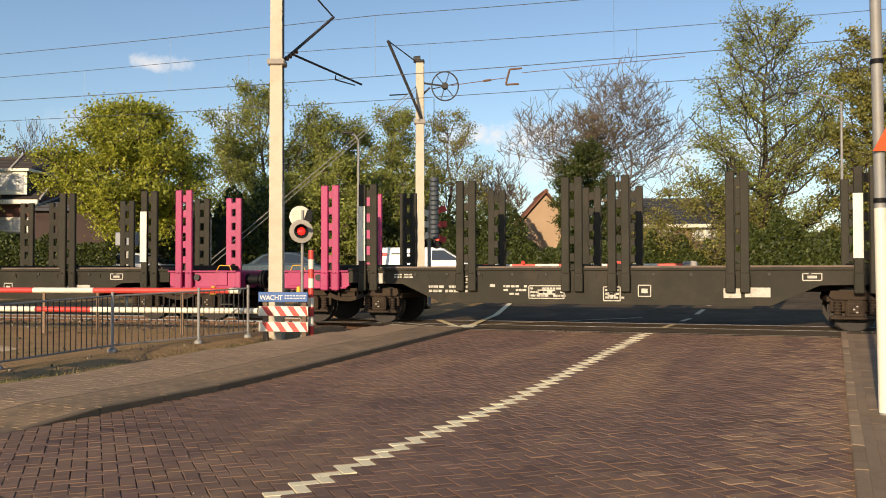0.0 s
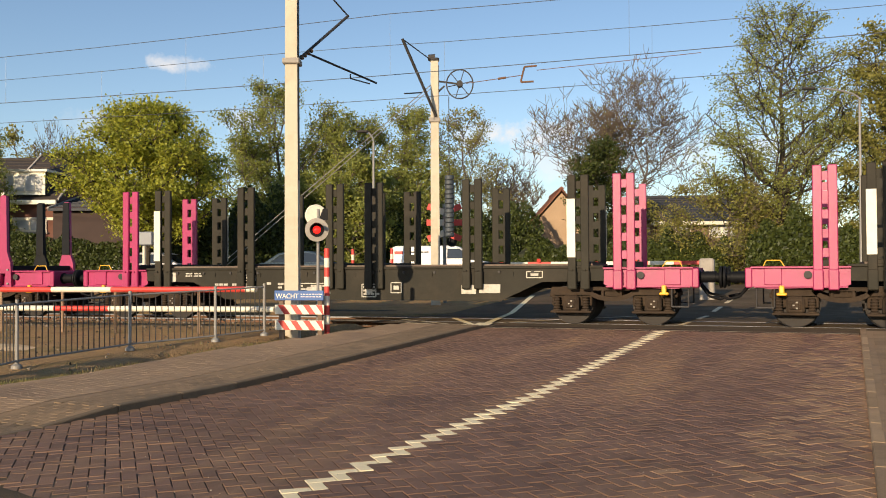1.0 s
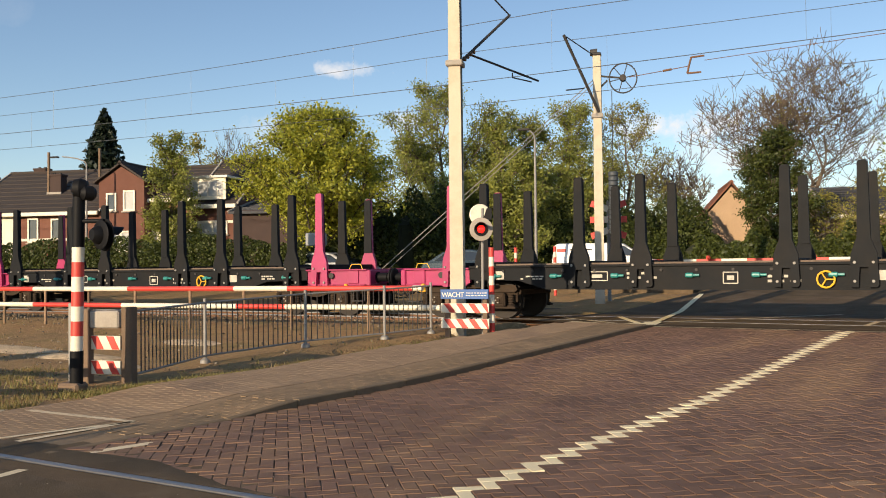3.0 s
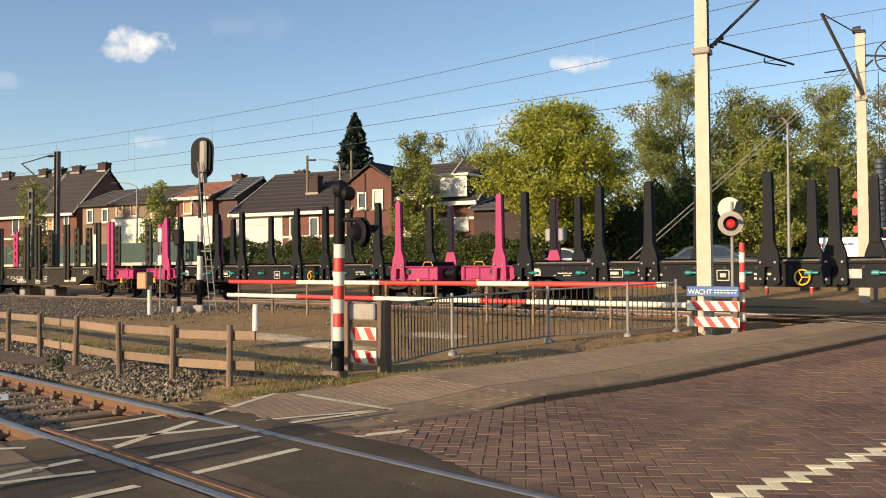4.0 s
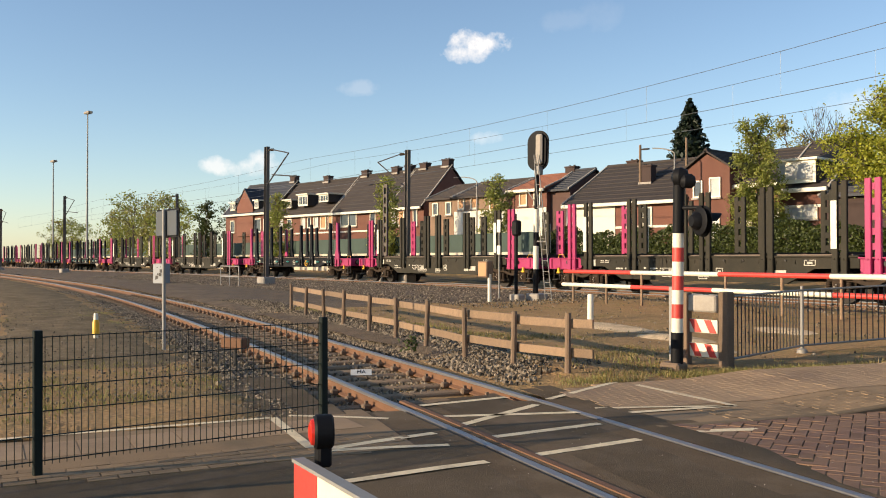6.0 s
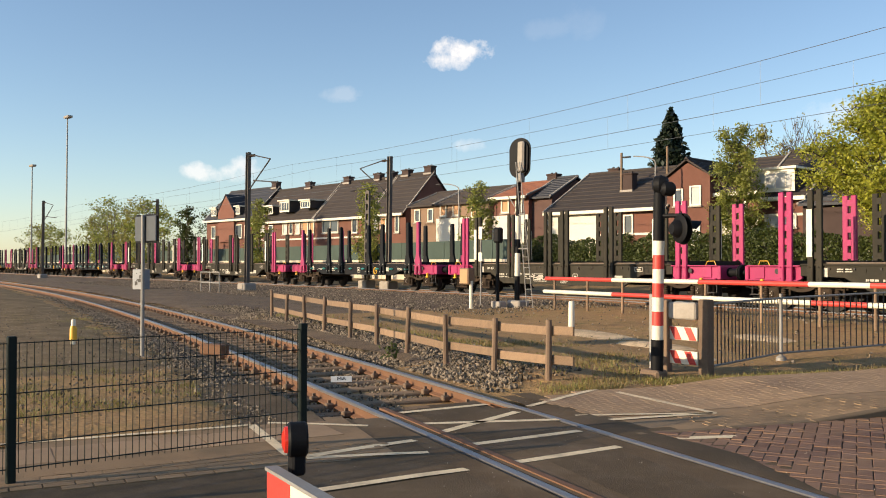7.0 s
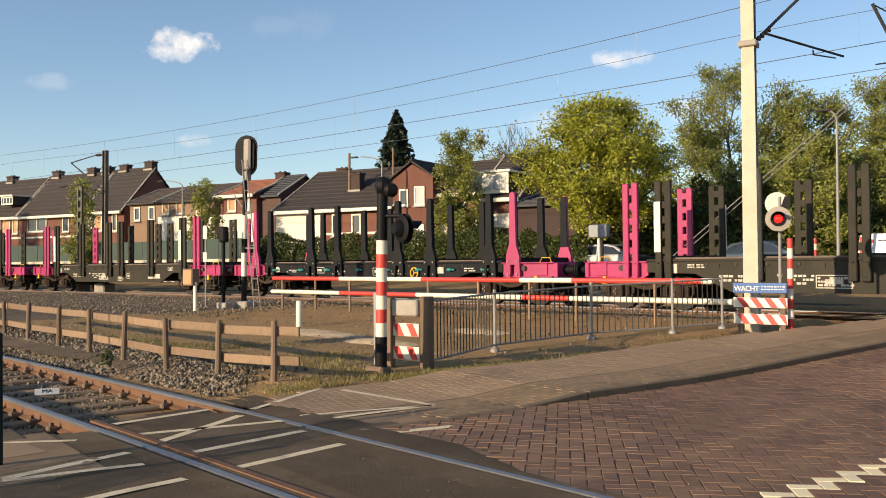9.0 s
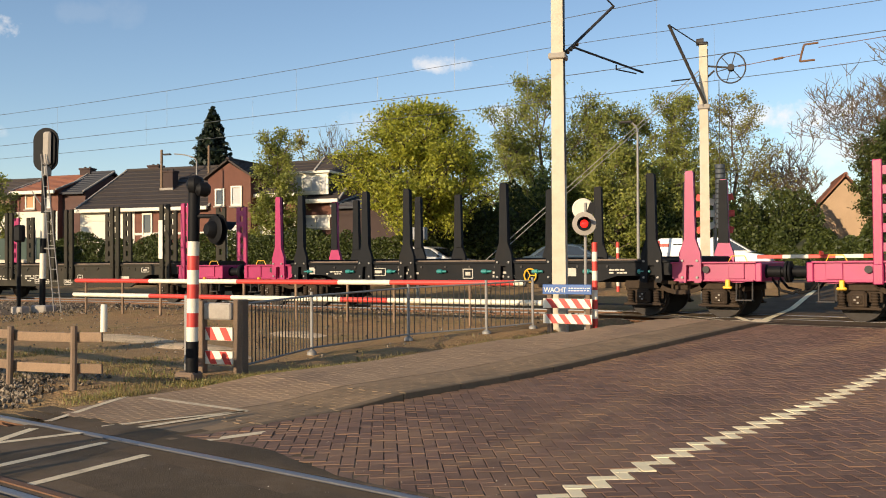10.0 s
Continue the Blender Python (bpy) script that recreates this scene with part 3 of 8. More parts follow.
def stroke(parent, p0, p1, width, z=0.006, name="painted_line", paint=None):
    p0, p1 = Vector(p0), Vector(p1)
    d = (p1 - p0)
    n = max(1, int(d.length / 0.4))
    s = Vector((-d.y, d.x)).normalized() * width / 2
    g = Geo()
    for i in range(n + 1):
        q = p0 + d * i / n
        for k in (-1, 1):
            e = q + s * k
            g.v.append((e.x, e.y, land(e.x, e.y) + (0.0065 if siding_gap(e.x, e.y) < -1.4 else -0.0005 if siding_gap(e.x, e.y) < 1.25 else z)))
    g.f = [(2 * i, 2 * i + 2, 2 * i + 3, 2 * i + 1) for i in range(n)]
    return part(name, g, paint or M_PAINT_WORN, parent, fix=False)


KERB_L, KERB_R = -3.72, 3.55


def pave_rise(u):
    """How far the left pavement stands above the road."""
    return 0.075 * min(1, max(0, (u - 1.0) / 1.0)) * min(1, max(0, (13.2 - u) / 1.0))


def make_road():
    us = list(np.arange(-14, 70, 0.5))
    road = cells("road", -3.0, 66, KERB_L - 0.05, KERB_R + 0.1, 0.25, lambda u, w, x, y: siding_gap(x, y) > 0.92, lambda u, x, y: land(x, y) - 0.009, M_BRICK_JOINT, "road paved with purple-brown clinker bricks towards the crossing", "road")
    # smooth dark asphalt where the rails cross the road
    g = Geo()
    for u0, u1, w0, w1 in ((-14, 3.5, -8.0, 8.5), (13.3, 70, -7.0, 6.0)):
        uu, ww = np.arange(u0, u1 + 0.01, 0.25), np.arange(w0, w1 + 0.01, 0.25)
        for u in uu[:-1]:
            for w in ww[:-1]:
                x, y = road_xy(u + 0.125, w + 0.125)
                sg, mg = siding_gap(x, y), gap(x, y)
                if u0 < 0:
                    ok = (sg < -1.3 and path_e(x, y) > 1.4 and w < 8.5) or (abs(sg) <= 1.35 and x > -7.35 and w < 8.5)
                else:
                    ok = mg < 1.9
                if not ok:
                    continue
                if abs(abs(sg) - 0.754) < 0.34 and u0 < 0:
                    continue
                if u0 > 0 and (abs(mg) < 0.34 or abs(mg + 1.508) < 0.34):
                    continue
                q = [road_xy(u, w), road_xy(u, w + 0.25), road_xy(u + 0.25, w + 0.25), road_xy(u + 0.25, w)]
                g.add([(x, y, land(x, y) - 0.003) for x, y in q], [(0, 1, 2, 3)])
    part("asphalt", g, M_ASPHALT, road, "worn grey-brown asphalt between the rails", fix=False)
    under = Geo()
    for u in np.arange(-4.5, 1.5, 0.1):
        for w in np.arange(-8.5, 8.5, 0.1):
            x, y = road_xy(u + 0.05, w + 0.05)
            sg = siding_gap(x, y)
            if abs(abs(sg) - 0.754) < 0.2 or abs(sg) > 2.2 or (x < -7.35 and abs(sg) < 1.4) or (w < -6.3 and sg > 1.2):
                continue
            q = [road_xy(u, w), road_xy(u, w + 0.1), road_xy(u + 0.1, w + 0.1), road_xy(u + 0.1, w)]
            under.add([(a, b, land(a, b) - 0.011) for a, b in q], [(0, 1, 2, 3)])
    part("asphalt_bed", under, M_ASPHALT, road, "asphalt bed beside the rails", fix=False)
    # flangeway strips beside each rail
    for fy, x0, x1, offs in ((siding_y, -6.9, 6, (-0.754, 0.754)), (main_y, -3.2, 10.6, (0.0, 1.508))):
        for o in offs:
            for a, b, z in ((-0.52, -0.085, -0.0045), (0.045, 0.52, -0.0045), (-0.085, -0.036, -0.05)):
                g = Geo()
                r0, r1 = track_points(fy, x0, x1, 0.5, o + a), track_points(fy, x0, x1, 0.5, o + b)
                n = min(len(r0), len(r1))
                for i in range(n):
                    for x, y, _ in (r0[i], r1[i]):
                        g.v.append((x, y, land(x, y) + z))
                g.f = [(2 * i, 2 * i + 2, 2 * i + 3, 2 * i + 1) for i in range(n - 1)]
                part("crossing_strip", g, M_PANEL if z > -0.02 else M_BLACKP, road, fix=False)
    g = Geo()
    r0 = track_points(siding_y, -6.2, 6.5, 0.2, 0.84)
    for x, y, a in r0:
        o = brick_edge(x) - 0.78 + 0.08 * noise.noise(Vector((x * 1.3, y * 1.3, 3))) + 0.04 * noise.noise(Vector((x * 5, y * 5, 1)))
        for q, h in ((-0.05, 0.0), (o - 0.05, 0.004), (o, -0.006)):
            px, py = x - math.sin(a) * q, y + math.cos(a) * q
            g.v.append((px, py, land(px, py) + h))
    g.f = [(3 * i + j, 3 * i + 3 + j, 3 * i + 4 + j, 3 * i + 1 + j) for i in range(len(r0) - 1) for j in (0, 1)]
    part("asphalt_edge", g, M_ASPHALT, road, "ragged asphalt edge against the bricks", fix=False)
    # paint
    for p0, p1, wd in (((-6.58, 8.88), (-4.99, 8.35), 0.09), ((-4.99, 8.35), (-5.56, 7.11), 0.09), ((-5.0, 8.32), (-5.9, 7.2), 0.07), ((-6.9, 8.9), (-6.62, 7.3), 0.08),
                       ((-7.25, 6.01), (-7.03, 7.07), 0.1), ((-6.63, 5.74), (-5.84, 6.93), 0.1), ((-6.18, 5.57), (-6.46, 6.94), 0.1), ((-5.6, 5.38), (-5.35, 6.56), 0.1),
                       ((-4.89, 5.1), (-4.68, 6.23), 0.1), ((-6.15, 4.07), (-6.07, 5.15), 0.1), ((-6.1, 4.03), (-5.62, 4.9), 0.09), ((-5.22, 3.48), (-4.98, 4.7), 0.1),
                       ((-7.66, 4.67), (-6.9, 5.3), 0.08), ((-9.3, -0.6), (-7.67, 4.49), 0.08), ((-7.67, 4.49), (-6.28, 3.99), 0.09), ((-4.54, 6.9), (-4.2, 7.35), 0.12)):
        stroke(road, p0, p1, wd, 0.0035)
    # the line goes on over the crossing, with the branching mark beside the left kerb
    for u in np.arange(14.6, 40, 2.6):
        stroke(road, road_xy(u, 0), road_xy(u + 1.5, 0), 0.13, 0.0035)
    for k, (u, w, wd) in enumerate(((15.5, -5.8, 0.16), (24.1, -6.63, 0.16), (13.17, -5.98, 0.12), (12.9, -4.6, 0.42), (13.6, -4.15, 0.36))):
        stroke(road, road_xy(12.5, -3.88), road_xy(u, w), wd, 0.014 + 0.004 * k, "branching_mark", M_PAINT)
    stroke(road, road_xy(14.2, -4.0), road_xy(18.5, -1.2), 0.12, 0.008)
    stroke(road, road_xy(14.6, -6.9), road_xy(12.6, -4.1), 0.1, 0.012)
    # rusty check rail inside the siding's near rail
    g = Geo()
    pts = track_points(siding_y, -7.4, 3.0, 0.4, -0.63)
    for x, y, a in pts:
        for o, h in ((-0.03, -0.05), (-0.03, 0.006), (0.035, 0.006), (0.05, -0.02)):
            px, py = x - math.sin(a) * o, y + math.cos(a) * o
            g.v.append((px, py, land(px, py) + h))
    g.f = [(4 * i + k, 4 * i + 4 + k, 4 * i + 5 + k, 4 * i + 1 + k) for i in range(len(pts) - 1) for k in range(3)] + [(0, 1, 2, 3), tuple(4 * (len(pts) - 1) + k for k in (3, 2, 1, 0))]
    part("check_rail", g, M_RAIL, road, "rusty check rail beside the near rail of the siding")
    for a in (-0.9, -1.9):
        pts = track_points(main_y, -1.8, 9.6, 0.5, a)
        for p, q in zip(pts, pts[1:]):
            if a > -1.5:
                continue
            stroke(road, p[:2], q[:2], 0.07, 0.008, "stop_line")
    return road


def cells(name, u0, u1, w0, w1, step, keep, zf, material, label, category):
    """A ground sheet of small squares, kept where keep() holds."""
    g = Geo()
    idx = {}

    def corner(i, j):
        if (i, j) not in idx:
            x, y = road_xy(u0 + i * step, w0 + j * step)
            idx[i, j] = len(g.v)
            g.v.append((x, y, zf(u0 + i * step, x, y)))
        return idx[i, j]

    for i in range(int((u1 - u0) / step)):
        for j in range(int((w1 - w0) / step)):
            x, y = road_xy(u0 + (i + 0.5) * step, w0 + (j + 0.5) * step)
            if keep(u0 + i * step, w0 + j * step, x, y):
                g.f.append((corner(i, j), corner(i, j + 1), corner(i + 1, j + 1), corner(i + 1, j)))
    return tagged(part(name, g, material, fix=False), label, category, kind="structure")


def on_left(u, w, x, y):
    return siding_gap(x, y) > 1.2 and gap(x, y) > 1.9 and w < KERB_L - 0.1 and x > -6.9 and w > -6.36 + 0.14 * max(0.0, u - 7.0)


def brick_edge(x):
    """How near to the middle of the siding the road bricks begin."""
    return 1.16 - 0.33 * min(1.0, max(0.0, (x + 3.9) / 1.1))


def make_pavements():
    pl = cells("pavement_left", -2.6, 16.8, -6.77, KERB_L - 0.02, 0.15, on_left, lambda u, x, y: land(x, y) + pave_rise(u) - 0.006, M_TILE, "brown paved footpath beside the road with a greyer edge strip", "pavement")
    pr = cells("pavement_right", 0.6, 13.4, KERB_R + 0.1, 6.4, 0.2, lambda u, w, x, y: siding_gap(x, y) > 1.4, lambda u, x, y: land(x, y) + 0.052, M_TILE, "grey-brown tiled footpath with a flat kerb", "pavement")
    pn = cells("pavement_near", -10.5, 2.0, -10.0, -3.4, 0.2, lambda u, w, x, y: siding_gap(x, y) < -1.25 and 0 < path_e(x, y) < 1.76, lambda u, x, y: land(x, y) + 0.0005, M_TILE, "brown tiled footpath behind the mesh fence", "pavement")
    cells("verge", -4.0, 3.5, -10.5, -5.7, 0.15, lambda u, w, x, y: 0.84 < siding_gap(x, y) < 3.8 and -10.8 < x < -6.2, lambda u, x, y: land(x, y) - 0.012 - (0.03 if road_uw(x, y)[1] > -6.4 else 0.0) - 0.07 * min(1.0, max(0.0, (1.9 - siding_gap(x, y)) / 0.6)), M_GROUND, "soil verge between the footpath and the siding ballast", "ground")
    return pl, pr, pn


def make_litter():
    rng = random.Random(77)
    octa = [(1, 0, 0), (-1, 0, 0), (0, 1, 0), (0, -1, 0), (0, 0, 1), (0, 0, -1)]
    of = [(0, 2, 4), (2, 1, 4), (1, 3, 4), (3, 0, 4), (2, 0, 5), (1, 2, 5), (3, 1, 5), (0, 3, 5)]
    g = Geo()
    for _ in range(7000):
        x, y = rng.uniform(-34, -3.2), rng.uniform(8.5, 24)
        u, w = road_uw(x, y)
        d = gap(x, y)
        if w > -7.4 or abs(siding_gap(x, y)) < 2.6 or d < 0.3:
            continue
        if rng.random() > (0.9 if d < 3.5 else 0.28):
            continue
        r = rng.uniform(0.012, 0.04) * (1.3 if d < 3.5 else 1.0)
        m = Euler((rng.random() * 6, rng.random() * 6, rng.random() * 6)).to_matrix()
        g.add([Vector((x, y, land(x, y) + r * 0.3)) + m @ Vector((p[0] * r, p[1] * r * 0.8, p[2] * r * 0.6)) for p in octa], of)
    for _ in range(9000):
        x = rng.uniform(-70, -16)
        x, y, _a = track_points(main_y, x, x, 1, -rng.uniform(2.0, 8.0))[0]
        if abs(siding_gap(x, y)) < 2.4:
            continue
        r = rng.uniform(0.02, 0.05)
        m = Euler((rng.random() * 6, rng.random() * 6, rng.random() * 6)).to_matrix()
        g.add([Vector((x, y, land(x, y) + 0.03 + r * 0.2)) + m @ Vector((p[0] * r, p[1] * r * 0.8, p[2] * r * 0.6)) for p in octa], of)
    for _ in range(5000):
        x = -8.5 - 24 * rng.random() ** 1.3
        x, y, _a = track_points(siding_y, x, x, 1, -rng.uniform(2.2, 8.5))[0]
        if path_e(x, y) > -0.2:
            continue
        r = rng.uniform(0.008, 0.026)
        m = Euler((rng.random() * 6, rng.random() * 6, rng.random() * 6)).to_matrix()
        g.add([Vector((x, y, land(x, y) + 0.026 + r * 0.2)) + m @ Vector((p[0] * r, p[1] * r * 0.8, p[2] * r * 0.6)) for p in octa], of)
    tagged(part("pebbles", g, M_STONE, fix=False, smooth=False), "scattered pebbles on the dry ground", "stones", kind="stuff")
    # loose grit; among the bricks the specks stand for glints on sunlit edges
    g = Geo()
    for _ in range(900):
        u, w = rng.uniform(-4.5, 7.0), rng.uniform(-6.0, 3.4)
        x, y = road_xy(u, w)
        sg = siding_gap(x, y)
        if abs(abs(sg) - 0.754) < 0.15 or (w < KERB_L and sg > 1.2) or (sg < -1.3 and path_e(x, y) < 1.8):
            continue
        r = rng.uniform(0.002, 0.006)
        m = Euler((rng.random() * 6, rng.random() * 6, rng.random() * 6)).to_matrix()
        g.add([Vector((x, y, land(x, y) + r * 0.3)) + m @ Vector((p[0] * r, p[1] * r * 0.8, p[2] * r * 0.6)) for p in octa], of)
    tagged(part("stone_chips", g, M_SPECK, fix=False, smooth=False), "tiny pale grit on the road, with specks for sunlit brick edges", "stones", kind="stuff")
    for k, (x, y, a, b) in enumerate(((-12.2, 15.6, 1.9, 0.7), (-9.6, 14.4, 1.2, 0.45), (-8.6, 16.6, 0.9, 0.5), (-8.2, 13.2, 0.7, 0.3))):
        g = Geo()
        n = 26
        g.v.append((x, y, land(x, y) + 0.045))
        for q, h in ((0.55, 0.035), (1.0, -0.02)):
            for i in range(n):
                t = 2 * math.pi * i / n
                f = q * (1 + 0.28 * noise.noise(Vector((math.cos(t) * 2, math.sin(t) * 2, k * 5.0))))
                px, py = x + a * f * math.cos(t), y + b * f * math.sin(t) - 0.3 * a * f * math.cos(t)
                g.v.append((px, py, land(px, py) + h))
        g.f = [(0, 1 + i, 1 + (i + 1) % n) for i in range(n)] + [(1 + i, 1 + n + i, 1 + n + (i + 1) % n, 1 + (i + 1) % n) for i in range(n)]
        tagged(part("sand_patch", g, M_SAND, fix=False), "low patch of pale sand in the dry grass", "sand", kind="structure")


# pale colour shared by the grit and the painted glints
M_SPECK = mat("pale_specks", (0.42, 0.35, 0.26), 0.8, 0, 0.2, 20, 60, 0.0, island=0.3)
M_SAND = mat("pale_sand", (0.62, 0.46, 0.28), 0.95, 0, 0.3, 2.0, 22, 0.8, stain=(0.27, 0.18, 0.10), stain_amt=0.7, stain_scale=2.2, dist=0.04, spec=0.2)


# ---- the train ----
DECK, STAKE_TOP, FOOT = 1.30, 3.33, 0.80
HALF = 6.41
SIDE = 1.33


def ladder_stake(parent, x, side, material, white=False):
    y = side * SIDE
    for dx in (-0.145, 0.145):
        g = Geo()
        g.box((x + dx, y, (FOOT + STAKE_TOP) / 2), (0.18, 0.09, STAKE_TOP - FOOT), bev=0.015)
        g.box((x + dx, y + side * 0.012, FOOT + 0.2), (0.2, 0.1, 0.42), bev=0.02)
        for z in (FOOT + 0.1, FOOT + 0.42):
            g.tube((x + dx, y, z), (x + dx, y + side * 0.075, z), 0.022, n=6)
        part("stake_post", g, material, parent)
    for z in np.linspace(DECK + 0.25, STAKE_TOP - 0.22, 5):
        part("stake_rung", Geo().box((x, y - side * 0.03, z), (0.16, 0.03, 0.18)), material, parent, fix=False)
    if white:
        dx = 0.155 * side
        part("white_plate", Geo().box((x + dx, y + side * 0.052, 2.15), (0.19, 0.012, 1.3), bev=0.003), M_WHITE, parent, "white reflective plate")


def foot_stake(parent, x, side, material):
    y = side * SIDE
    g = Geo()
    prof = [(-0.095, STAKE_TOP - 0.03), (-0.07, STAKE_TOP + 0.02), (0.07, STAKE_TOP + 0.02), (0.095, STAKE_TOP - 0.03), (0.125, 1.8), (0.24, 1.48), (0.27, FOOT + 0.05), (0.23, FOOT), (0.1, FOOT), (0.08, 1.2), (-0.08, 1.2), (-0.1, FOOT), (-0.23, FOOT), (-0.27, FOOT + 0.05), (-0.24, 1.48), (-0.125, 1.8)]
    g.prism([(x + a, b) for a, b in prof], y - 0.05, y + 0.05, "y")
    part("stake", g, material, parent)
    ln = Geo().prism([(x + a, b) for a, b in ((-0.1, STAKE_TOP), (0.1, STAKE_TOP), (0.13, 1.75), (-0.13, 1.75))], y - side * 0.052, y - side * 0.085, "y")
    part("stake_liner", ln, M_BLACK, parent, "black lining on the inner face of the stake")
    b = Geo()
    for dx in (-0.17, 0.17):
        for z in (FOOT + 0.12, FOOT + 0.5):
            b.tube((x + dx, y + side * 0.05, z), (x + dx, y + side * 0.085, z), 0.03, n=6)
    part("stake_bolts", b, M_GALV, parent)


def bogie(parent, cx):
    r, wb = 0.46, 0.9
    for side in (-1, 1):
        g = Geo()
        y = side * 1.0
        # flat top chord, and a bow that dips between the axles
        g.prism([(cx + a, b) for a, b in ((-1.38, 0.72), (-1.34, 0.84), (1.34, 0.84), (1.38, 0.72), (1.3, 0.66), (0.5, 0.66), (0.42, 0.76), (-0.42, 0.76), (-0.5, 0.66), (-1.3, 0.66))], y - 0.1, y + side * 0.02 + 0.06, "y")
        bow = [(0.62 * math.sin(a), 0.84 - 0.34 * math.cos(a) + 0.02) for a in np.linspace(-1.25, 1.25, 11)]
        g.prism([(cx + a, b) for a, b in bow] + [(cx + a * 0.93, b + 0.1) for a, b in bow[::-1]], y - 0.02, y + side * 0.12 + 0.02, "y")
        for dx in (-0.2, 0.2):
            g.box((cx + dx, y + side * 0.04, 0.7), (0.05, 0.1, 0.16))
        part("bogie_side", g, M_BOGIE, parent)
        for ax in (-wb, wb):
            s = Geo()
            s.box((cx + ax, y + side * 0.10, 0.47), (0.36, 0.22, 0.36), bev=0.05)
            s.box((cx + ax, y + side * 0.16, 0.47), (0.24, 0.16, 0.2), bev=0.03)
            s.box((cx + ax, y + side * 0.08, 0.285), (0.92, 0.24, 0.05), bev=0.015)
            s.box((cx + ax, y - side * 0.02, 0.56), (0.9, 0.06, 0.3), bev=0.02)
            s.tube((cx + ax, y + side * 0.22, 0.46), (cx + ax, y + side * 0.27, 0.46), 0.085, 0.07, 12)
            part("axle_box", s, M_BOGIE, parent)
            for dx in (-0.32, 0.32):
                s = Geo()
                s.lathe([(0, 0.1), (0.03, 0.1), (0.04, 0.06), (0.06, 0.085), (0.09, 0.06), (0.12, 0.085), (0.15, 0.06), (0.18, 0.085), (0.21, 0.06), (0.24, 0.085), (0.27, 0.06), (0.3, 0.08)], (cx + ax + dx, y + side * 0.11, 0.31), (0, 0, 1), 10)
                part("spring", s, M_BOGIE, parent)
        l = Geo()
        for ax in (-wb, wb):
            for dz in (-0.06, 0.0, 0.06):
                l.box((cx + ax + (0.03 if dz else -0.03), y + side * 0.275, 0.47 + dz), (0.04, 0.006, 0.03))
        part("axle_marks", l, M_GREYCON, parent, "pale chalk marks", "stuff")
    for ax in (-wb, wb):
        w = Geo()
        for side in (-1, 1):
            w.lathe([(-0.07, 0.15), (-0.067, r - 0.07), (-0.065, r), (0.065, r), (0.07, r + 0.028), (0.10, r + 0.028), (0.105, r - 0.03), (0.08, 0.2), (0.1, 0.15)], (0, side * 0.77, 0), (0, -side, 0), 28)
        w.tube((0, -0.77, 0), (0, 0.77, 0), 0.08, n=12)
        ob = part("wheelset", w, M_WHEEL, parent, "worn steel wheelset")
        ob.location = (cx + ax, 0, r)
    part("bogie_bolster", Geo().box((cx, 0, 0.72), (0.5, 2.0, 0.22), bev=0.03), M_BOGIE, parent)
    for ax in (-1.35, 1.35):
        part("end_beam", Geo().box((cx + ax, 0, 0.66), (0.12, 1.9, 0.12), bev=0.02), M_BOGIE, parent)


def plates(parent, items):
    """White lettering panels on the side sill, drawn as bars: x, z, width, height, style."""
    for side in (-1, 1):
        y = side * (SIDE - 0.055)
        for x, z, w, h, style in items:
            g = Geo()
            x = x * -side
            if style == "plate":
                g.box((x, y, z), (w, 0.012, h))
            elif style == "frame":
                for dz in (-h / 2, h / 2):
                    g.box((x, y, z + dz), (w, 0.008, 0.022))
                for dx in (-w / 2, w / 2):
                    g.box((x + dx, y, z), (0.022, 0.008, h))
                g.box((x, y, z), (w * 0.5, 0.008, h * 0.4))
            else:
                n = max(2, int(h / 0.07))
                rng = random.Random(int(x * 100) + 7)
                for i in range(n):
                    k = 0.0
                    while k < w:
                        b = rng.uniform(0.05, 0.14)
                        if rng.random() < 0.8:
                            g.box((x - w / 2 + k + b / 2, y, z - h / 2 + (i + 0.5) * h / n), (b * 0.8, 0.008, h / n * 0.55))
                        k += b
            part("lettering_panel", g, M_LETTER, parent, "faded white lettering panel", "stuff" if style == "text" else "")


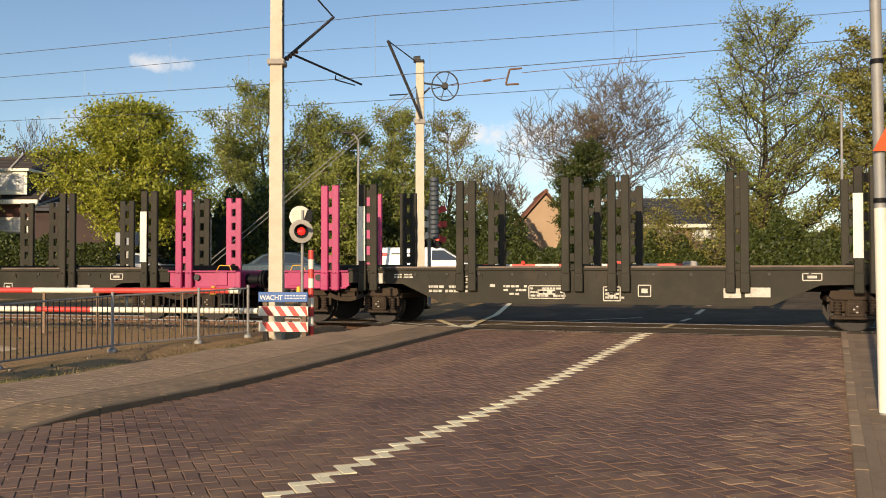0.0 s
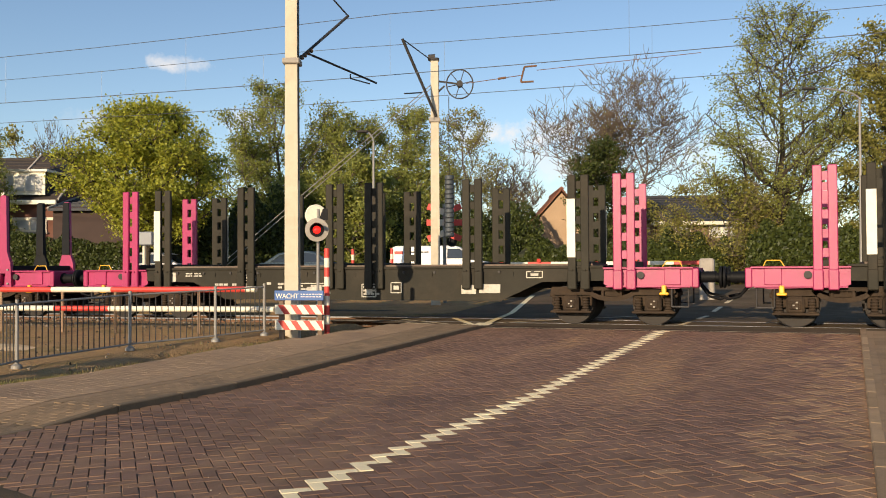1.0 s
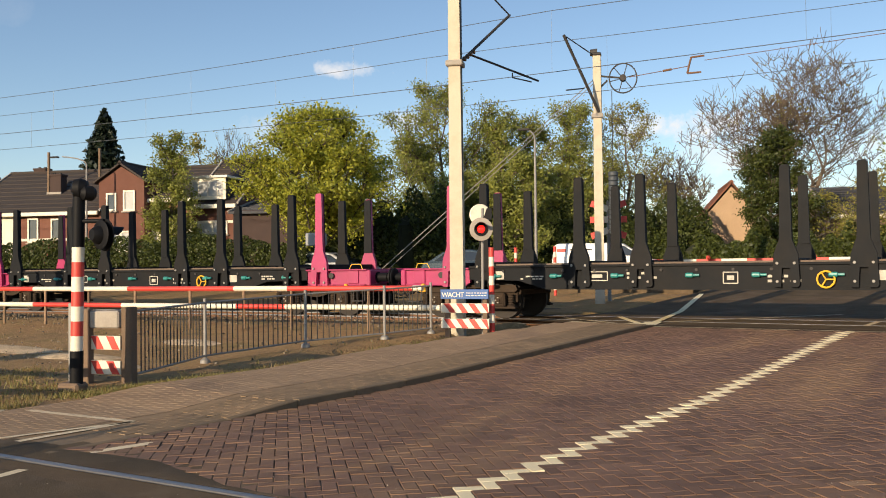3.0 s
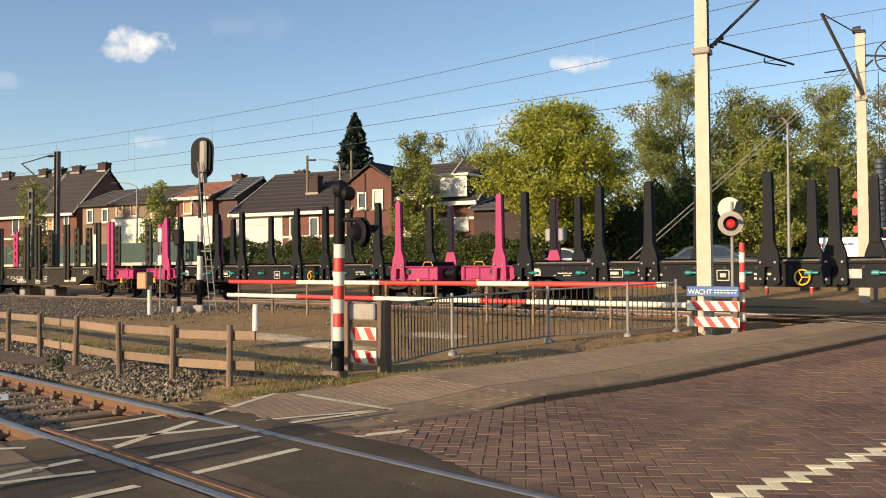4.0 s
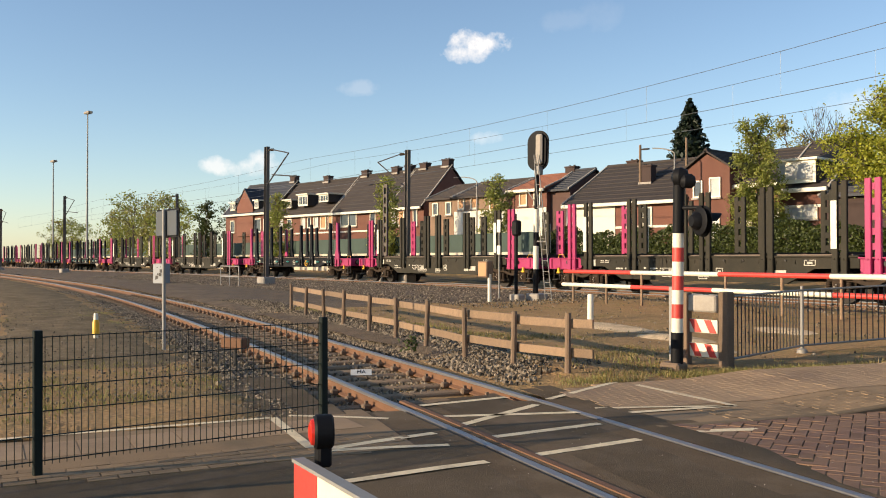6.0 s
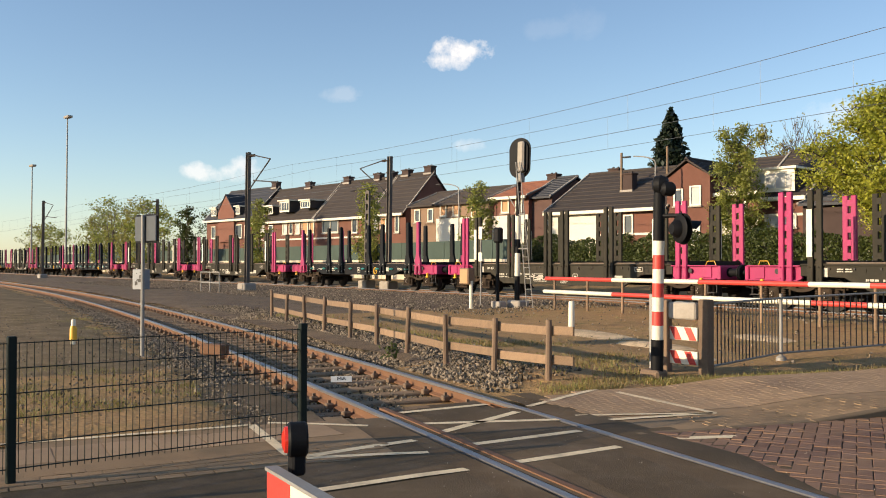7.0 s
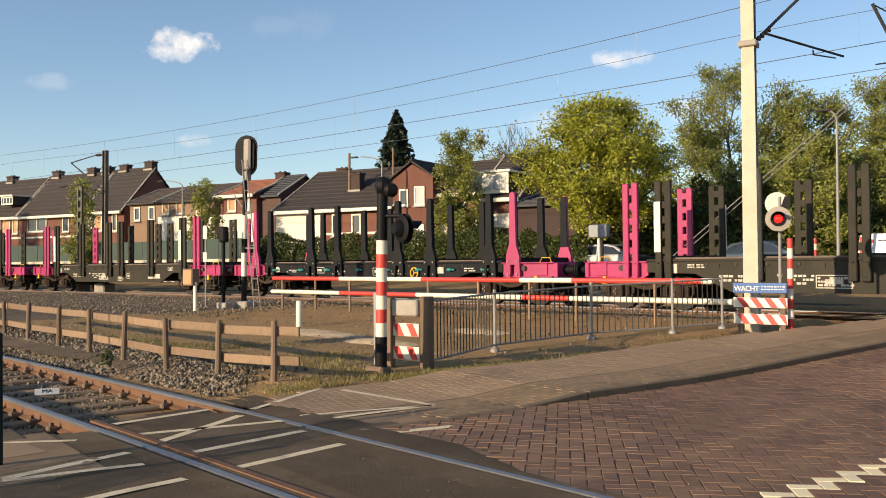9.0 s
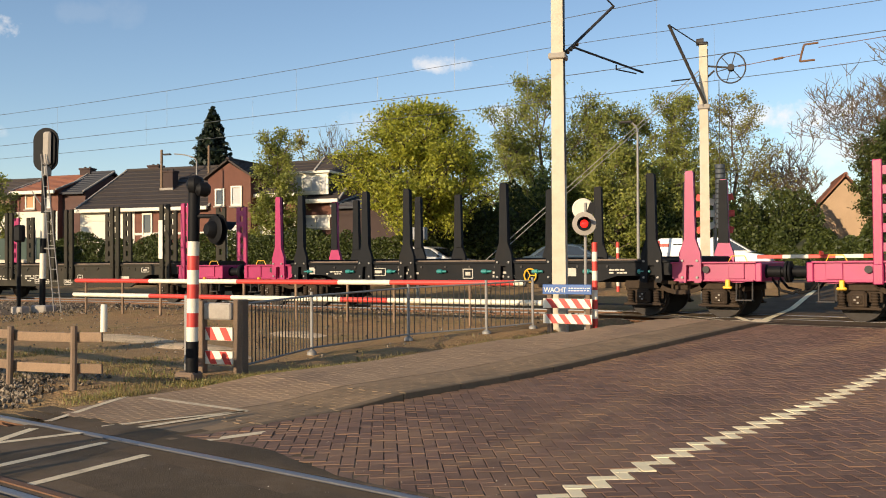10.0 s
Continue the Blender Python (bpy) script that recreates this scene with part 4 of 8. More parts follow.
def wagon(name, ladder):
    dark = M_DARK if ladder else M_BLACK
    kind = "paired ladder stakes" if ladder else "single stakes"
    root = thing(name, Matrix(), "empty black flat wagon with magenta ends, " + kind, "railway wagon", "wagons of the freight train")
    # side sills with a deep belly between the bogies
    for side in (-1, 1):
        g = Geo()
        y0, y1 = side * (SIDE - 0.17), side * (SIDE - 0.06)
        z = 0.52 if ladder else 0.74
        x1, x2 = (4.55, 3.6) if ladder else (4.6, 3.9)
        prof = [(-5.95, DECK - 0.04), (5.95, DECK - 0.04), (5.95, 0.98), (x1, 0.95), (x2, z), (-x2, z), (-x1, 0.95), (-5.95, 0.98)]
        g.prism(prof, y0, y1, "y")
        g.box((0, side * (SIDE - 0.12), DECK - 0.01), (11.9, 0.2, 0.06), bev=0.01)
        if ladder:
            for x in np.arange(-5.2, 5.3, 0.65):
                g.box((x, side * (SIDE - 0.055), 1.14), (0.03, 0.03, 0.1))
        part("side_sill", g, dark, root, "dark fish-bellied side sill")
        for x in np.arange(-5.0, 5.1, 0.78):
            part("lashing_hook", Geo().tube((x, side * (SIDE - 0.07), DECK - 0.12), (x, side * (SIDE - 0.03), DECK - 0.12), 0.035, n=6), M_IRON, root)
    g = Geo()
    g.box((0, 0, 0.95), (13.6, 0.5, 0.32), bev=0.02)
    for x in np.arange(-5.4, 5.5, 1.35):
        g.box((x, 0, 1.13), (0.12, 2.3, 0.14))
    part("centre_beam", g, M_BLACK, root)
    d = Geo()
    d.box((0, 0, DECK + 0.035), (11.4, 2.42, 0.05))
    part("deck", d, mat_deck, root, "worn rusty deck plates")
    for e in (-1, 1):
        # magenta end: sill, headstock, platform
        for side in (-1, 1):
            g = Geo()
            prof = [(5.95, DECK - 0.03), (7.86, DECK - 0.03), (7.86, 0.86), (7.5, 0.8), (6.1, 0.84), (5.95, 0.9)]
            g.prism([(e * a, b) for a, b in prof], side * (SIDE - 0.17), side * (SIDE - 0.09), "y")
            g.box((e * 6.9, side * (SIDE - 0.08), DECK - 0.045), (1.92, 0.16, 0.04), bev=0.008)
            g.box((e * 6.9, side * (SIDE - 0.08), 0.85), (1.8, 0.14, 0.035), bev=0.008)
            g.box((e * 7.42, side * (SIDE - 0.075), 1.07), (0.34, 0.04, 0.36), bev=0.01)
            part("end_sill", g, M_PINK, root, "magenta end sill")
            s = Geo()
            s.lathe([(0, 0.08), (0.02, 0.08)], (e * 6.75, side * (SIDE - 0.04), 1.1), (0, side, 0), 14)
            part("oval_plate", s, M_IRON, root)
            yl = Geo()
            yl.box((e * 7.25, side * (SIDE + 0.02), 0.78), (0.1, 0.1, 0.2), bev=0.02)
            yl.box((e * 7.25, side * (SIDE + 0.04), 0.70), (0.2, 0.08, 0.06), bev=0.02)
            part("tie_down_hook", yl, M_YELLOW, root, "yellow tie-down hook")
        g = Geo()
        g.box((e * 7.9, 0, 1.04), (0.14, 2.6, 0.42), bev=0.02)
        g.box((e * 7.0, 0, DECK - 0.045), (1.7, 2.5, 0.03))
        part("headstock", g, M_PINK, root, "magenta headstock")
        for y in (-0.88, 0.88):
            b = Geo()
            b.lathe([(0, 0.15), (0.05, 0.15), (0.06, 0.12), (0.34, 0.12), (0.35, 0.09), (0.5, 0.09), (0.51, 0.23), (0.55, 0.24), (0.57, 0.21)], (e * 7.95, y, 1.05), (e, 0, 0), 18)
            part("buffer", b, M_BLACKP, root, "black buffer")
        part("coupler", Geo().box((e * 8.2, 0, 0.98), (0.5, 0.12, 0.12), bev=0.03), M_BLACKP, root)
        c = Geo()
        c.pipe([(e * 7.95, -0.35, 0.9), (e * 8.15, -0.35, 0.62), (e * 8.4, -0.33, 0.55), (e * 8.5, -0.3, 0.62)], 0.03)
        part("brake_hose", c, M_BLACKP, root)
        c = Geo().pipe([(e * 7.95, 0.35, 0.9), (e * 8.15, 0.35, 0.66), (e * 8.45, 0.33, 0.6)], 0.03)
        part("brake_hose", c, M_BLACKP, root)
        # steps and grab handles
        for side in (-1, 1):
            st = Geo()
            st.pipe([(e * 7.75, side * 1.2, 0.86), (e * 7.75, side * 1.22, 0.42), (e * 7.4, side * 1.22, 0.42), (e * 7.4, side * 1.2, 0.84)], 0.018)
            st.box((e * 7.58, side * 1.22, 0.42), (0.36, 0.2, 0.025))
            part("foot_step", st, M_IRON, root)
        hd = Geo()
        hd.pipe([(e * 7.2, -1.1, DECK - 0.03), (e * 7.28, -1.1, DECK + 0.1), (e * 7.56, -1.1, DECK + 0.1), (e * 7.62, -1.1, DECK - 0.03)], 0.011)
        part("grab_handle", hd, M_YELLOW, root, "yellow grab handle")
        bogie(root, e * 6.1)
    if ladder:
        xs = [0, 1.0, 3.45, 5.9, 6.92, 9.37, 11.82, 12.82]
    else:
        xs = [0, 0.92, 3.4, 4.87, 7.95, 9.42, 11.9, 12.82]
    for i, s in enumerate(xs):
        x = s - HALF
        m = M_PINK if i in (0, 7) else dark
        for side in (-1, 1):
            if ladder:
                ladder_stake(root, x, side, m, i in (1, 6))
            else:
                foot_stake(root, x, side, m)
        part("bunk_beam", Geo().box((x, 0, DECK + 0.03), (0.3, 2.55, 0.16), bev=0.02), dark, root, "cross beam between the stakes")
    if ladder:
        plates(root, [(-5.2, 1.08, 0.28, 0.24, "plate"), (-4.55, 1.14, 0.45, 0.12, "text"), (-2.9, 1.06, 0.34, 0.14, "frame"), (-3.4, 0.84, 1.0, 0.2, "text"), (-1.85, 0.82, 0.5, 0.26, "text"),
                      (-1.1, 0.78, 0.75, 0.24, "text"), (-1.1, 0.78, 0.8, 0.28, "frame"), (0.35, 0.75, 0.36, 0.3, "frame"), (0.35, 0.75, 0.3, 0.24, "text"), (1.05, 0.82, 0.26, 0.24, "frame"), (2.85, 0.78, 0.35, 0.2, "plate"),
                      (3.35, 0.80, 0.5, 0.2, "plate"), (4.4, 1.12, 0.36, 0.14, "frame"), (-2.35, 0.92, 0.12, 0.06, "plate")])
    else:
        plates(root, [(-5.1, 1.08, 0.22, 0.2, "plate"), (-4.3, 1.02, 0.5, 0.12, "text"), (-2.6, 1.05, 0.5, 0.2, "frame"), (-1.6, 1.06, 0.6, 0.2, "text"), (0.4, 1.0, 0.3, 0.24, "frame"), (1.5, 0.98, 0.7, 0.2, "text"),
                      (3.4, 1.04, 0.28, 0.2, "plate"), (4.6, 1.06, 0.4, 0.14, "text")])
        for x in (-5.2, -3.6, -2.1, -0.4, 1.0, 2.5, 3.9, 5.3):
            for side in (-1, 1):
                g = Geo()
                g.lathe([(0, 0.04), (0.02, 0.055), (0.16, 0.055), (0.18, 0.03), (0.3, 0.03)], (x - 0.15, side * (SIDE + 0.0), 1.06), (1, 0, 0), 10)
                part("strap_winch", g, M_TEAL, root, "teal strap winch")
        w = Geo()
        WHEEL = 2.3
        for k in range(12):
            a = 2 * math.pi * k / 12
            b = 2 * math.pi * (k + 1) / 12
            w.tube((WHEEL + 0.17 * math.cos(a), -SIDE - 0.02, 0.96 + 0.17 * math.sin(a)), (WHEEL + 0.17 * math.cos(b), -SIDE - 0.02, 0.96 + 0.17 * math.sin(b)), 0.02, n=6)
        for a in (0, 2.1, 4.2):
            w.tube((WHEEL, -SIDE - 0.02, 0.96), (WHEEL + 0.17 * math.cos(a), -SIDE - 0.02, 0.96 + 0.17 * math.sin(a)), 0.015, n=6)
        part("brake_handwheel", w, M_YELLOW, root, "yellow brake handwheel")
    return root


mat_deck = mat("rusty_deck", (0.16, 0.115, 0.085), 0.8, 0.1, 0.35, 1.5, 30, 0.2, stain=(0.07, 0.06, 0.05), stain_amt=0.6)
PITCH, SPEED, START = 16.9137, 10.7455, -91.4532
TYPES = "LLLAAALLALLAALAL"

_xs = np.linspace(-330, 70, 8001)
_cx = np.array([track_points(main_y, x, x, 1, 0.754)[0][:2] for x in _xs])
_s = np.concatenate([[0], np.cumsum(np.hypot(np.diff(_cx[:, 0]), np.diff(_cx[:, 1])))])
_near = np.array([[x, main_y(x)] for x in _xs])
_sn = np.concatenate([[0], np.cumsum(np.hypot(np.diff(_near[:, 0]), np.diff(_near[:, 1])))])
_sn -= np.interp(4.0, _xs, _sn)


def on_track(s):
    """The track's middle at s metres past the crossing."""
    return Vector((np.interp(s, _sn, _cx[:, 0]), np.interp(s, _sn, _cx[:, 1])))


def wagon_pose(k, t):
    s = START + SPEED * t + 0.14 * math.exp(-((t - 1.5) / 0.3) ** 2) - 0.16 * math.exp(-((t - 2.0) / 0.2) ** 2)
    s += (6 - k) * PITCH + HALF
    a, b = on_track(s - 6.1), on_track(s + 6.1)
    c, d = (a + b) / 2, b - a
    return pose(c.x, c.y, 0.25, 0, 0, math.degrees(math.atan2(d.y, d.x)))


TRAIN = []


def make_train():
    first = {}
    for k, kind in enumerate(TYPES):
        if kind not in first:
            first[kind] = wagon("timber_wagon", kind == "L")
            ob = first[kind]
        else:
            ob = copy_thing(first[kind], Matrix())
        ob.matrix_basis = wagon_pose(k, 0)
        TRAIN.append((ob, k))


def motions():
    times = [0, 0.5, 1, 1.25, 1.5, 1.75, 2, 2.12, 2.25, 2.5] + [3 + 0.5 * i for i in range(15)]
    for ob, k in TRAIN:
        walk(ob, [(t, wagon_pose(k, t)) for t in times])
        s0 = START + (6 - k) * PITCH + HALF
        if not -115 < s0 < 35:
            continue
        # the wheels roll under the wagons that pass the crossing
        for c in ob.children:
            if c.name.startswith("wheelset"):
                p = c.matrix_basis.translation.copy()
                walk(c, [(i / 16, pose(p.x, p.y, p.z, 0, math.degrees(SPEED * i / 16 / 0.46), 0)) for i in range(161)])


# ---- railway equipment ----
def at(x, y, dz=0.0):
    return Vector((x, y, land(x, y) + dz))


def lean(x, y, east=0.0, north=0.0):
    """The pose of a post that stands at x, y and leans by degrees."""
    p = at(x, y)
    return pose(p.x, p.y, p.z, -north, east, 0)


def concrete_mast(name, x, y, height, width, label, east=0.0):
    root = thing(name, lean(x, y, east), label, "catenary mast", "catenary masts")
    g = Geo()
    w0, w1 = width / 2, width / 2 * 0.8
    a = 0.35
    prof = [(-1, -1), (1, -1), (1, 1), (-1, 1)]
    g.add([(px * w, py * w * 0.95, z) for w, z in ((w0, -0.3), (w1, height)) for px, py in prof], [(0, 1, 5, 4), (1, 2, 6, 5), (2, 3, 7, 6), (3, 0, 4, 7), (4, 5, 6, 7), (3, 2, 1, 0)])
    ob = part("mast_shaft", g, M_CONCRETE, root)
    g = Geo().box((w1 * 1.02, 0, height / 2), (0.03, w1 * 1.5, height - 0.3))
    part("steel_channel", g, M_IRON, root)
    return root


def steel_mast(name, x, y, height, label, arm=1, arm_len=2.6, lat=False):
    root = thing(name, lean(x, y, 0.9), label, "catenary mast", "catenary masts")
    if lat:
        for k, dx in enumerate((-0.14, 0.14)):
            part("mast_leg", Geo().box((dx, 0, height / 2), (0.07, 0.12, height)), M_MAST, root)
        g = Geo()
        for z in np.arange(0.4, height, 0.55):
            g.box((0, 0, z), (0.22, 0.08, 0.2))
        part("lattice_bars", g, M_MAST, root)
    else:
        # one rolled H section
        g = Geo().prism([(-0.12, -0.1), (-0.1, -0.1), (-0.1, -0.01), (0.1, -0.01), (0.1, -0.1), (0.12, -0.1), (0.12, 0.1), (0.1, 0.1), (0.1, 0.01), (-0.1, 0.01), (-0.1, 0.1), (-0.12, 0.1)], 0.2, height + 0.2, "z")
        part("mast_shaft", g, M_MAST, root)
    b = Geo().box((0, 0, 0.15), (0.75, 0.75, 0.5), bev=0.06)
    part("mast_foundation", b, M_GREYCON, root)
    if arm:
        g = Geo()
        z = height
        g.pipe([(0, 0, z), (arm * 0.7, -0.05, z - 0.02), (arm * arm_len, -0.3, z - 0.35)], 0.03)
        g.pipe([(arm * arm_len, -0.3, z - 0.35), (0, 0, z - 1.9)], 0.035)
        g.pipe([(arm * 0.7, -0.1, z - 1.35), (arm * arm_len * 1.35, -0.4, z - 1.6)], 0.03)
        part("cantilever", g, M_IRON, root, "steel cantilever arm")
        i = Geo()
        for k in range(4):
            i.lathe([(0, 0.03), (0.03, 0.075), (0.06, 0.03)], (arm * (0.35 + k * 0.09), -0.03, z - 0.01), (1, 0, 0), 10)
        part("insulator", i, M_POST, root)
    return root


POLE1, POLE2 = (-3.42, 18.35), (-0.72, 28.2)


def make_catenary():
    # near mast, with its cantilever over the track
    m = concrete_mast("catenary_mast", *POLE1, 8.3, 0.29, "cream concrete catenary mast beside the level crossing")
    g = Geo().box((0, 0, 5.62), (0.36, 0.36, 0.12), bev=0.02)
    part("clamp", g, M_GREYCON, m)
    g = Geo()
    g.pipe([(0.14, 0.1, 5.72), (0.97, 1.6, 7.03)], 0.032)
    g.pipe([(0.97, 1.6, 7.03), (0.14, 0.1, 7.75)], 0.018)
    g.pipe([(0.27, 0.45, 5.9), (1.48, 2.9, 5.78)], 0.026)
    g.pipe([(0.98, 1.9, 5.78), (0.98, 1.9, 5.68), (1.36, 2.5, 5.68)], 0.016)
    part("cantilever", g, M_IRON, m, "dark steel cantilever tubes")
    i = Geo()
    for k in range(4):
        i.lathe([(0, 0.03), (0.03, 0.058), (0.06, 0.03)], (0.16 + k * 0.05, 0.13 + k * 0.09, 5.74 + k * 0.07), (0.5, 0.86, 0.6), 10)
    part("insulator", i, M_POST, m)
    # far mast with tension wheel
    m = concrete_mast("catenary_mast", *POLE2, 7.75, 0.30, "cream concrete tensioning mast behind the train with a wheel")
    g = Geo().box((0, 0, 5.85), (0.36, 0.36, 0.14), bev=0.02)
    part("clamp", g, M_GREYCON, m)
    g = Geo()
    g.pipe([(0.05, -0.15, 5.95), (-0.93, -1.4, 8.1)], 0.045)
    g.pipe([(-0.93, -1.4, 8.1), (-0.1, -0.1, 7.75)], 0.018)
    g.pipe([(-0.38, -0.62, 6.62), (-0.84, -2.0, 6.32)], 0.02)
    part("cantilever", g, M_IRON, m, "dark steel cantilever tubes")
    g = Geo()
    g.box((0, 0, 7.78), (0.3, 0.3, 0.1), bev=0.03)
    g.lathe([(0, 0.1), (0.22, 0.12)], (-0.2, 0, 7.85), (1, 0, 0), 12)
    part("mast_head", g, M_IRON, m)
    w = Geo()
    c = Vector((0.80, -0.1, 6.98))
    for k in range(28):
        a, b = 2 * math.pi * k / 28, 2 * math.pi * (k + 1) / 28
        w.tube(c + Vector((0.42 * math.cos(a), 0, 0.46 * math.sin(a))), c + Vector((0.42 * math.cos(b), 0, 0.46 * math.sin(b))), 0.022, n=6)
    for k in range(6):
        a = math.pi * k / 3 + 0.2
        w.tube(c, c + Vector((0.42 * math.cos(a), 0, 0.46 * math.sin(a))), 0.014, n=6)
    w.lathe([(-0.12, 0.1), (0.12, 0.1)], c, (0, 1, 0), 14)
    w.tube((0.1, 0, 7.1), c, 0.03, n=8)
    w.tube((0.1, 0, 6.75), (0.32, 0, 6.95), 0.03, n=8)
    part("tension_wheel", w, M_IRON, m, "spoked catenary tensioning wheel")
    # stack of round tension weights beside the mast
    for k in range(13):
        part("tension_weight", Geo().lathe([(0, 0.13), (0.02, 0.15), (0.12, 0.15), (0.14, 0.13)], (0.45, -0.05, 2.15 + k * 0.15), (0, 0, 1), 14), M_BOARD, m, "round grey tension weight")
    part("weight_rod", Geo().tube((0.45, -0.05, 2.0), (0.45, -0.05, 6.6), 0.012, n=6), M_IRON, m)
    # stay wire with a slanting rod
    steel_mast("catenary_mast", -42.0, 25.3, 7.2, "weathered steel catenary mast on a concrete foot", 1, 2.6)
    steel_mast("catenary_mast", -36.9, 30.9, 6.9, "weathered steel catenary mast on a concrete foot", -1, 2.2)
    steel_mast("lattice_post", -39.5, 31.5, 5.4, "dark lattice post behind the train", 0, 0, True)
    steel_mast("catenary_mast", -90.5, 31.9, 7.4, "weathered steel catenary mast on a concrete foot", 1, 3.4)
    steel_mast("catenary_mast", -82.0, 39.6, 7.4, "weathered steel catenary mast on a concrete foot", -1, 3.2)
    steel_mast("catenary_mast", -118, 34.0, 7.4, "weathered steel catenary mast on a concrete foot", 1, 3.0)
    # wires: messenger and contact wire over each track, with droppers
    grp = "overhead wires"
    for name, off, zc, zm, sup in (("near", 0.75, 6.17, 7.75, 0), ("far", 5.2, 6.46, 8.2, 1)):
        g = Geo()
        pts = track_points(main_y, -150, 48, 3.0, off)
        contact = [(x, y, zc + 0.3) for x, y, _ in pts]
        g.pipe(contact, 0.010, 5)
        mess = []
        for i, (x, y, _) in enumerate(pts):
            ph = ((x + 2 + sup * 3) % 48) / 48
            mess.append((x, y, zm + 0.3 - 0.3 * 4 * ph * (1 - ph)))
        g.pipe(mess, 0.009, 5)
        for i in range(0, len(pts), 2):
            g.tube(contact[i], mess[i], 0.004, n=4, caps=False)
        tagged(part("overhead_wire", g, M_WIRE, fix=False), "thin dark overhead contact wire hung from its carrier wire", "overhead wire", grp)
    g = Geo()
    a, b = Vector((POLE2[0] - 0.1, POLE2[1], land(*POLE2) + 7.0)), at(-7.6, 27.4, 1.2)
    g.pipe([a, b], 0.014, 6)
    g.pipe([a + Vector((0, 0, -0.12)), b + Vector((0.1, 0, -0.1))], 0.012, 6)
    tagged(part("stay_wire", g, M_GALV), "slanting steel stay of the tensioning mast", "stay wire")
    g = Geo()
    g.pipe([(0, 0, 0), (1.75, -0.4, 0.16)], 0.012)
    g.pipe([(1.0, -0.23, 0.09), (1.25, -0.28, 0.115)], 0.035)
    g.pipe([(1.75, -0.4, 0.16), (1.82, -0.4, 0.42)], 0.03)
    g.pipe([(1.82, -0.4, 0.42), (2.2, -0.45, 0.44)], 0.03)
    g.pipe([(1.7, -0.4, -0.06), (2.1, -0.45, -0.05)], 0.03)
    g.pipe([(1.75, -0.4, 0.16), (1.7, -0.4, -0.06)], 0.03)
    g.pipe([(2.2, -0.45, 0.3), (7.0, -1.5, 0.55)], 0.01)
    ob = part("tension_bracket", g, M_RAIL)
    ob.location = (POLE2[0] + 1.0, POLE2[1] - 0.1, land(*POLE2) + 7.0)
    tagged(ob, "rusty bracket in the tensioned catenary wire", "wire bracket")


def banded(parent, x, y, z0, z1, r, n, first, name="band"):
    h = (z1 - z0) / n
    for i in range(n):
        m = (M_WHITE, M_RED)[(i + first) % 2]
        part(name, Geo().tube((x, y, z0 + i * h), (x, y, z0 + (i + 1) * h), r, n=16), m, parent, "red band" if m is M_RED else "white band")


def lamp_head(parent, c, d, r=0.2, lit=True, disc=None):
    """A round flashing light with hood, facing d."""
    c, d = Vector(c), Vector(d).normalized()
    g = Geo().lathe([(-0.18, 0.07), (-0.12, r * 0.55), (0.0, r * 0.62), (0.03, r * 0.6)], c, d, 20)
    part("lamp_housing", g, M_BLACKP, parent)
    if disc:
        ring = Geo().lathe([(-0.012, r * 0.5), (0.0, r), (0.012, r), (0.02, r * 0.52)], c, d, 28)
        part("lamp_disc", ring, disc, parent)
    part("lens_ring", Geo().lathe([(0.012, r * 0.58), (0.028, r * 0.56), (0.03, r * 0.4)], c, d, 20), M_BLACKP, parent)
    g = Geo().lathe([(0.025, r * 0.36), (0.05, r * 0.3), (0.065, r * 0.12)], c, d, 18)
    part("lens", g, M_LENS if lit else M_LENS_OFF, parent, "glowing red lens" if lit else "unlit lens")
    side = d.cross(Vector((0, 0, 1))).normalized()
    h = Geo()
    n = 10
    for i in range(n + 1):
        a = math.pi * i / n
        o = side * math.cos(a) * r * 0.55 + Vector((0, 0, math.sin(a) * r * 0.55))
        for k in (0.02, 0.26):
            h.v.append(tuple(c + o + d * k * (1 if k < 0.1 else 0.5 + 0.5 * math.sin(a))))
    h.f = [(2 * i, 2 * i + 1, 2 * i + 3, 2 * i + 2) for i in range(n)]
    part("hood", h, M_BLACKP, parent)


